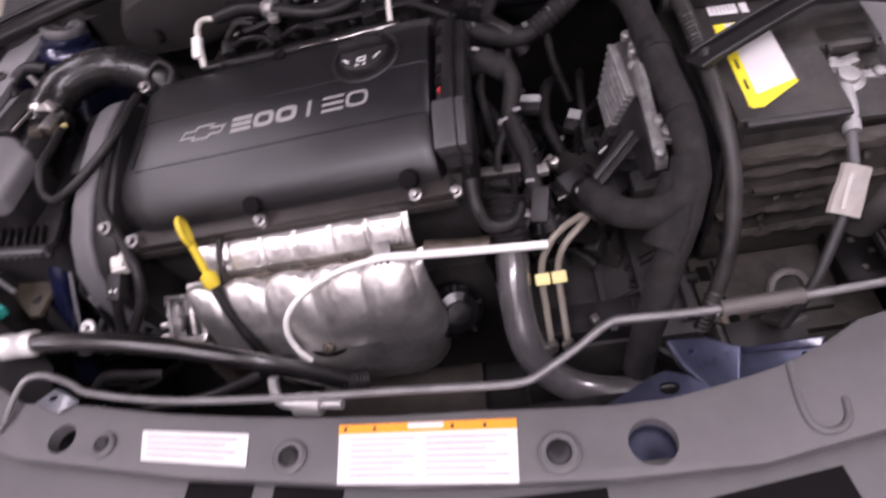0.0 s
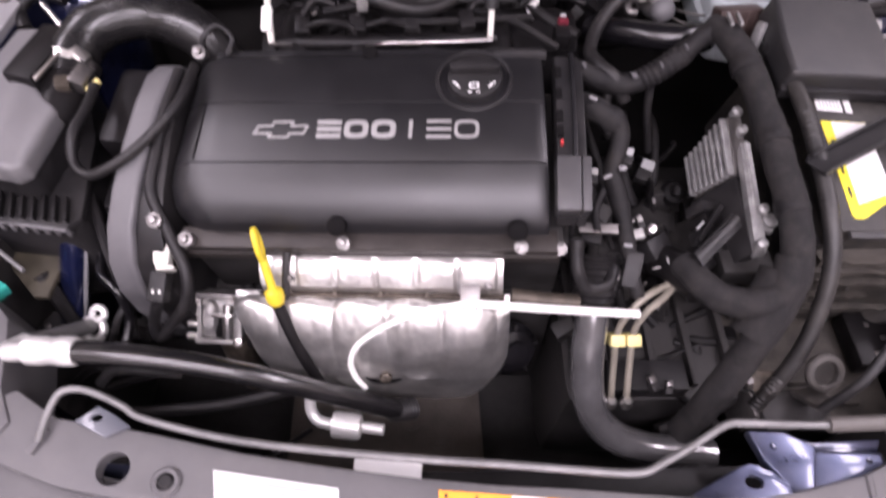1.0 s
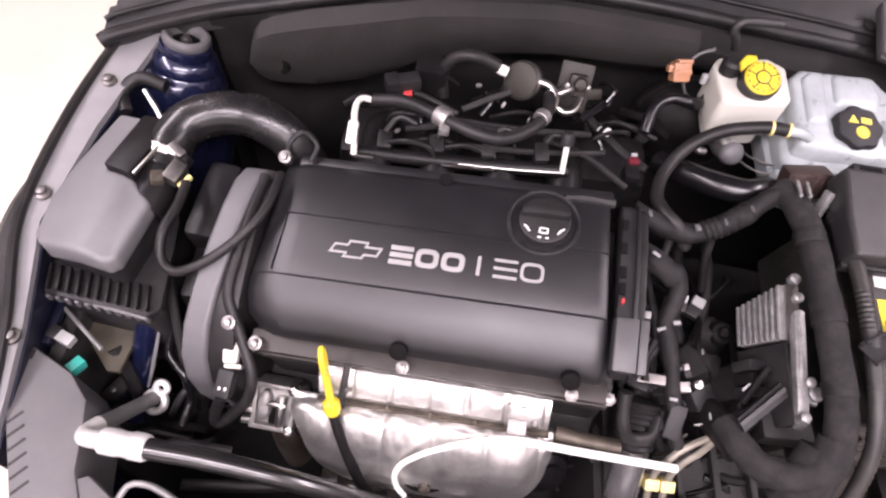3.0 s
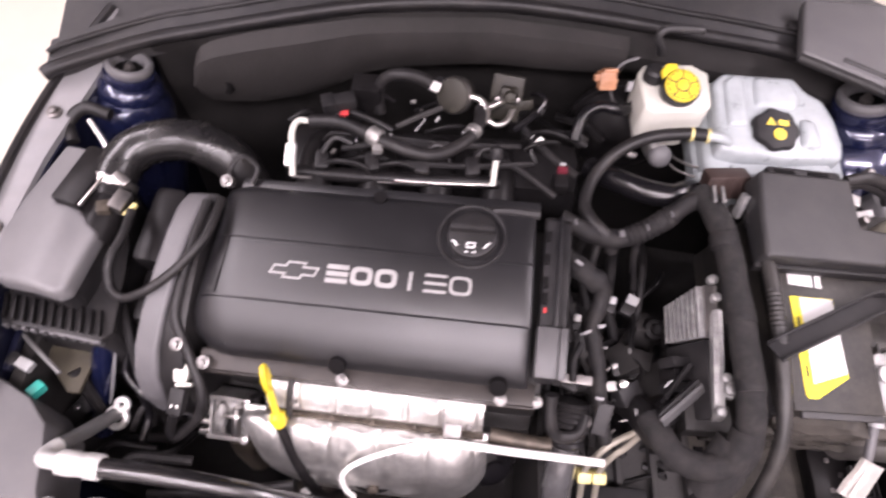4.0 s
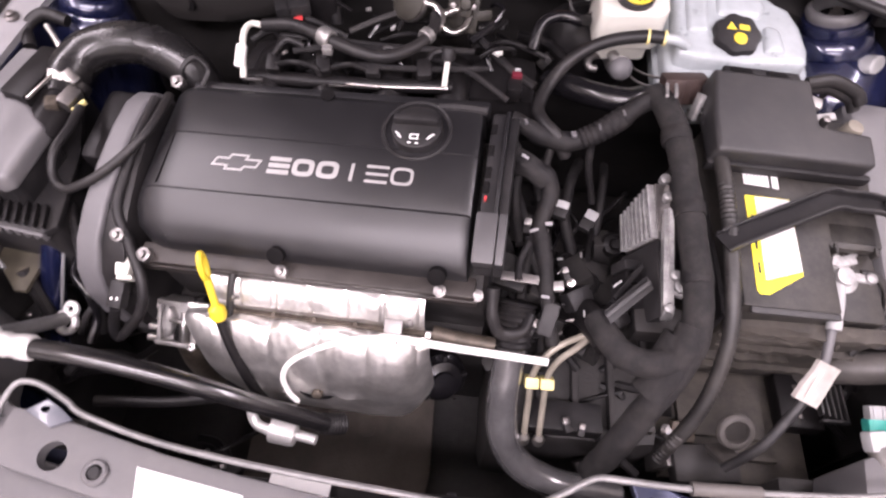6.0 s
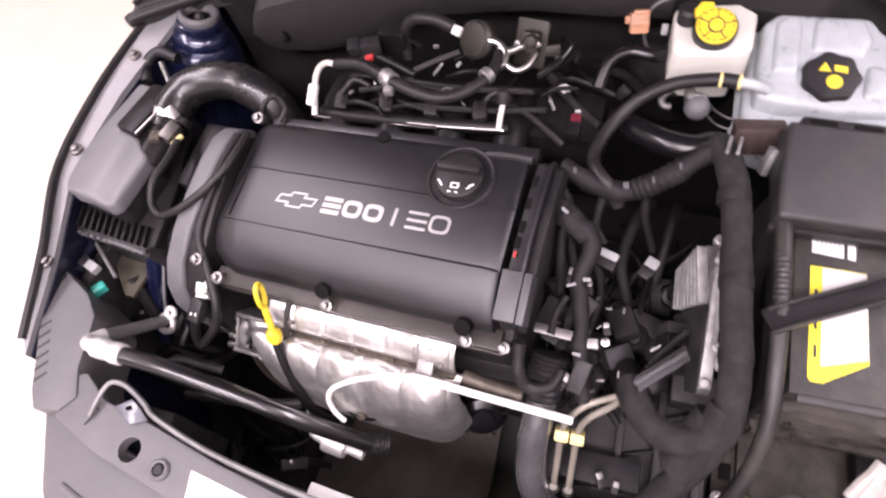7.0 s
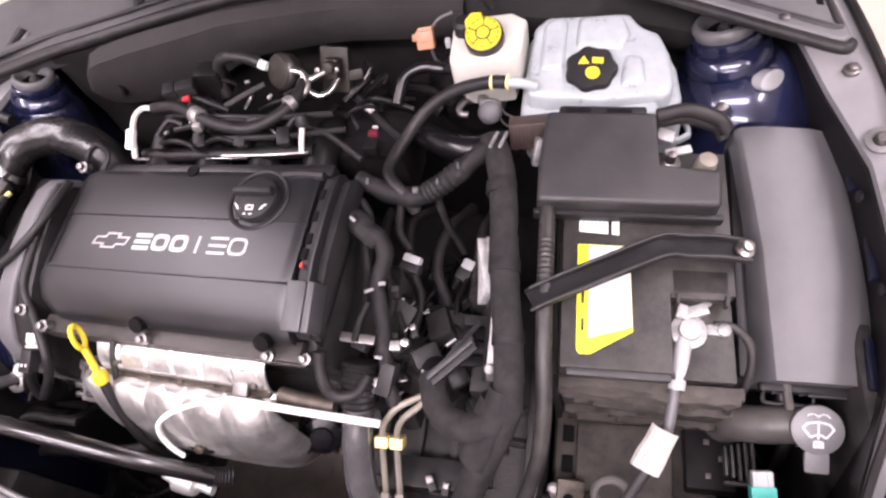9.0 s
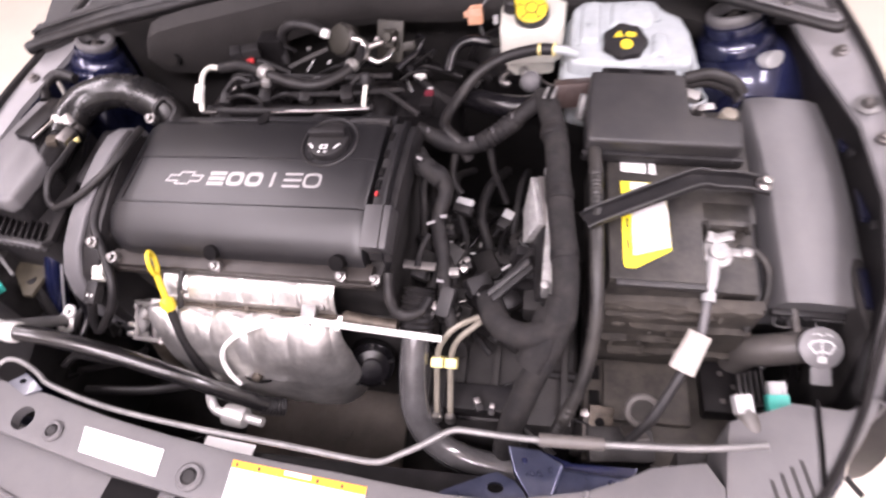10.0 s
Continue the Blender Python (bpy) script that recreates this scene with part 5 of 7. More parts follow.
# headlamp housings
for pts, slots in (([(0.489, 0.108), (0.497, 0.156), (0.540, 0.172), (0.568, 0.184), (0.625, 0.180), (0.652, 0.196), (0.668, 0.204), (0.634, 0.149), (0.582, 0.078), (0.53, 0.025), (0.48, 0.025)], ((0.536, 0.072), (0.547, 0.080), (0.558, 0.088), (0.569, 0.096))),
                   ([(-0.612, 0.288), (-0.600, 0.292), (-0.541, 0.264), (-0.512, 0.235), (-0.504, 0.206), (-0.494, 0.160), (-0.474, 0.124), (-0.490, 0.100), (-0.529, 0.095), (-0.546, 0.117), (-0.594, 0.212)], tuple((-0.580 + 0.0075 * k, 0.207 - 0.014 * k) for k in range(6)))):
    h = single("headlamp_housing", prism(B(), pts, 0.74, 0.849, 0.005), PANEL, "grey plastic headlamp housing with slots", "headlamp")
    for x, y in slots:
        part("slot", box(B(), (x, y, 0.8492), (0.004, 0.045, 0.001) if x > 0 else (0.020, 0.003, 0.001), 0.0, rot=(0, 0, 10 if x > 0 else 50)), DARK, h, world=True)

single("lamp_seal", tube(B(), [(0.690, 0.30, 0.868), (0.664, 0.239, 0.856), (0.630, 0.163, 0.853), (0.580, 0.082, 0.853), (0.53, 0.025, 0.850)], 0.0045, 8), RUBBER, "black rubber seal round the headlamp housing", "seal")
single("lamp_seam_cable", tube(B(), [(0.593, 0.186, 0.852), (0.590, 0.155, 0.852), (0.587, 0.126, 0.852), (0.581, 0.08, 0.852)], 0.0024, 8), SHADEBLACK, "thin black cable over the headlamp housing", "cable")

# ---------------------------------------------------------------- behind the cover
im = thing("intake_manifold", at(-0.1, 0.63, 0.75), "black plastic intake manifold behind the engine cover", "manifold")
part("plenum", box(B(), (-0.08, 0.65, 0.84), (0.44, 0.10, 0.10), 0.03, rot=(0, -3, -3)), DEEP, im, world=True)
for k in range(4):
    part("runner", tube(B(), [(-0.24 + 0.085 * k, 0.555, 0.895), (-0.24 + 0.085 * k, 0.60, 0.905), (-0.24 + 0.085 * k, 0.66, 0.88), (-0.24 + 0.085 * k, 0.70, 0.80)], 0.024, 12), DEEP, im, world=True)
fr = thing("fuel_rail", at(-0.1, 0.56, 0.92), "bright metal fuel rail with black injector wiring", "fuel rail")
part("rail", tube(B(), [(-0.150, 0.572, 0.925), (-0.07, 0.570, 0.928), (0.010, 0.572, 0.931)], 0.0022, 10), STEEL, fr, world=True)
part("rail_body", tube(B(), [(-0.262, 0.580, 0.918), (-0.13, 0.577, 0.921), (0.015, 0.580, 0.926)], 0.010, 10), DEEP, fr, world=True)
part("rail_plate", box(B(), (-0.115, 0.564, 0.929), (0.07, 0.003, 0.003), 0.0008, rot=(0, -4, -3)), STEEL, fr, world=True)
part("feed_elbow", tube(B(), [(-0.262, 0.562, 0.932), (-0.264, 0.585, 0.950), (-0.267, 0.612, 0.962), (-0.262, 0.632, 0.962), (-0.245, 0.636, 0.957)], 0.0042, 12), CREAM, fr, "cream elbow pipe", world=True)
part("feed_foot", box(B(), (-0.250, 0.561, 0.931), (0.028, 0.0035, 0.004), 0.001, rot=(0, -3, -3)), DULLSTEEL, fr, world=True)
part("feed_sleeve", box(B(), (-0.266, 0.582, 0.951), (0.013, 0.030, 0.010), 0.003, rot=(32, 0, -3)), WHITE, fr, world=True)
part("end_fitting", tube(B(), [(0.005, 0.566, 0.940), (0.006, 0.580, 0.952), (0.007, 0.592, 0.96)], 0.0038, 10), CREAM, fr, "cream end fitting", world=True)
part("end_cap", lathe(B(), [(0.009, 0), (0.009, 0.012), (0.006, 0.016)], pose(0.007, 0.595, 0.96, -25, 0, 0), 14), PLASTIC, fr, world=True)
for k in range(4):
    x = -0.225 + 0.067 * k
    part("injector_plug", box(B(), (x, 0.588, 0.935 + 0.003 * k), (0.020, 0.026, 0.022), 0.005, rot=(20, 0, 10 * (k % 2))), DEEP, fr, world=True)
    part("injector_lead", tube(B(), [(x, 0.59, 0.95), (x + 0.015, 0.61, 0.958), (x + 0.04, 0.605, 0.955)], 0.004, 8), RUBBER, fr, world=True)
vh = thing("vapour_hose", at(-0.15, 0.6, 0.93), "grey-black rubber vapour hose with clamps", "hose")
part("hose", tube(B(), [(-0.247, 0.637, 0.957), (-0.20, 0.628, 0.968), (-0.148, 0.603, 0.970), (-0.105, 0.593, 0.962), (-0.070, 0.596, 0.957), (-0.035, 0.620, 0.958), (-0.018, 0.650, 0.960), (-0.016, 0.680, 0.960)], 0.0086, 12), RUBBER, vh, world=True)
part("clamp", ring_band(B(), (-0.162, 0.612, 0.970), (-0.146, 0.602, 0.971), 0.0125), CAST, vh, "pale clamp", world=True)
part("clamp_tail", box(B(), (-0.150, 0.594, 0.965), (0.014, 0.018, 0.012), 0.003), CAST, vh, world=True)
part("end_clamp", ring_band(B(), (-0.028, 0.632, 0.960), (-0.022, 0.642, 0.960), 0.0115), CAST, vh, world=True)
pv = thing("pressure_valve", at(-0.054, 0.69, 0.93), "round olive metal purge valve on the intake", "valve")
part("disc", lathe(B(), [(0.022, -0.02), (0.025, -0.016), (0.025, 0.004), (0.023, 0.007), (0.019, 0.008), (0.002, 0.0085)], pose(-0.054, 0.696, 0.965, 52, -14, -22), 28), OLIVE, pv, world=True)
part("disc_rim", lathe(B(), [(0.0262, -0.004), (0.0262, 0.002), (0.0245, 0.005)], pose(-0.054, 0.696, 0.965, 52, -14, -22), 28), DULLSTEEL, pv, world=True)
part("neck", ring_band(B(), (-0.093, 0.706, 0.975), (-0.075, 0.700, 0.972), 0.007), WHITE, pv, "white clip", world=True)
part("curved_pipe", tube(B(), [(-0.034, 0.690, 0.972), (-0.018, 0.688, 0.968), (-0.008, 0.676, 0.962), (-0.010, 0.660, 0.958), (-0.018, 0.648, 0.957)], 0.0052, 10), STEEL, pv, "bright curved pipe", world=True)
single("purge_hose", tube(B(), [(-0.160, 0.690, 0.925), (-0.162, 0.703, 0.955), (-0.150, 0.705, 0.980), (-0.128, 0.704, 0.990), (-0.105, 0.706, 0.984), (-0.088, 0.705, 0.976)], 0.0088, 12), RUBBER, "black rubber purge hose arching over the intake", "hose")
tb = thing("valve_flange", at(0.03, 0.72, 0.9), "worn olive metal valve flange behind the intake", "valve")
bm = B()
box(bm, (0.020, 0.716, 0.947), (0.046, 0.010, 0.066), 0.004, rot=(-32, 0, -8))
box(bm, (0.022, 0.704, 0.960), (0.024, 0.018, 0.030), 0.005, rot=(-32, 0, -8))
box(bm, (0.048, 0.712, 0.940), (0.026, 0.010, 0.016), 0.004, rot=(-32, 0, 12))
part("plate", bm, OLIVEWORN, tb, world=True)
part("knob", lathe(B(), [(0.009, -0.010), (0.0095, 0.004), (0.007, 0.008), (0.001, 0.009)], pose(0.024, 0.696, 0.970, 58, 0, -8), 18), OLIVE, tb, "rounded olive knob", world=True)
for dx, dz in ((-0.014, 0.022), (0.014, 0.020), (-0.014, -0.018)):
    part("plate_bolt", lathe(B(), [(0.004, 0), (0.004, 0.006), (0.001, 0.007)], pose(0.020 + dx, 0.707 - 0.6 * dz, 0.949 + 0.85 * dz, 58, 0, 0), 8), DULLSTEEL, tb, world=True)
part("pipe", tube(B(), [(0.020, 0.700, 0.962), (0.008, 0.691, 0.962), (-0.006, 0.682, 0.962), (-0.018, 0.684, 0.966)], 0.0052, 10), STEEL, tb, "bright branch pipe", world=True)
part("pipe", tube(B(), [(0.030, 0.694, 0.950), (0.022, 0.674, 0.946), (0.008, 0.664, 0.946), (-0.008, 0.668, 0.952)], 0.0046, 10), STEEL, tb, "bright branch pipe", world=True)
single("map_sensor", box(B(), (-0.178, 0.705, 0.945), (0.042, 0.034, 0.05), 0.006), DEEP, "black pressure sensor block", "sensor")
plug((-0.205, 0.660, 0.952), (10, 0, 10), REDP, "small red connector on the intake", (0.012, 0.010, 0.008))
plug((-0.205, 0.672, 0.962), (0, 0, 20), PLASTIC, "black connector on the intake", (0.03, 0.02, 0.018))
single("dark_lever", tube(B(), [(-0.13, 0.640, 0.955), (-0.10, 0.655, 0.962), (-0.07, 0.668, 0.968)], 0.0042, 8), DARK, "dull steel linkage rod", "linkage")
single("clip_cable", tube(B(), [(0.035, 0.700, 0.92), (0.055, 0.685, 0.912), (0.071, 0.670, 0.907), (0.10, 0.645, 0.90), (0.13, 0.62, 0.90)], 0.0062, 8), RUBBER, "black cable with a white marker", "cable")
single("cable_marker", box(B(), (0.071, 0.672, 0.910), (0.018, 0.012, 0.012), 0.002, rot=(0, 0, -35)), WHITE, "small white cable marker", "marker")
for k, (p, q) in enumerate((((-0.20, 0.60, 0.95), (-0.05, 0.61, 0.95)), ((-0.12, 0.585, 0.947), (0.06, 0.605, 0.94)), ((-0.02, 0.615, 0.945), (0.09, 0.56, 0.93)), ((-0.15, 0.62, 0.955), (0.04, 0.625, 0.95)))):
    mid = [(p[i] + q[i]) / 2 + (0, 0.008 * (-1) ** k, 0.004)[i] for i in range(3)]
    single("injector_cable", tube(B(), [p, mid, q], 0.0042, 8), RUBBER, "thin black injector cable", "cable", "injector cables")
co = thing("ignition_connector", at(0.10, 0.57, 0.92), "dark red and black connector block", "connector")
part("body", box(B(), (0.098, 0.586, 0.925), (0.020, 0.024, 0.022), 0.004), DEEP, co, world=True)
part("lock", box(B(), (0.100, 0.600, 0.936), (0.014, 0.010, 0.010), 0.003), material("dark_red_plastic", (0.10, 0.012, 0.02), 0.35), co, world=True)
part("tab", box(B(), (0.101, 0.610, 0.938), (0.008, 0.004, 0.004), 0.001), CAPGREY, co, world=True)

rnc = random.Random(11)
for k in range(22):
    x, y, z = rnc.uniform(-0.25, 0.07), rnc.uniform(0.575, 0.70), rnc.uniform(0.915, 0.945)
    a = rnc.uniform(-0.5, 0.5) + (0 if k % 3 else 1.4)
    ln = rnc.uniform(0.03, 0.09)
    p = [(x + math.cos(a) * ln * t + 0.008 * math.sin(5 * t + k), y + math.sin(a) * ln * t * 0.7, z + 0.014 * math.sin(3.1 * t)) for t in (0, 0.35, 0.7, 1.0)]
    single("intake_cable", tube(B(), p, rnc.uniform(0.0025, 0.0055), 8), DEEP if k % 3 else GLOSSRUBBER, "thin black cable over the intake", "cable", "intake cables")
for k in range(5):
    c = (rnc.uniform(-0.22, 0.08), rnc.uniform(0.59, 0.70), rnc.uniform(0.935, 0.955))
    single("intake_clip", box(B(), c, (rnc.uniform(0.005, 0.010), rnc.uniform(0.004, 0.006), 0.005), 0.002, rot=(rnc.uniform(-30, 30), 0, rnc.uniform(0, 90))), (DULLSTEEL, CAPGREY, CAST)[k % 3], "small bright clip on the intake", "clip", "intake clips")

pierced("corner_plate", [(-0.414, 0.124), (-0.394, 0.139), (-0.376, 0.130), (-0.358, 0.118), (-0.38, 0.108)], 0.846, 0.8485, (-0.392, 0.127), 0.0042, TABPAINT, "blue-grey painted corner tab at the panel", "bracket")

# ---------------------------------------------------------------- brake and coolant tanks
bt = thing("brake_fluid_tank", at(0.25, 0.69, 0.90), "cream brake fluid tank with a yellow cap", "tank")
part("tank", prism(B(), [(0.203, 0.676), (0.214, 0.670), (0.286, 0.677), (0.296, 0.688), (0.300, 0.748), (0.278, 0.764), (0.209, 0.756), (0.200, 0.742)], 0.930, 0.992, 0.011, seg=3), CREAM, bt, world=True)
part("lower_tank", prism(B(), [(0.211, 0.682), (0.285, 0.688), (0.287, 0.74), (0.211, 0.74)], 0.900, 0.936, 0.010), CREAM, bt, world=True)
m = pose(0.249, 0.705, 0.994, 20, 0, 0)
part("neck", lathe(B(), [(0.022, -0.012), (0.022, 0.006)], m, 24), CREAM, bt, world=True)
part("cap", lathe(B(), [(0.0245, 0.0), (0.0258, 0.004), (0.0258, 0.016), (0.0235, 0.018)], m, 32), PLASTIC, bt, "black cap rim", world=True)
part("cap_face", lathe(B(), [(0.0232, 0.014), (0.0232, 0.0205), (0.0215, 0.022), (0.010, 0.022), (0.0094, 0.0205), (0.009, 0.0205), (0.008, 0.023), (0.002, 0.024)], m, 32), YELLOW, bt, "yellow cap face", world=True)
for k in range(5):
    a = k * 2 * math.pi / 5 + 0.3
    part("cap_line", box(B(), (0.0155 * math.cos(a), 0.0155 * math.sin(a), 0.0222), (0.012, 0.0014, 0.0006), 0.0, m, rot=(0, 0, math.degrees(a))), BLACKINK, bt, world=True)
for k in range(16):
    a = k * 2 * math.pi / 16
    part("cap_mark", box(B(), (0.0195 * math.cos(a), 0.0195 * math.sin(a), 0.0222), (0.0012, 0.0045, 0.0005), 0.0, m, rot=(0, 0, math.degrees(a))), BLACKINK, bt, world=True)
part("cap_tab", prism(B(), [(-0.024, 0.009), (-0.003, 0.021), (-0.005, 0.033), (-0.019, 0.033), (-0.027, 0.022)], 0.008, 0.017, 0.003, m), YELLOW, bt, "yellow cap tab", world=True)
part("cap_ring", lathe(B(), [(0.0100, 0.020), (0.0100, 0.0226), (0.0082, 0.0226)], m, 24), BLACKINK, bt, world=True)
part("level_sensor", lathe(B(), [(0.014, 0), (0.014, 0.022), (0.010, 0.026)], pose(0.218, 0.728, 0.986), 16), PLASTIC, bt, world=True)
mc = thing("master_cylinder", at(0.25, 0.65, 0.88), "cast alloy brake master cylinder under the tank", "cylinder")
bm = tube(B(), [(0.250, 0.76, 0.868), (0.249, 0.70, 0.885), (0.249, 0.672, 0.902), (0.249, 0.660, 0.912)], 0.0155, 16)
tube(bm, [(0.236, 0.700, 0.905), (0.238, 0.680, 0.914), (0.246, 0.664, 0.914)], 0.008, 10)
part("body", bm, CAST, mc, world=True)
part("end_plug", lathe(B(), [(0.0165, -0.006), (0.0165, 0.004), (0.014, 0.008), (0.008, 0.011), (0.001, 0.012)], turned((0.249, 0.662, 0.908), (0.249, 0.644, 0.924)), 22), TIMING, mc, "round grey end plug", world=True)
part("port_ring", tube(B(), [(0.222, 0.690, 0.905), (0.212, 0.684, 0.908), (0.204, 0.675, 0.906), (0.206, 0.666, 0.902), (0.216, 0.666, 0.900)], 0.0055, 10), DULLSTEEL, mc, world=True)
part("line", tube(B(), [(0.262, 0.675, 0.905), (0.272, 0.655, 0.912), (0.288, 0.640, 0.918), (0.305, 0.634, 0.922)], 0.0017, 6), DULLSTEEL, mc, world=True)
part("line", tube(B(), [(0.258, 0.665, 0.900), (0.274, 0.640, 0.905), (0.300, 0.622, 0.914)], 0.0017, 6), DULLSTEEL, mc, world=True)
bb = thing("brake_booster", at(0.20, 0.78, 0.86), "black brake booster against the firewall", "booster")
part("rim", lathe(B(), [(0.087, 0.014), (0.091, 0.016), (0.091, 0.022), (0.087, 0.024)], pose(0.22, 0.80, 0.84, 90, 0, 0), 36), DEEP, bb, world=True)
part("shell", lathe(B(), [(0.08, 0), (0.085, 0.02), (0.075, 0.05), (0.05, 0.07), (0.03, 0.075)], pose(0.22, 0.80, 0.84, 90, 0, 0), 36), DEEP, bb, world=True)
single("vacuum_hose", tube(B(), [(0.12, 0.66, 0.93), (0.13, 0.69, 0.95), (0.155, 0.705, 0.955), (0.185, 0.705, 0.95), (0.20, 0.72, 0.94)], 0.0085, 12), GLOSSRUBBER, "shiny black vacuum hose to the booster", "hose")
cpn = thing("connector", pose(0.159, 0.735, 0.977, 55, 0, 8), "copper-brown ridged connector by the firewall", "connector")
bm = box(B(), (0, 0, 0), (0.024, 0.026, 0.020), 0.003)
box(bm, (-0.014, 0.004, 0.0), (0.008, 0.010, 0.012), 0.002)
box(bm, (0.002, 0.014, 0.004), (0.020, 0.005, 0.016), 0.0015)
part("shell", bm, COPPER, cpn, "copper-brown shell")
part("ridge", box(B(), (0.002, 0.0, 0.0105), (0.020, 0.006, 0.003), 0.001), COPPER, cpn)
part("lead", tube(B(), [(0.006, -0.012, 0), (0.012, -0.030, 0.004), (0.030, -0.040, 0.002), (0.046, -0.028, -0.004)], 0.0026, 8), RUBBER, cpn, "black lead")
part("lead", tube(B(), [(0.010, 0.012, 0), (0.022, 0.024, 0.004), (0.042, 0.030, 0.004)], 0.0022, 8), TIMING, cpn, "pale lead")
single("drain_hose", tube(B(), [(0.244, 0.798, 0.975), (0.238, 0.795, 0.992), (0.230, 0.795, 1.005), (0.232, 0.797, 1.016), (0.245, 0.800, 1.020), (0.29, 0.802, 1.020)], 0.0060, 10), GREYPLASTIC, "short bent grey drain hose on the firewall", "hose")
single("white_clip", box(B(), (0.192, 0.728, 0.975), (0.008, 0.008, 0.014), 0.002), CAPGREY, "small white clip by the brake tank", "clip")

ct = thing("coolant_tank", at(0.39, 0.68, 0.85), "milky coolant expansion tank with a black cap", "tank")
outl = [(0.303, 0.628), (0.306, 0.752), (0.326, 0.770), (0.444, 0.776), (0.458, 0.750), (0.484, 0.738), (0.497, 0.70), (0.502, 0.655), (0.500, 0.612), (0.340, 0.596), (0.310, 0.605)]
bm = prism(B(), outl, 0.870, 0.948, 0.012, seg=4)
for v in bm.verts:
    if v.co.z > 0.92:
        v.co.z += 0.10 * (v.co.y - 0.69) - 0.05 * (v.co.x - 0.39)
part("tank", bm, MILK, ct, world=True)
upper = [(0.311, 0.632), (0.314, 0.745), (0.332, 0.762), (0.438, 0.768), (0.451, 0.744), (0.474, 0.732), (0.486, 0.70), (0.490, 0.660), (0.486, 0.634), (0.40, 0.622)]
bm = prism(B(), upper, 0.935, 0.974, 0.014, seg=4)
for v in bm.verts:
    v.co.z += 0.10 * (v.co.y - 0.69) - 0.05 * (v.co.x - 0.39)
part("upper_tank", bm, MILK, ct, world=True)
part("weld_seam", tube(B(), [(p[0], p[1], 0.912 + 0.05 * (p[1] - 0.69) - 0.05 * (p[0] - 0.39)) for p in outl + outl[:1]], 0.006, 8, 4, flat=0.6), MILK, ct, world=True)
for o in ([(0.326, 0.665), (0.356, 0.668), (0.360, 0.750), (0.345, 0.757), (0.328, 0.742)], [(0.368, 0.702), (0.430, 0.700), (0.440, 0.725), (0.430, 0.762), (0.372, 0.757)], [(0.424, 0.640), (0.458, 0.645), (0.455, 0.690), (0.430, 0.694)]):
    bm = prism(B(), o, 0.955, 0.9795, 0.012, seg=4)
    for v in bm.verts:
        v.co.z += 0.10 * (v.co.y - 0.69) - 0.05 * (v.co.x - 0.39)
    part("lobe", bm, MILK, ct, world=True)
part("front_step", prism(B(), [(0.330, 0.601), (0.475, 0.615), (0.470, 0.634), (0.335, 0.624)], 0.93, 0.952, 0.006, seg=3), MILK, ct, world=True)
part("side_lug", box(B(), (0.486, 0.628, 0.925), (0.022, 0.03, 0.03), 0.008), MILK, ct, world=True)
part("side_lug", box(B(), (0.304, 0.606, 0.925), (0.026, 0.018, 0.03), 0.006), MILK, ct, world=True)
m = pose(0.390, 0.668, 0.962, 14, 2, 0) @ Matrix.Scale(0.90, 4)
part("neck", lathe(B(), [(0.030, -0.012), (0.030, 0.008)], m, 24), MILK, ct, world=True)
part("cap", lathe(B(), [(0.033, 0.002), (0.0345, 0.006), (0.0345, 0.020), (0.032, 0.0235), (0.026, 0.0245), (0.002, 0.025)], m, 42, 0.055, 7), PLASTIC, ct, "black scalloped cap with yellow print", world=True)
part("cap_print", prism(B(), [(-0.018, 0.004), (-0.003, 0.004), (-0.0105, 0.017)], 0.0247, 0.0257, 0, m), YELLOW, ct, world=True)
part("cap_print", prism(B(), [(0.001, 0.005), (0.016, 0.004), (0.016, 0.013), (0.001, 0.014)], 0.0247, 0.0257, 0, m), YELLOW, ct, world=True)
part("cap_print", lathe(B(), [(0.0098, 0.0245), (0.0098, 0.0257), (0.0084, 0.0259), (0.0080, 0.0251), (0.0052, 0.0251), (0.0045, 0.0259), (0.001, 0.0259)], m @ at(0.002, -0.010, 0), 24), YELLOW, ct, world=True)
ct.location.x -= 0.006
eh = thing("expansion_hose", at(0.14, 0.55, 0.9), "black rubber hose to the coolant tank", "hose")
part("hose", tube(B(), [(0.286, 0.637, 0.986), (0.259, 0.640, 0.984), (0.213, 0.641, 0.970), (0.174, 0.628, 0.951), (0.147, 0.603, 0.930), (0.131, 0.560, 0.925), (0.136, 0.530, 0.930), (0.155, 0.51, 0.925), (0.17, 0.50, 0.90)], 0.0085, 12), RUBBER, eh, world=True)
part("clamp", ring_band(B(), (0.262, 0.6398, 0.984), (0.2655, 0.6396, 0.9842), 0.0098), LIGHTYELLOW, eh, world=True)
part("clamp", ring_band(B(), (0.283, 0.6375, 0.9858), (0.2865, 0.637, 0.986), 0.0098), LIGHTYELLOW, eh, world=True)
part("spout", tube(B(), [(0.284, 0.637, 0.986), (0.300, 0.637, 0.984), (0.318, 0.640, 0.974)], 0.0066, 10), MILK, eh, world=True)
rc = thing("ribbed_connector", at(0.315, 0.58, 0.93), "reddish brown ribbed connector below the coolant tank", "connector")
part("body", box(B(), (0.316, 0.592, 0.945), (0.058, 0.026, 0.036), 0.004, rot=(-20, 0, 6)), REDBROWN, rc, world=True)
for k in range(5):
    part("rib", box(B(), (0.296 + 0.0095 * k, 0.579 + 0.001 * k, 0.948), (0.0045, 0.006, 0.032), 0.001, rot=(-20, 0, 6)), REDBROWN, rc, world=True)
bh = thing("heater_hose", at(0.2, 0.57, 0.9), "shiny black heater hose", "hose")
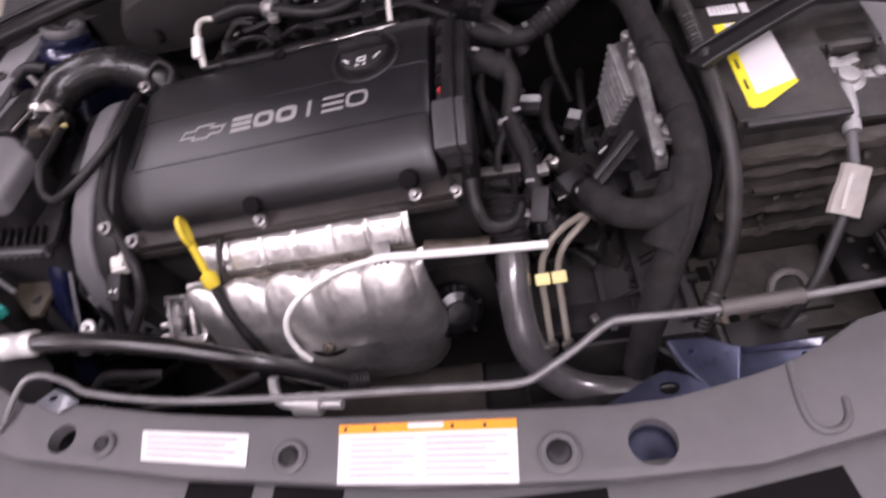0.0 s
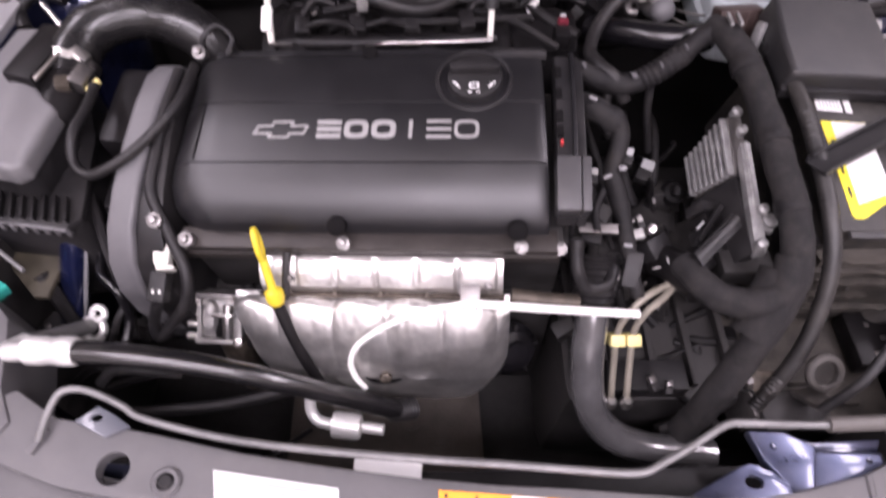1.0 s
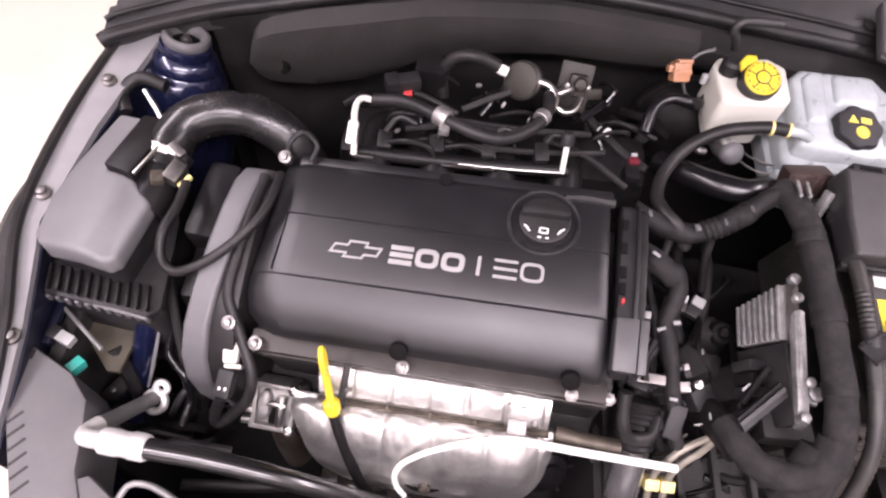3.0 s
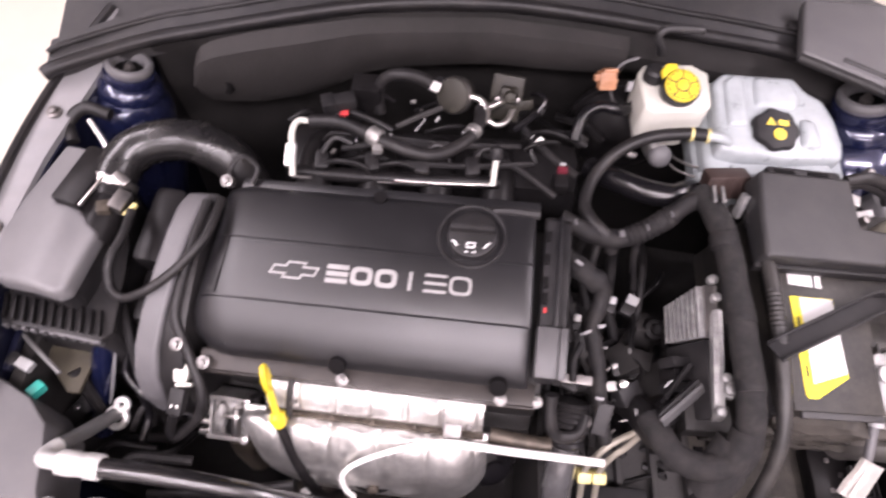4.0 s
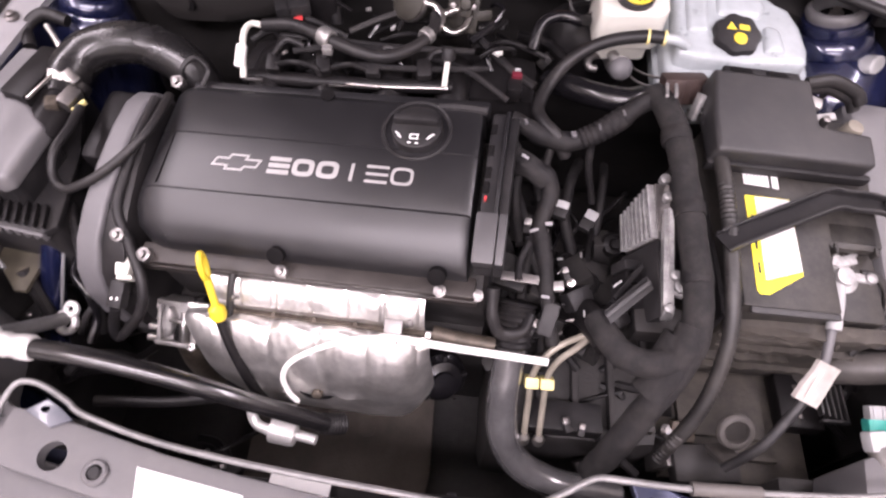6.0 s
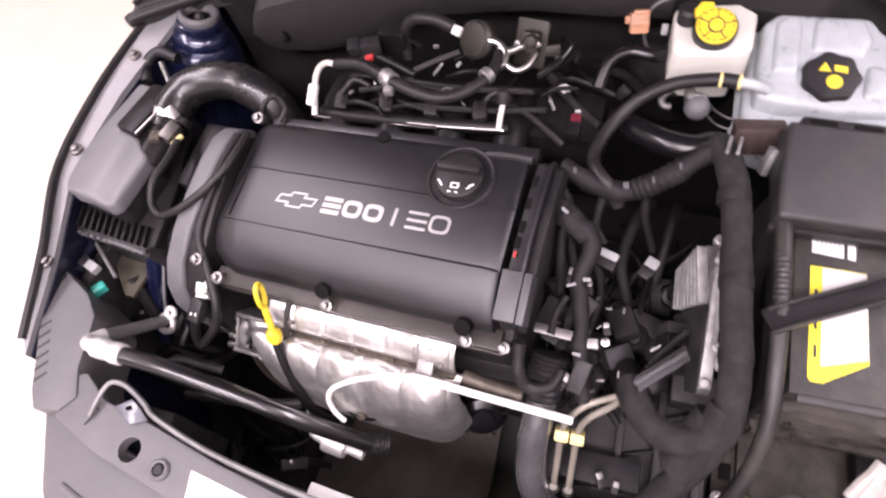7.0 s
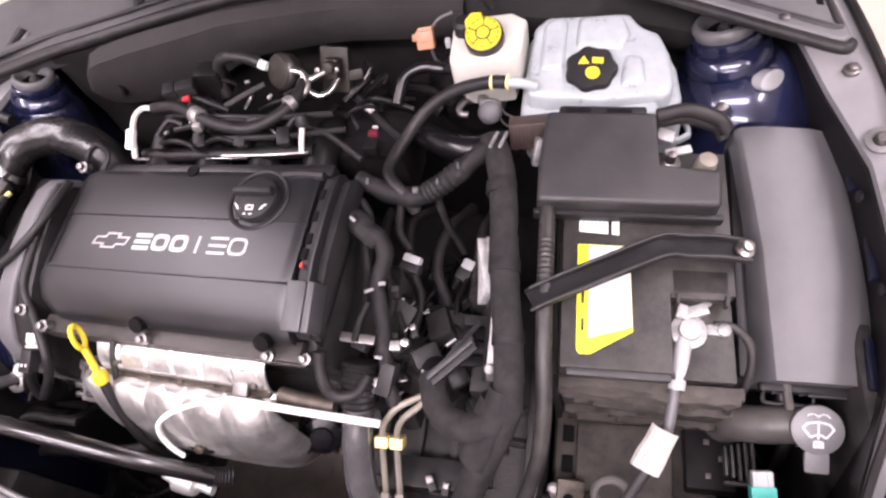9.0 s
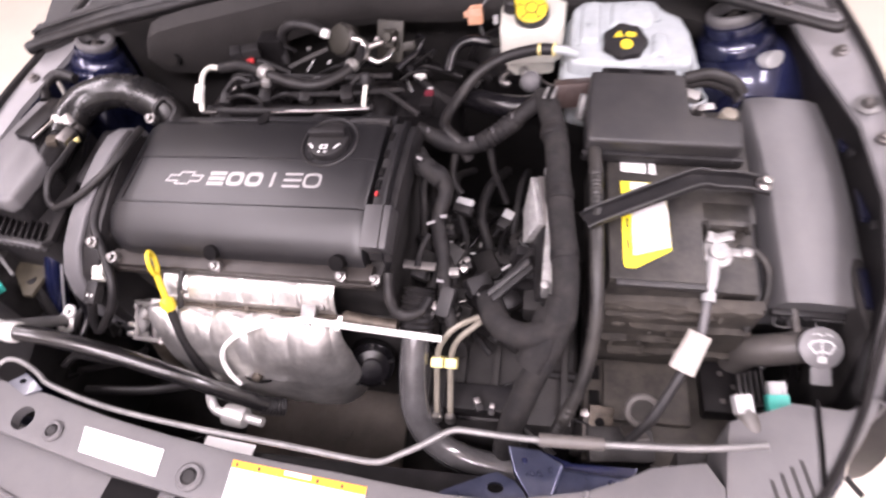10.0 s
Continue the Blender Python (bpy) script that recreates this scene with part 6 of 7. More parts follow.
part("hose", tube(B(), [(0.150, 0.640, 0.895), (0.175, 0.610, 0.915), (0.210, 0.582, 0.930), (0.245, 0.572, 0.935), (0.27, 0.585, 0.93), (0.29, 0.60, 0.91)], 0.017, 14), GLOSSRUBBER, bh, world=True)

# ---------------------------------------------------------------- wiring loom and control unit
wl_ = thing("wiring_loom", at(0.29, 0.35, 0.85), "thick black cloth-taped wiring loom", "wiring loom")
part("trunk", tube(B(), [(0.270, 0.558, 0.962), (0.282, 0.530, 0.970), (0.294, 0.470, 0.965), (0.300, 0.400, 0.952), (0.307, 0.340, 0.935), (0.313, 0.285, 0.912), (0.308, 0.245, 0.880), (0.288, 0.215, 0.845), (0.268, 0.188, 0.80), (0.25, 0.165, 0.74), (0.24, 0.155, 0.68)], 0.0158, 20, lump=0.12, step=0.005, taper=1.08), FABRIC, wl_, world=True)
part("engine_branch", tube(B(), [(0.096, 0.524, 0.932), (0.118, 0.516, 0.930), (0.150, 0.510, 0.918), (0.185, 0.510, 0.922), (0.225, 0.524, 0.942), (0.255, 0.544, 0.958), (0.274, 0.550, 0.966)], 0.0122, 18, lump=0.28, step=0.004), TAPE, wl_, "dark taped branch", world=True)
part("branch_sleeve", tube(B(), [(0.186, 0.510, 0.922), (0.21, 0.517, 0.935), (0.238, 0.532, 0.95)], 0.0138, 16, ribs=0.07, step=0.004), TAPE, wl_, world=True)
part("lower_branch", tube(B(), [(0.308, 0.270, 0.902), (0.296, 0.240, 0.880), (0.268, 0.234, 0.868), (0.240, 0.246, 0.862), (0.224, 0.268, 0.858), (0.216, 0.295, 0.850)], 0.0165, 20, lump=0.12, step=0.005), FABRIC, wl_, world=True)
part("branch_boot", tube(B(), [(0.228, 0.262, 0.852), (0.219, 0.286, 0.842), (0.210, 0.308, 0.828), (0.203, 0.322, 0.815)], 0.020, 18, lump=0.1, step=0.006, flat=0.8), DEEP, wl_, world=True)
part("branch_plug", box(B(), (0.196, 0.330, 0.828), (0.036, 0.026, 0.024), 0.005, rot=(25, 10, 35)), PLASTIC, wl_, world=True)
part("web", tube(B(), [(0.300, 0.262, 0.888), (0.288, 0.235, 0.866), (0.272, 0.21, 0.84)], 0.024, 20, lump=0.12, step=0.005, flat=0.7), FABRIC, wl_, world=True)
for dx in (-0.0055, 0.0055):
    part("top_clip", box(B(), (0.283 + dx, 0.541, 0.9885), (0.0038, 0.030, 0.004), 0.001, rot=(-14, 0, -10)), ECUCAST, wl_, "pale clip", world=True)
for x, y, z, w in ((0.113, 0.513, 0.944, 0.006), (0.175, 0.507, 0.934, 0.010), (0.205, 0.512, 0.946, 0.004), (0.232, 0.524, 0.962, 0.004)):
    part("tie", box(B(), (x, y, z), (w * 0.7, 0.009, 0.003), 0.001, rot=(0, 0, 10)), TIMING, wl_, world=True)
for q in ((0.290, 0.485, 0.967), (0.301, 0.392, 0.950), (0.310, 0.318, 0.926)):
    part("tape_band", lathe(B(), [(0.0172, -0.008), (0.0178, -0.006), (0.0178, 0.006), (0.0172, 0.008)], turned(q, Vector(q) + Vector((-0.05, 1, 0.18))), 20), TAPE, wl_, world=True)
kt = thing("bracket_tab", at(0.325, 0.55, 0.93), "pale bent metal tab between loom and fuse cover", "bracket")
part("tab", box(B(), (0.325, 0.548, 0.958), (0.008, 0.012, 0.034), 0.002, rot=(-25, 18, 12)), ECUCAST, kt, world=True)
part("foot", box(B(), (0.330, 0.556, 0.935), (0.018, 0.014, 0.010), 0.002), DULLSTEEL, kt, world=True)
cv = thing("corrugated_conduit", at(0.345, 0.3, 0.85), "black corrugated cable conduit beside the battery", "conduit")
part("end_collar", ring_band(B(), (0.340, 0.520, 0.955), (0.340, 0.536, 0.955), 0.012), PLASTIC, cv, world=True)
part("conduit", tube(B(), [(0.340, 0.530, 0.955), (0.344, 0.45, 0.958), (0.346, 0.38, 0.948), (0.348, 0.31, 0.927), (0.350, 0.262, 0.895), (0.345, 0.222, 0.845), (0.332, 0.192, 0.800), (0.31, 0.165, 0.74)], 0.0088, 14, ribs=0.06, step=0.0028), CONDUIT, cv, world=True)
ecu = thing("engine_control_unit", at(0.27, 0.40, 0.85), "finned aluminium engine control unit", "control unit")
def slab(cs, thick):
    """A plate over four corners with its thickness as a vector."""
    tmp = bmesh.new()
    lo = [tmp.verts.new(Vector(c)) for c in cs]
    hi = [tmp.verts.new(Vector(c) + Vector(thick)) for c in cs]
    tmp.faces.new(lo)
    tmp.faces.new(hi[::-1])
    for i in range(4):
        tmp.faces.new((lo[i], hi[i], hi[(i + 1) % 4], lo[(i + 1) % 4]))
    bmesh.ops.recalc_face_normals(tmp, faces=tmp.faces)
    bevelled(tmp, 0.0008)
    return merge(B(), tmp)


face = [(0.272, 0.443, 0.930), (0.260, 0.452, 0.842), (0.262, 0.404, 0.826), (0.284, 0.388, 0.892)]
part("case", slab(face, (0.020, 0.004, -0.006)), DULLSTEEL, ecu, world=True)
for k in range(8):
    u0 = 0.02 + 0.125 * k
    part("fin", slab([on_quad(face, u, v) for u, v in ((u0, 0.02), (u0 + 0.055, 0.02), (u0 + 0.055, 0.98), (u0, 0.98))], (-0.010, -0.002, 0.004)), ECUCAST, ecu, world=True)
rail = [Vector((0.286, 0.452, 0.928)), Vector((0.292, 0.417, 0.916)), Vector((0.291, 0.36, 0.902)), Vector((0.289, 0.292, 0.884))]
part("edge_rail", slab([rail[1] + Vector((-0.006, 0, 0)), rail[1] + Vector((0.006, 0, 0)), rail[3] + Vector((0.007, 0, 0)), rail[3] + Vector((-0.006, 0, 0))], (0, -0.003, -0.014)), ECUCAST, ecu, world=True)
part("rail_rib", tube(B(), [rail[1] + Vector((0, 0, 0.001)), rail[2], rail[3] + Vector((0, 0.03, 0.004))], 0.0022, 6), ECUCAST, ecu, world=True)
part("side_case", slab([(0.281, 0.386, 0.892), (0.283, 0.292, 0.876), (0.262, 0.30, 0.815), (0.258, 0.40, 0.822)], (0.016, 0.002, -0.004)), PLASTIC, ecu, world=True)
for q, r in ((rail[0], 0.0065), (rail[0].lerp(rail[1], 0.6), 0.006), (rail[2] + Vector((0.006, -0.025, -0.004)), 0.006), (Vector((0.305, 0.325, 0.890)), 0.0085), (Vector((0.288, 0.296, 0.889)), 0.006)):
    part("screw", lathe(B(), [(r, -0.006), (r, 0.004), (r * 0.6, 0.006), (r * 0.2, 0.006)], pose(*q, 10, 0, 0), 12), ECUCAST, ecu, world=True)
part("bracket_tab", box(B(), (0.300, 0.325, 0.884), (0.022, 0.018, 0.008), 0.002, rot=(9, 0, -20)), ECUCAST, ecu, world=True)
for k in range(4):
    part("plug_block", box(B(), (0.256, 0.368 - 0.016 * k, 0.850 - 0.003 * k), (0.030 - 0.003 * (k % 2), 0.014, 0.030), 0.003, rot=(10, 20, 8)), DEEP if k % 2 else PLASTIC, ecu, world=True)
part("plug_bail", box(B(), (0.250, 0.338, 0.868), (0.007, 0.058, 0.005), 0.0015, rot=(8, 25, -34)), PLASTIC, ecu, world=True)
part("plug_bail", box(B(), (0.243, 0.330, 0.862), (0.004, 0.046, 0.004), 0.001, rot=(8, 25, -34)), PLASTIC, ecu, world=True)
part("plug_block", box(B(), (0.240, 0.306, 0.836), (0.028, 0.032, 0.028), 0.008, rot=(20, 0, 35)), DEEP, ecu, world=True)
part("plug_lever", box(B(), (0.236, 0.332, 0.872), (0.014, 0.0026, 0.003), 0.0008, rot=(0, 0, 42)), CAPGREY, ecu, world=True)
part("mount_frame", box(B(), (0.29, 0.30, 0.835), (0.06, 0.035, 0.03), 0.004), DARK, ecu, world=True)

# ---------------------------------------------------------------- battery side
BM = pose(0.364, 0.298, 0.914, 8, 5, 2)
bat = thing("battery", BM, "black car battery with a yellow and white label", "battery")
part("case", box(B(), (0.091, 0.130, -0.105), (0.182, 0.265, 0.17), 0.005), BATT, bat)
top = [(0.0, -0.002), (0.115, -0.002), (0.115, 0.085), (0.182, 0.085), (0.182, 0.262), (0.0, 0.262)]
part("lid", prism(B(), top, -0.03, 0.0, 0.003), BATT, bat)
part("terminal_step", box(B(), (0.149, 0.040, -0.034), (0.066, 0.085, 0.03), 0.003), BATT, bat)
part("terminal_block", box(B(), (0.146, 0.098, -0.006), (0.062, 0.035, 0.012), 0.003), BATT, bat)
for x in (0.122, 0.172):
    part("lug", box(B(), (x, 0.080, -0.004), (0.004, 0.012, 0.012), 0.001), BATT, bat)
part("front_lip", box(B(), (0.06, -0.006, -0.002), (0.105, 0.008, 0.006), 0.002), GREYPLASTIC, bat)
part("label", prism(B(), [(0.017, 0.138), (0.073, 0.138), (0.075, 0.040), (0.031, 0.013), (0.020, 0.013), (0.017, 0.017)], 0.0, 0.0007, 0), YPAPER, bat, "yellow label")
part("label_white", prism(B(), [(0.029, 0.137), (0.0725, 0.137), (0.0745, 0.045), (0.050, 0.037), (0.029, 0.030)], 0.0007, 0.0012, 0), PAPER, bat, "white label field")
part("small_label", prism(B(), [(0.018, 0.154), (0.050, 0.152), (0.050, 0.172), (0.018, 0.174)], 0.0, 0.0007, 0), PAPER, bat, "small white label")
for k in range(6):
    part("bar", box(B(), (0.023 + 0.0045 * k, 0.163, 0.0009), (0.0016, 0.012, 0.0004), 0), INK, bat)
for k in range(3):
    part("print_mark", box(B(), (0.023, 0.045 + 0.03 * k, 0.0011), (0.003, 0.014, 0.0004), 0), BLACKINK, bat)
part("small_mark", prism(B(), [(0.054, 0.152), (0.062, 0.151), (0.062, 0.170), (0.054, 0.171)], 0.0, 0.0007, 0), PAPER, bat)
# terminal clamp and cable
tc = thing("battery_clamp", at(0.496, 0.365, 0.87), "silver battery terminal clamp with a white sleeve", "clamp")
tm = pose(0.496, 0.355, 0.889, 8, 5, 0)
bm = B()
lathe(bm, [(0.018, -0.012), (0.019, -0.006), (0.019, 0.004), (0.012, 0.006), (0.011, 0.012), (0.003, 0.013)], tm, 18)
box(bm, (0.006, 0.022, 0.0), (0.030, 0.014, 0.014), 0.003, tm, rot=(0, 0, 20))
box(bm, (0.028, 0.004, -0.002), (0.020, 0.012, 0.012), 0.003, tm)
box(bm, (-0.008, 0.020, 0.004), (0.010, 0.016, 0.012), 0.002, tm, rot=(0, 0, -15))
box(bm, (0.016, 0.030, 0.002), (0.016, 0.007, 0.008), 0.002, tm, rot=(0, 0, 35))
lathe(bm, [(0.007, -0.004), (0.007, 0.007), (0.004, 0.009)], tm @ at(0.036, 0.004, 0), 10)
part("clamp", bm, ECUCAST, tc, world=True)
part("sleeve", tube(B(), [(0.492, 0.350, 0.889), (0.488, 0.325, 0.884), (0.484, 0.296, 0.872)], 0.0088, 12), CAPGREY, tc, "white cable sleeve", world=True)
part("cable", tube(B(), [(0.484, 0.302, 0.873), (0.480, 0.275, 0.858), (0.474, 0.250, 0.845), (0.462, 0.228, 0.83)], 0.0058, 10), TIMING, tc, "grey sleeved cable", world=True)
part("lower_cable", tube(B(), [(0.466, 0.235, 0.836), (0.445, 0.205, 0.805), (0.425, 0.180, 0.77), (0.40, 0.165, 0.72)], 0.0062, 10), GREYPLASTIC, tc, world=True)
part("side_cable", tube(B(), [(0.522, 0.366, 0.888), (0.545, 0.364, 0.884), (0.562, 0.350, 0.868), (0.562, 0.325, 0.84), (0.545, 0.30, 0.80)], 0.0050, 10), CONDUIT, tc, "dark earth cable", world=True)
m = pose(0.464, 0.235, 0.852, 35, 8, -22) @ Matrix.Diagonal((1.12, 1.12, 1, 1))
tmp = bmesh.new()
sec = [(-0.0150, -0.0040), (-0.0125, 0.0002), (-0.008, 0.0016), (0.0, 0.0022), (0.008, 0.0012), (0.0130, -0.0022)]
rows = [[tmp.verts.new((x * (1.0 - 0.10 * (y > 0)), y, z + 0.002 * math.sin(y * 70))) for x, z in sec] for y in (-0.023, -0.008, 0.008, 0.023)]
for a, b in zip(rows, rows[1:]):
    for i in range(len(sec) - 1):
        tmp.faces.new((a[i], a[i + 1], b[i + 1], b[i]))
bmesh.ops.solidify(tmp, geom=list(tmp.faces), thickness=0.0007)
part("tag", merge(B(), tmp, m), TAGWHITE, tc, "white paper cable tag", world=True)
part("tag_fold", box(B(), (-0.0045, -0.002, 0.0030), (0.0042, 0.032, 0.0008), 0.0, m), TAGPAPER, tc, "beige inner fold", world=True)
# hold-down strap
hd = thing("battery_strap", at(0.45, 0.40, 0.93), "black steel battery hold-down strap", "bracket")
path = [Vector((0.333, 0.350, 0.950)), Vector((0.350, 0.360, 0.951)), Vector((0.410, 0.391, 0.953)), Vector((0.466, 0.420, 0.952)), Vector((0.490, 0.424, 0.946)), Vector((0.522, 0.428, 0.940)), Vector((0.553, 0.430, 0.930))]


def ribbon(bm, pts, wide, thick, across=Vector((0.25, -0.95, 0.1)), lips=True):
    tmp = bmesh.new()
    sec = [(-1, 0), (-1, 1), (-0.82, 1), (-0.82, 0.25), (0.82, 0.25), (0.82, 1), (1, 1), (1, 0)] if lips else [(-1, 0), (-1, 1), (1, 1), (1, 0)]
    rows = []
    for i, q in enumerate(pts):
        way = (pts[min(i + 1, len(pts) - 1)] - pts[max(i - 1, 0)]).normalized()
        a = (across - way * across.dot(way)).normalized()
        up = way.cross(a)
        if up.z < 0:
            up = -up
        rows.append([tmp.verts.new(q + a * (wide * u) + up * (thick * v)) for u, v in sec])
    n = len(sec)
    for a, b in zip(rows, rows[1:]):
        for i in range(n):
            tmp.faces.new((a[i], a[(i + 1) % n], b[(i + 1) % n], b[i]))
    tmp.faces.new(rows[0])
    tmp.faces.new(rows[-1][::-1])
    bmesh.ops.recalc_face_normals(tmp, faces=tmp.faces)
    return merge(bm, tmp)


part("strap", ribbon(B(), path, 0.0135, 0.007, across=Vector((0.15, -0.98, 0.1))), PLASTIC, hd, world=True)
for sd in (-1, 1):
    part("strap_lip", tube(B(), [p + Vector((-0.15, 0.98, 0.0)).normalized() * 0.0128 * sd + Vector((0, 0, 0.008)) for p in path], 0.0018, 6, 4), GREYPLASTIC, hd, "lighter edge", world=True)
part("bolt", lathe(B(), [(0.010, 0), (0.010, 0.004), (0.006, 0.006), (0.006, 0.013), (0.002, 0.014)], pose(0.548, 0.430, 0.936, 0, 15, 0), 12), STEEL, hd, "bright hold-down bolt", world=True)
# fuse cover on the battery
fc = thing("battery_fuse_cover", BM, "grey-black plastic fuse cover on the battery", "cover")
shape = [(-0.031, 0.172), (0.163, 0.172), (0.166, 0.216), (0.102, 0.222), (0.100, 0.290), (-0.024, 0.290), (-0.031, 0.22)]
part("cover", prism(B(), shape, 0.003, 0.040, 0.006, seg=3), GREYPLASTIC, fc)
part("front_rim", box(B(), (0.068, 0.170, 0.010), (0.205, 0.008, 0.016), 0.003), PLASTIC, fc)
part("rear_tab", box(B(), (0.04, 0.292, 0.030), (0.10, 0.016, 0.014), 0.004), PLASTIC, fc)
for x in (0.012, 0.058):
    part("tab_slot", box(B(), (x, 0.292, 0.0375), (0.028, 0.006, 0.002), 0.0005), SHADEBLACK, fc)
part("fuse_post", lathe(B(), [(0.013, 0.0), (0.014, 0.006), (0.012, 0.013), (0.006, 0.017), (0.005, 0.030), (0.001, 0.031)], at(0.116, 0.238, 0.004), 16), DULLSTEEL, fc, "silver fuse post")
part("fuse_link", box(B(), (0.126, 0.252, 0.018), (0.030, 0.010, 0.004), 0.0015, rot=(8, 0, 15)), ECUCAST, fc, "silver fuse link")
part("fuse_link", box(B(), (0.112, 0.270, 0.020), (0.020, 0.016, 0.010), 0.002, rot=(0, 0, -20)), CAST, fc)
part("fuse_column", lathe(B(), [(0.012, -0.004), (0.0125, 0.010), (0.0115, 0.030), (0.010, 0.036), (0.004, 0.037)], pose(0.152, 0.230, -0.004, -6, 4, 0), 16), TAN, fc, "cream plastic post")
for dz in (0.0, 0.013):
    part("fuse_socket", tube(B(), [(0.102, 0.292, 0.016 + dz), (0.135, 0.298, 0.020 + dz), (0.170, 0.292, 0.012 + dz), (0.182, 0.282, 0.002 + dz)], 0.0085, 12, flat=0.85), RUBBER, fc)
# battery tray
tr = thing("battery_tray", at(0.45, 0.3, 0.70), "dusty brown-black battery tray", "tray")
part("shelf", box(B(), (0.455, 0.255, 0.615), (0.21, 0.17, 0.02), 0.004), BROWN, tr, world=True)
part("shelf_pad", box(B(), (0.442, 0.278, 0.630), (0.125, 0.096, 0.012), 0.004), BROWN, tr, world=True)
part("shelf_lip", box(B(), (0.44, 0.205, 0.628), (0.15, 0.010, 0.016), 0.003), BROWN, tr, world=True)
part("front_wall", slab([(0.362, 0.292, 0.865), (0.552, 0.292, 0.865), (0.556, 0.330, 0.63), (0.366, 0.330, 0.63)], (0.0, 0.012, 0.002)), BROWN, tr, world=True)
rnt = random.Random(5)
for y, z, x0, x1, d in ((0.290, 0.862, 0.362, 0.548, 0.008), (0.2955, 0.835, 0.366, 0.50, 0.004), (0.300, 0.795, 0.40, 0.552, 0.005), (0.306, 0.752, 0.366, 0.49, 0.004), (0.314, 0.700, 0.38, 0.55, 0.006)):
    bm = box(B(), ((x0 + x1) / 2, y, z), (x1 - x0, 0.010, d), 0.0)
    bmesh.ops.subdivide_edges(bm, edges=[e for e in bm.edges if abs(e.verts[0].co.x - e.verts[1].co.x) > 0.05], cuts=14)
    for v in bm.verts:
        v.co += Vector((0, rnt.uniform(-0.002, 0.002), rnt.uniform(-0.0025, 0.0025)))
    part("ledge", bm, BROWN, tr, world=True)
for k in range(9):
    c = Vector((rnt.uniform(0.37, 0.54), 0, rnt.uniform(0.66, 0.85)))
    c.y = 0.292 + 0.038 * (0.865 - c.z) / 0.235 - 0.002
    part("dirt_clump", lathe(B(), [(0.001, -0.003), (0.006, -0.001), (0.004, 0.002), (0.001, 0.003)], pose(*c, 60, rnt.uniform(-20, 20), rnt.uniform(0, 90)) @ Matrix.Diagonal((rnt.uniform(0.8, 2.2), rnt.uniform(0.6, 1.2), 1, 1)), 9), BROWN, tr, world=True)
part("connector_block", box(B(), (0.548, 0.285, 0.645), (0.060, 0.080, 0.03), 0.004), DEEP, tr, world=True)
for x, y in ((0.545, 0.305), (0.545, 0.262), (0.562, 0.285)):
    part("connector_pin", box(B(), (x, y, 0.661), (0.007, 0.007, 0.003), 0.001), DULLSTEEL, tr, world=True)
part("side_wall", box(B(), (0.357, 0.385, 0.80), (0.008, 0.17, 0.16), 0.003), PLASTIC, tr, world=True)
for k in range(3):
    part("slot", box(B(), (0.367, 0.309 - 0.042 * k, 0.6255), (0.016, 0.024, 0.004), 0.002), SHADEBLACK, tr, "dark slot", world=True)
part("lower_body", box(B(), (0.455, 0.37, 0.50), (0.22, 0.34, 0.22), 0.01), DARK, tr, world=True)
for k in range(5):
    part("rib", box(B(), (0.578 + 0.008 * (k - 2), 0.276, 0.684), (0.0035, 0.055 - 0.005 * (4 - k), 0.012), 0.001), GREYPLASTIC, tr, world=True)
part("rib_end", box(B(), (0.578, 0.250, 0.684), (0.038, 0.004, 0.010), 0.001), GREYPLASTIC, tr, world=True)
hk = thing("lifting_eye", at(0.417, 0.20, 0.72), "dark steel lifting eye at the tray", "bracket")
m = pose(0.424, 0.214, 0.716, 40, 0, 0)
part("eye", lathe(B(), [(0.0155, -0.003), (0.0155, 0.004), (0.017, 0.0055), (0.022, 0.005), (0.0245, 0.002), (0.0245, -0.003), (0.0155, -0.003)], m, 28), NECK, hk, "pale worn eye", world=True)
part("arm", box(B(), (0.416, 0.190, 0.690), (0.030, 0.008, 0.052), 0.003, rot=(42, 0, 12)), NECK, hk, world=True)
part("foot", box(B(), (0.40, 0.185, 0.655), (0.09, 0.05, 0.03), 0.006, rot=(10, 0, 5)), DARK, hk, world=True)
fbk = thing("frame_bracket", at(0.39, 0.22, 0.62), "rusty dark steel bracket in front of the battery tray", "bracket")
part("plate", box(B(), (0.373, 0.215, 0.655), (0.036, 0.05, 0.012), 0.003, rot=(25, 10, 0)), WEATHERED, fbk, world=True)
part("hole", lathe(B(), [(0.007, 0), (0.007, 0.0008)], pose(0.372, 0.213, 0.6625, 25, 10, 0), 16), SHADEBLACK, fbk, "dark hole", world=True)
part("stay", box(B(), (0.345, 0.20, 0.64), (0.012, 0.05, 0.05), 0.003, rot=(0, 20, 0)), DULLSTEEL, fbk, world=True)
for x, y in ((0.352, 0.225), (0.392, 0.20)):
    part("bolt", lathe(B(), [(0.008, 0), (0.008, 0.003), (0.005, 0.004), (0.005, 0.010), (0.001, 0.010)], pose(x, y, 0.660, 20, 0, 0), 10), BOLT, fbk, world=True)
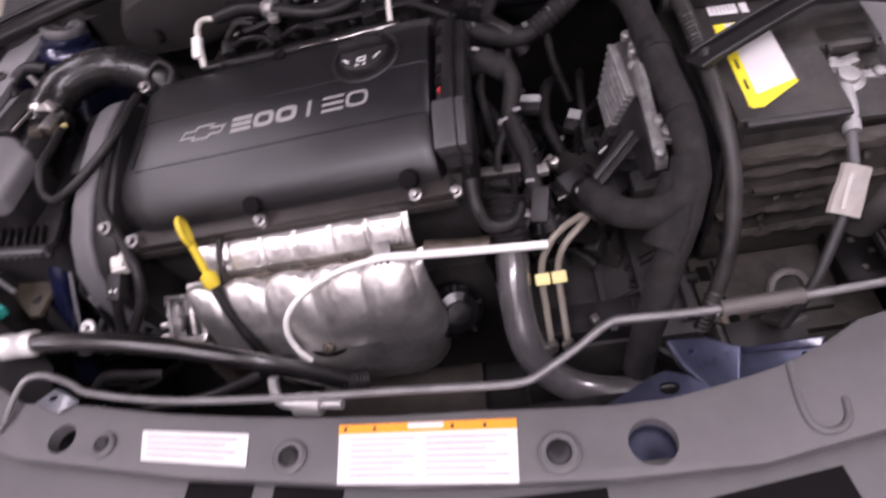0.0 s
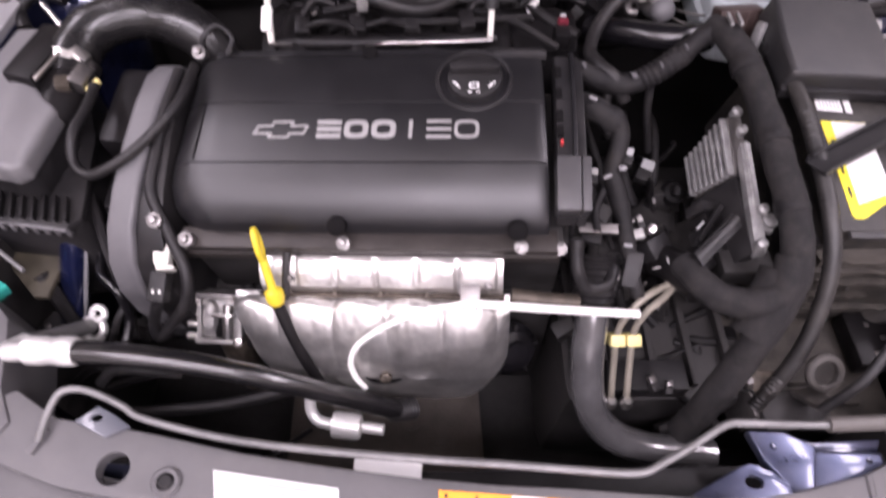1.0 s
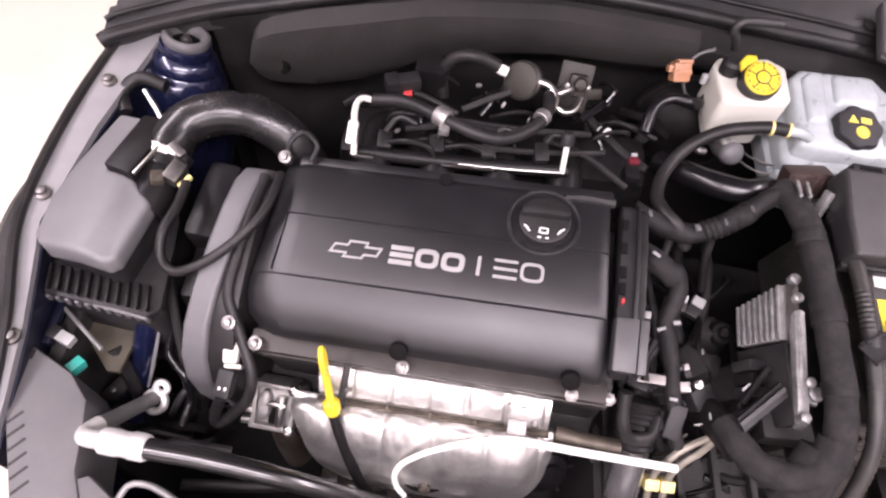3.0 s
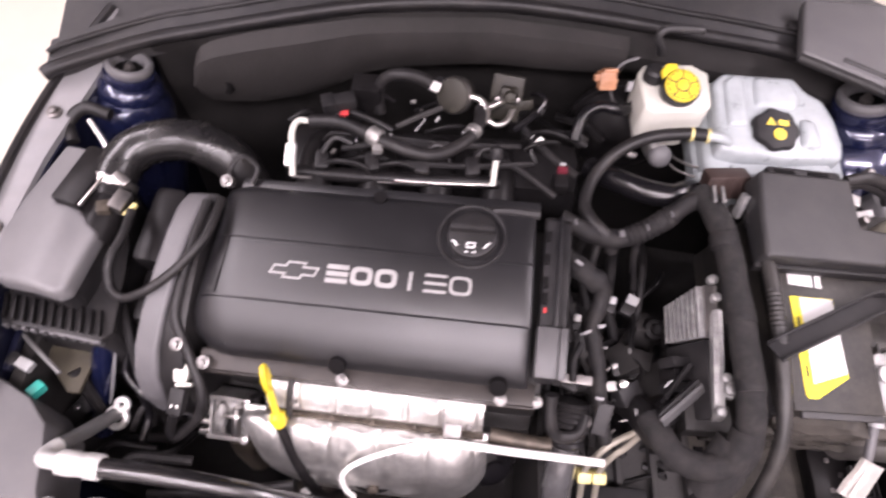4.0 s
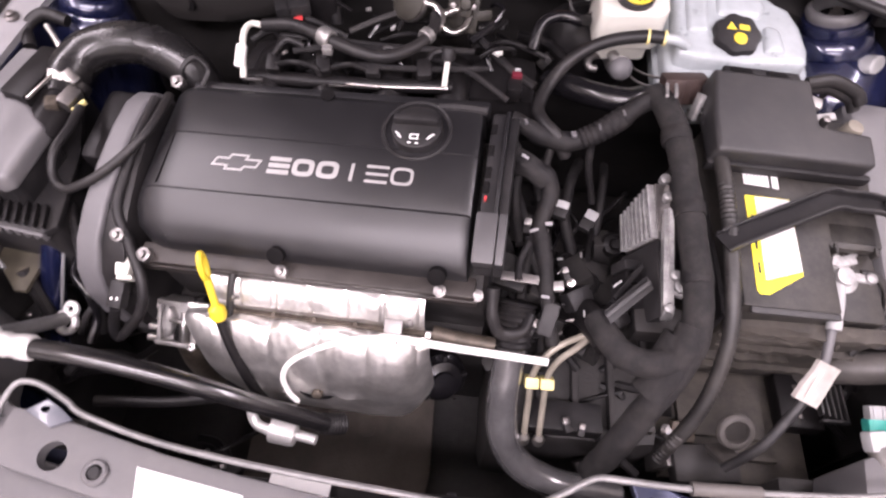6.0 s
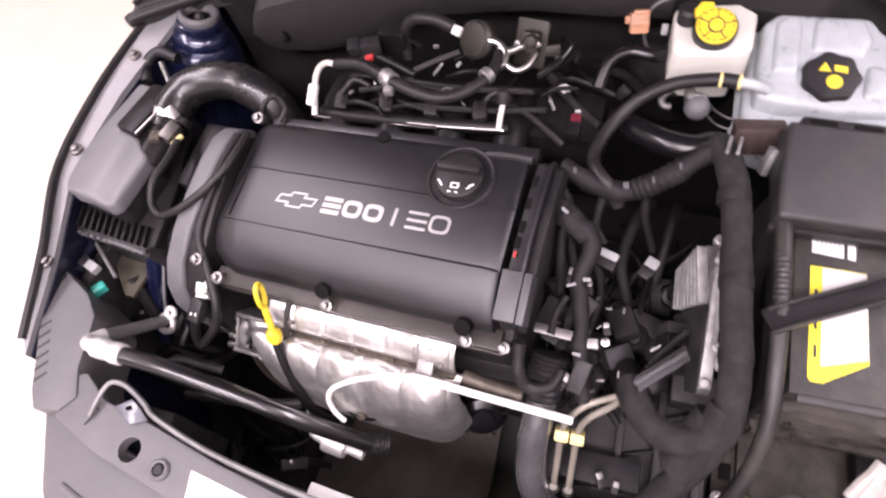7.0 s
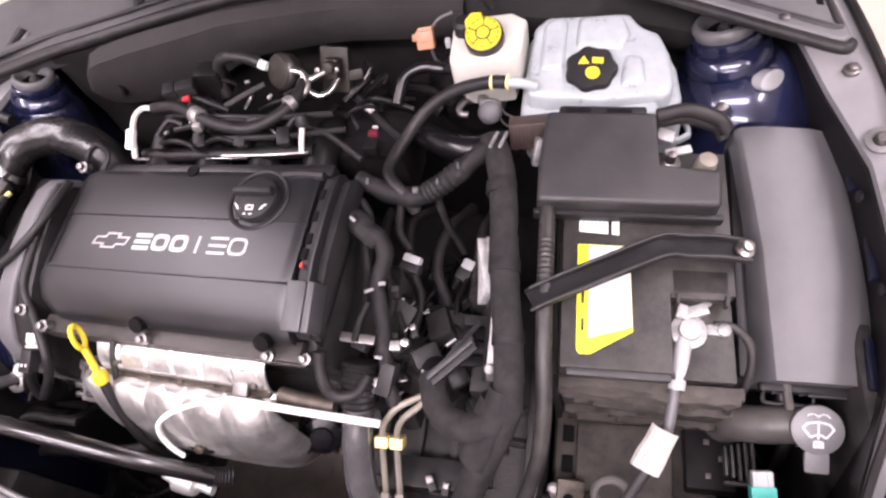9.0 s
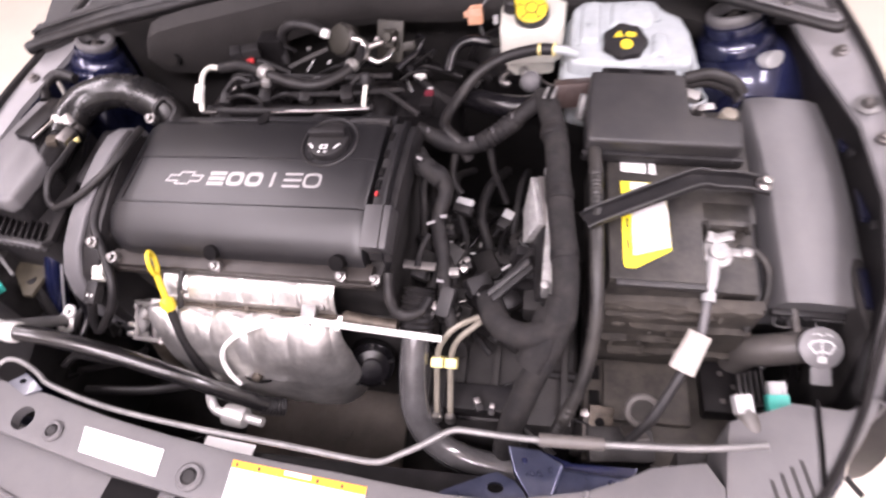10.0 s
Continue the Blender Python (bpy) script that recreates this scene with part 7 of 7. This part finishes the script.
# fuse box
FM = pose(0.588, 0.340, 0.800, 15, 8, 3)
fb = thing("fuse_box", FM, "large grey plastic underhood fuse box", "fuse box")
sec = [(0.0, -0.09), (0.0, 0.012), (0.006, 0.020), (0.030, 0.026), (0.085, 0.024), (0.120, 0.010), (0.136, -0.012), (0.138, -0.09)]
tmp = bmesh.new()
rows = []
for y, k, dx in ((0.0, 1.0, 0.0), (0.004, 1.0, 0.0), (0.15, 1.0, -0.006), (0.29, 0.95, -0.022), (0.305, 0.90, -0.024), (0.312, 0.85, -0.022)):
    rows.append([tmp.verts.new((x * (1 if y < 0.2 else 1.02) + dx, y, z if z < 0 else z * k)) for x, z in sec])
for a, b in zip(rows, rows[1:]):
    for i in range(len(sec) - 1):
        tmp.faces.new((a[i], a[i + 1], b[i + 1], b[i]))
tmp.faces.new(rows[0])
tmp.faces.new(rows[-1][::-1])
bmesh.ops.recalc_face_normals(tmp, faces=tmp.faces)
part("lid", merge(B(), tmp), FUSELID, fb, "grey grained lid")
part("lid_rim", box(B(), (0.069, -0.004, -0.012), (0.142, 0.010, 0.012), 0.003), PLASTIC, fb)
part("base", box(B(), (0.065, 0.155, -0.13), (0.13, 0.30, 0.10), 0.006), PLASTIC, fb)
part("side_rail", box(B(), (-0.016, 0.16, -0.02), (0.014, 0.31, 0.02), 0.004), PLASTIC, fb)
for x, w in ((0.006, 0.024), (0.036, 0.026)):
    part("latch", tube(B(), [(x, -0.006, -0.016), (x - 0.002, -0.018, -0.018), (x + 0.004, -0.021, -0.020), (x + w - 0.004, -0.021, -0.020), (x + w, -0.014, -0.020), (x + w - 0.006, -0.008, -0.018), (x + 0.008, -0.010, -0.017)], 0.0019, 6, 4), GREYPLASTIC, fb, "pale wire latch")
part("latch_block", box(B(), (0.030, -0.012, -0.024), (0.012, 0.012, 0.010), 0.002), GREYPLASTIC, fb)
part("rim_edge", box(B(), (0.094, -0.010, -0.014), (0.082, 0.004, 0.006), 0.0015), GREYPLASTIC, fb)
part("side_latch", box(B(), (0.142, 0.16, -0.01), (0.010, 0.03, 0.02), 0.002), PLASTIC, fb)

# washer filler
wf = thing("washer_filler", at(0.646, 0.30, 0.74), "grey washer fluid filler cap with a wiper symbol", "filler cap")
m = pose(0.646, 0.300, 0.768, 28, 0, 0)
part("cap", lathe(B(), [(0.023, -0.010), (0.0275, -0.004), (0.0275, 0.002), (0.025, 0.004), (0.002, 0.0045)], m, 32), NOZZLE, wf, "round grey cap", world=True)
part("tab", box(B(), (0.0, -0.037, -0.002), (0.026, 0.024, 0.008), 0.004, m), NOZZLE, wf, world=True)
part("neck", tube(B(), [(0.642, 0.314, 0.746), (0.622, 0.312, 0.742), (0.598, 0.312, 0.732), (0.575, 0.318, 0.712), (0.565, 0.33, 0.66)], 0.0225, 16), NECK, wf, "grey-brown plastic filler neck", world=True)
fan = [(-0.016, 0.002), (-0.011, 0.0075), (0.0, 0.0095), (0.011, 0.0075), (0.016, 0.002), (0.008, -0.008), (0.0035, -0.0055), (0.0, -0.005), (-0.0035, -0.0055), (-0.008, -0.008), (-0.016, 0.002)]
for a, b in zip(fan, fan[1:]):
    part("wiper_symbol", tube(B(), [m @ Vector((*a, 0.0046)), m @ Vector((*b, 0.0046))], 0.0013, 6, 1), WHITEINK, wf, world=True)
part("wiper_symbol", tube(B(), [m @ Vector((0.0, 0.008, 0.0046)), m @ Vector((0, -0.006, 0.0046)), m @ Vector((0, -0.010, 0.0046))], 0.0011, 6, 2), WHITEINK, wf, world=True)
for k in range(8):
    a = math.radians((20, 52, 86, 120)[k % 4] + 12)
    cx = -0.006 if k < 4 else 0.006
    part("wiper_drop", box(B(), (cx + 0.0062 * math.cos(a), 0.0125 + 0.0055 * math.sin(a), 0.0047), (0.0024, 0.0014, 0.0006), 0, m, rot=(0, 0, math.degrees(a) + 90)), WHITEINK, wf, world=True)
part("tank_symbol", prism(B(), [(-0.0055, -0.0195), (0.0055, -0.0195), (0.0055, -0.0125), (0.003, -0.0115), (-0.004, -0.0115), (-0.0055, -0.0135)], 0.0044, 0.0050, 0, m), WHITEINK, wf, world=True)
for k in (-1, 0, 1):
    part("tank_mark", box(B(), (0.0026 * k, -0.0155, 0.0051), (0.0007, 0.004, 0.0003), 0, m), NOZZLE, wf, world=True)
part("stay", tube(B(), [(0.614, 0.345, 0.79), (0.616, 0.334, 0.782), (0.620, 0.322, 0.770)], 0.005, 8), NECK, wf, world=True)
tcn = thing("connector", pose(0.586, 0.224, 0.752, 20, 0, 4), "teal connector with a pale housing by the headlamp", "connector")
part("shell", box(B(), (0, 0, 0), (0.027, 0.022, 0.016), 0.002), TEAL, tcn, "teal shell")
part("housing", box(B(), (0.0, 0.019, 0.001), (0.022, 0.017, 0.014), 0.002), CAPGREY, tcn, "pale housing")
for k in (-1, 1):
    part("rib", box(B(), (0.006 * k, 0.019, 0.0085), (0.003, 0.016, 0.002), 0.0005), INK, tcn)
part("stem", tube(B(), [(0, -0.010, 0), (0.001, -0.022, -0.002), (0.001, -0.034, -0.006)], 0.004, 8), CAPGREY, tcn, "pale stem")
bcn = thing("lamp_plug", at(0.518, 0.180, 0.80), "beige plug on the headlamp housing", "connector")
part("body", box(B(), (0.514, 0.176, 0.849), (0.020, 0.022, 0.018), 0.003, rot=(15, 0, 8)), CAPGREY, bcn, world=True)
part("neck", tube(B(), [(0.516, 0.170, 0.846), (0.522, 0.154, 0.842), (0.530, 0.135, 0.83)], 0.011, 12), NECK, bcn, world=True)

# ---------------------------------------------------------------- gearbox side clutter
rh = thing("radiator_hose", at(0.13, 0.2, 0.66), "large shiny black radiator hose", "hose")
part("hose", tube(B(), [(0.118, 0.285, 0.830), (0.116, 0.250, 0.800), (0.113, 0.215, 0.765), (0.118, 0.180, 0.730), (0.140, 0.155, 0.695), (0.19, 0.138, 0.67), (0.28, 0.13, 0.66)], 0.0200, 18), GREYHOSE, rh, world=True)
part("bellows", tube(B(), [(0.120, 0.310, 0.845), (0.118, 0.290, 0.832), (0.117, 0.265, 0.812)], 0.023, 16, ribs=0.07, step=0.005), RUBBER, rh, world=True)
for x0, name in ((0.147, "a"), (0.166, "b")):
    tb = thing("brake_tube", at(x0, 0.18, 0.72), "bent tan metal tube with a pale clip", "tube", "tan tubes")
    part("tube", tube(B(), [(0.25, 0.305 + x0 - 0.15, 0.828), (x0 + 0.035, 0.270, 0.826), (x0 + 0.010, 0.252, 0.812), (x0, 0.238, 0.788), (x0 - 0.001, 0.21, 0.755), (x0 - 0.001, 0.180, 0.722)], 0.0042, 8), TAN, tb, world=True)
    part("clip", box(B(), (x0, 0.234, 0.779), (0.017, 0.014, 0.020), 0.002, rot=(35, 0, 0)), LIGHTYELLOW, tb, "pale yellow clip", world=True)
    part("end", lathe(B(), [(0.008, 0), (0.008, 0.008), (0.005, 0.012)], pose(x0 - 0.001, 0.178, 0.716), 12), STEEL, tb, world=True)
gb = thing("gearbox", at(0.22, 0.36, 0.42), "grimy dark gearbox casing", "gearbox")
part("casing", box(B(), (0.22, 0.36, 0.55), (0.24, 0.34, 0.26), 0.03), DARK, gb, world=True)
for k in range(5):
    part("casing_rib", box(B(), (0.12 + 0.05 * k, 0.36, 0.685), (0.010, 0.30, 0.016), 0.003), DARK, gb, world=True)
part("selector_tower", lathe(B(), [(0.035, 0), (0.034, 0.05), (0.022, 0.06), (0.010, 0.075)], at(0.19, 0.42, 0.68), 20), DARK, gb, world=True)
single("front_bracket", box(B(), (0.20, 0.215, 0.70), (0.10, 0.04, 0.03), 0.004), PLASTIC, "black bracket below the tubes", "bracket")
rnd = random.Random(7)
for c, col, sz in (((0.168, 0.445, 0.868), CAPGREY, (0.032, 0.013, 0.012)), ((0.226, 0.480, 0.798), CAPGREY, (0.022, 0.018, 0.014)), ((0.128, 0.415, 0.865), CAST, (0.012, 0.012, 0.010)), ((0.150, 0.405, 0.86), STEEL, (0.012, 0.010, 0.010)),
                    ((0.155, 0.345, 0.850), DULLSTEEL, (0.018, 0.008, 0.008)), ((0.118, 0.335, 0.855), DULLSTEEL, (0.026, 0.010, 0.010)), ((0.178, 0.36, 0.845), BOLT, (0.010, 0.010, 0.010)), ((0.185, 0.33, 0.83), CAST, (0.014, 0.010, 0.010)),
                    ((0.20, 0.205, 0.725), DULLSTEEL, (0.012, 0.012, 0.010)), ((0.222, 0.20, 0.722), DULLSTEEL, (0.010, 0.010, 0.010)), ((0.14, 0.29, 0.835), DULLSTEEL, (0.02, 0.014, 0.012))):
    t = thing("loom_connector", pose(*c, 15, rnd.uniform(-15, 15), rnd.uniform(-30, 30)), "small pale connector on the engine loom", "connector", "loom connectors")
    part("shell", box(B(), (0, 0, 0), tuple(0.8 * q for q in sz), 0.002), col, t)
    part("back", box(B(), (0, -sz[1] * 0.8, -0.004), (sz[0] * 0.9, sz[1], sz[2] * 1.1), 0.002), PLASTIC, t)
cl = [[(0.100, 0.56, 0.86), (0.108, 0.50, 0.885), (0.122, 0.45, 0.89), (0.135, 0.41, 0.87), (0.130, 0.37, 0.865), (0.128, 0.33, 0.86)],
      [(0.16, 0.58, 0.84), (0.142, 0.53, 0.875), (0.15, 0.47, 0.872), (0.165, 0.43, 0.84), (0.16, 0.38, 0.83), (0.15, 0.32, 0.83)],
      [(0.215, 0.59, 0.83), (0.195, 0.53, 0.862), (0.185, 0.47, 0.86), (0.20, 0.43, 0.83), (0.215, 0.38, 0.80), (0.19, 0.31, 0.80)],
      [(0.25, 0.58, 0.84), (0.242, 0.53, 0.86), (0.235, 0.47, 0.84), (0.23, 0.43, 0.80), (0.24, 0.38, 0.77)],
      [(0.086, 0.30, 0.895), (0.088, 0.275, 0.872), (0.10, 0.262, 0.855), (0.125, 0.268, 0.85), (0.135, 0.29, 0.85)],
      [(0.14, 0.40, 0.85), (0.155, 0.36, 0.845), (0.158, 0.31, 0.84), (0.155, 0.265, 0.845)],
      [(0.20, 0.40, 0.82), (0.21, 0.36, 0.80), (0.23, 0.33, 0.77), (0.25, 0.31, 0.74)],
      [(0.10, 0.42, 0.87), (0.12, 0.40, 0.83), (0.15, 0.36, 0.79), (0.19, 0.34, 0.75)]]
cl = [pts if k == 4 else [(x, y, z - 0.05) for x, y, z in pts] for k, pts in enumerate(cl)]
for k, pts in enumerate(cl):
    single("engine_cable", tube(B(), pts, (0.007, 0.006, 0.008, 0.006, 0.0075, 0.005, 0.007, 0.008)[k], 10, lump=0.15, step=0.005), RUBBER if k == 4 else TAPE, "black engine cable beside the gearbox", "cable", "engine cables")
link = thing("shift_linkage", at(0.18, 0.36, 0.68), "grimy dark shift linkage on the gearbox", "linkage")
for k in range(24):
    c = (rnd.uniform(0.11, 0.26), rnd.uniform(0.25, 0.50), rnd.uniform(0.68, 0.79))
    part("lever", box(B(), c, (rnd.uniform(0.02, 0.05), rnd.uniform(0.02, 0.05), rnd.uniform(0.02, 0.06)), 0.004, rot=(rnd.uniform(-30, 30), rnd.uniform(-30, 30), rnd.uniform(0, 90))), DARK, link, world=True)
single("thermostat_pipe", tube(B(), [(0.02, 0.264, 0.832), (0.06, 0.258, 0.832), (0.095, 0.256, 0.831)], 0.010, 12), WEATHERED, "dull metal coolant pipe below the head", "pipe")

# taped engine loom that falls from the coil strip to the tan tubes
eg = thing("engine_loom", at(0.15, 0.36, 0.80), "black taped engine loom beside the coil strip", "wiring loom")
part("trunk", tube(B(), [(0.104, 0.462, 0.925), (0.115, 0.450, 0.938), (0.138, 0.438, 0.935), (0.148, 0.420, 0.915), (0.138, 0.392, 0.895), (0.142, 0.372, 0.885), (0.150, 0.345, 0.872), (0.152, 0.318, 0.860), (0.160, 0.290, 0.84), (0.167, 0.268, 0.822)], 0.0118, 16, lump=0.3, step=0.004, taper=0.7), TAPE, eg, world=True)
part("upper_boot", tube(B(), [(0.106, 0.460, 0.928), (0.122, 0.446, 0.937), (0.142, 0.434, 0.928)], 0.0165, 16, lump=0.15, step=0.005, taper=0.8), FABRIC, eg, "grey-black cloth boot", world=True)
part("lower_plug", box(B(), (0.158, 0.292, 0.842), (0.020, 0.042, 0.020), 0.004, rot=(32, 0, -14)), PLASTIC, eg, world=True)
for c, sz, rz in (((0.148, 0.388, 0.905), (0.009, 0.005, 0.003), 10), ((0.131, 0.381, 0.899), (0.012, 0.004, 0.003), 25), ((0.150, 0.308, 0.868), (0.010, 0.004, 0.003), -5), ((0.112, 0.448, 0.954), (0.010, 0.004, 0.003), -35)):
    part("tie", box(B(), c, sz, 0.001, rot=(20, 0, rz)), NOZZLE, eg, "pale cable tie", world=True)
for pts, r in (([(0.100, 0.50, 0.92), (0.112, 0.482, 0.905), (0.108, 0.452, 0.89), (0.112, 0.42, 0.87), (0.118, 0.38, 0.865)], 0.006), ([(0.128, 0.372, 0.885), (0.118, 0.35, 0.875), (0.117, 0.325, 0.872)], 0.005), ([(0.150, 0.505, 0.905), (0.146, 0.48, 0.88), (0.16, 0.462, 0.865)], 0.0055), ([(0.20, 0.51, 0.92), (0.205, 0.50, 0.88), (0.222, 0.488, 0.82)], 0.005)):
    part("branch", tube(B(), pts, r, 10, lump=0.2, step=0.005), TAPE, eg, world=True)
hb = thing("head_bracket", at(0.12, 0.33, 0.85), "dull grey steel bracket beside the cylinder head", "bracket")
part("bar", box(B(), (0.119, 0.330, 0.869), (0.046, 0.012, 0.007), 0.002, rot=(10, 0, -4)), DULLSTEEL, hb, world=True)
part("foot", box(B(), (0.162, 0.326, 0.862), (0.022, 0.012, 0.010), 0.002, rot=(10, 0, 6)), CAST, hb, world=True)
part("stud", lathe(B(), [(0.005, 0), (0.005, 0.010), (0.002, 0.011)], pose(0.180, 0.330, 0.864, 15, 0, 0), 10), STEEL, hb, world=True)
lv = thing("shift_lever", at(0.245, 0.31, 0.83), "grey plastic lever plate under the wiring loom", "lever")
part("plate", slab([(0.216, 0.290, 0.880), (0.224, 0.276, 0.876), (0.272, 0.318, 0.893), (0.264, 0.333, 0.896)], (0.002, 0.004, -0.008)), PLASTIC, lv, world=True)
part("rib", slab([(0.216, 0.284, 0.884), (0.219, 0.280, 0.883), (0.268, 0.322, 0.900), (0.265, 0.326, 0.901)], (0.0, 0.001, -0.004)), GREYPLASTIC, lv, world=True)
for c, r, h, rot in (((0.215, 0.378, 0.775), 0.020, 0.030, (20, 0, 0)), ((0.255, 0.450, 0.770), 0.017, 0.028, (25, 0, 20)), ((0.190, 0.410, 0.770), 0.016, 0.024, (10, 10, 0))):
    sb = thing("sensor_can", pose(*c, *rot), "round black sensor can above the gearbox", "sensor", "sensor cans")
    part("can", lathe(B(), [(r * 0.9, -0.02), (r, -0.016), (r, h * 0.6), (r * 0.85, h * 0.8), (r * 0.5, h * 0.85), (r * 0.4, h), (0.001, h)], None, 22), DEEP, sb)
    part("band", ring_band(B(), (0, 0, 0.004), (0, 0, 0.008), r * 1.04), PLASTIC, sb)
rng = random.Random(23)
for k in range(46):
    x, y, z = rng.uniform(0.105, 0.25), rng.uniform(0.27, 0.50), rng.uniform(0.70, 0.80)
    a, ln = rng.uniform(0.7, 2.4), rng.uniform(0.04, 0.10)
    p = [(x + math.cos(a) * ln * t + 0.006 * math.sin(4 * t + k), y + math.sin(a) * ln * t, z + 0.014 * math.sin(3.0 * t) - 0.02 * t) for t in (0, 0.3, 0.65, 1.0)]
    single("gearbox_cable", tube(B(), p, rng.uniform(0.002, 0.0065), 8, lump=0.15, step=0.005), (DEEP, TAPE, DEEP, GLOSSRUBBER)[k % 4], "thin black cable above the gearbox", "cable", "gearbox cables")
for k in range(12):
    c = (rng.uniform(0.105, 0.22), rng.uniform(0.27, 0.42), rng.uniform(0.79, 0.86))
    single("gearbox_clip", box(B(), c, (rng.uniform(0.003, 0.010), rng.uniform(0.002, 0.004), 0.003), 0.001, rot=(rng.uniform(-30, 30), rng.uniform(-20, 20), rng.uniform(0, 90))), (DULLSTEEL, CAST, CAPGREY, DULLSTEEL)[k % 4], "small bright clip above the gearbox", "clip", "gearbox clips")
for k in range(14):
    c = (rng.uniform(0.11, 0.25), rng.uniform(0.28, 0.48), rng.uniform(0.72, 0.80))
    single("sensor_block", box(B(), c, (rng.uniform(0.016, 0.035), rng.uniform(0.014, 0.03), rng.uniform(0.014, 0.03)), 0.004, rot=(rng.uniform(-30, 30), rng.uniform(-20, 20), rng.uniform(0, 90))), (DEEP, TAPE)[k % 2], "black sensor block above the gearbox", "sensor", "sensor blocks")

# rounded housing beside the heat shield
hs = thing("pump_housing", turned((0.03, 0.262, 0.70), (0.045, 0.225, 0.735)), "shiny black round housing beside the heat shield", "housing")
part("drum", lathe(B(), [(0.034, -0.03), (0.036, 0.0), (0.035, 0.012), (0.028, 0.018), (0.027, 0.022), (0.016, 0.025), (0.015, 0.03), (0.001, 0.031)], None, 24), GLOSSRUBBER, hs)
for k in range(5):
    part("rib", box(B(), (0.026 * math.cos(k * 1.26), 0.026 * math.sin(k * 1.26), 0.018), (0.018, 0.004, 0.008), 0.001, rot=(0, 0, math.degrees(k * 1.26))), DEEP, hs)
# loose cables and brackets low in the bay
rnb = random.Random(41)
for (x0, x1), (y0, y1), (z0, z1), n in (((-0.57, -0.40), (0.22, 0.36), (0.60, 0.76), 14), ((-0.40, -0.27), (0.12, 0.20), (0.44, 0.56), 10), ((0.57, 0.68), (0.17, 0.34), (0.56, 0.69), 9),
                                        ((-0.30, 0.16), (0.70, 0.79), (0.80, 0.90), 12), ((0.12, 0.34), (0.17, 0.30), (0.60, 0.68), 12)):
    for k in range(n):
        a = Vector((rnb.uniform(x0, x1), rnb.uniform(y0, y1), rnb.uniform(z0, z1)))
        d = Vector((rnb.uniform(-1, 1), rnb.uniform(-0.6, 0.6), rnb.uniform(-0.5, 0.3))).normalized() * rnb.uniform(0.05, 0.12)
        side = Vector((rnb.uniform(-1, 1), rnb.uniform(-1, 1), 0.6)) * 0.02
        if k % 4 == 3:
            b = single("bay_bracket", box(B(), a, (rnb.uniform(0.02, 0.05), rnb.uniform(0.015, 0.03), rnb.uniform(0.008, 0.03)), 0.003, rot=(rnb.uniform(-30, 30), rnb.uniform(-30, 30), rnb.uniform(0, 90))), (DEEP, DARK, PLASTIC)[k % 3], "grimy bracket low in the engine bay", "bracket", "bay brackets")
            part("bolt", lathe(B(), [(0.005, 0), (0.005, 0.004), (0.003, 0.006), (0.001, 0.006)], pose(a.x, a.y, a.z + 0.010, rnb.uniform(-30, 30), 0, 0), 8), BOLT, b, world=True)
        else:
            single("bay_cable", tube(B(), [a - d * 0.5, a - d * 0.15 + side, a + d * 0.2 + side * 0.5, a + d * 0.5], rnb.uniform(0.003, 0.008), 8), (DEEP, TAPE, DEEP)[k % 3], "black cable low in the engine bay", "cable", "bay cables")
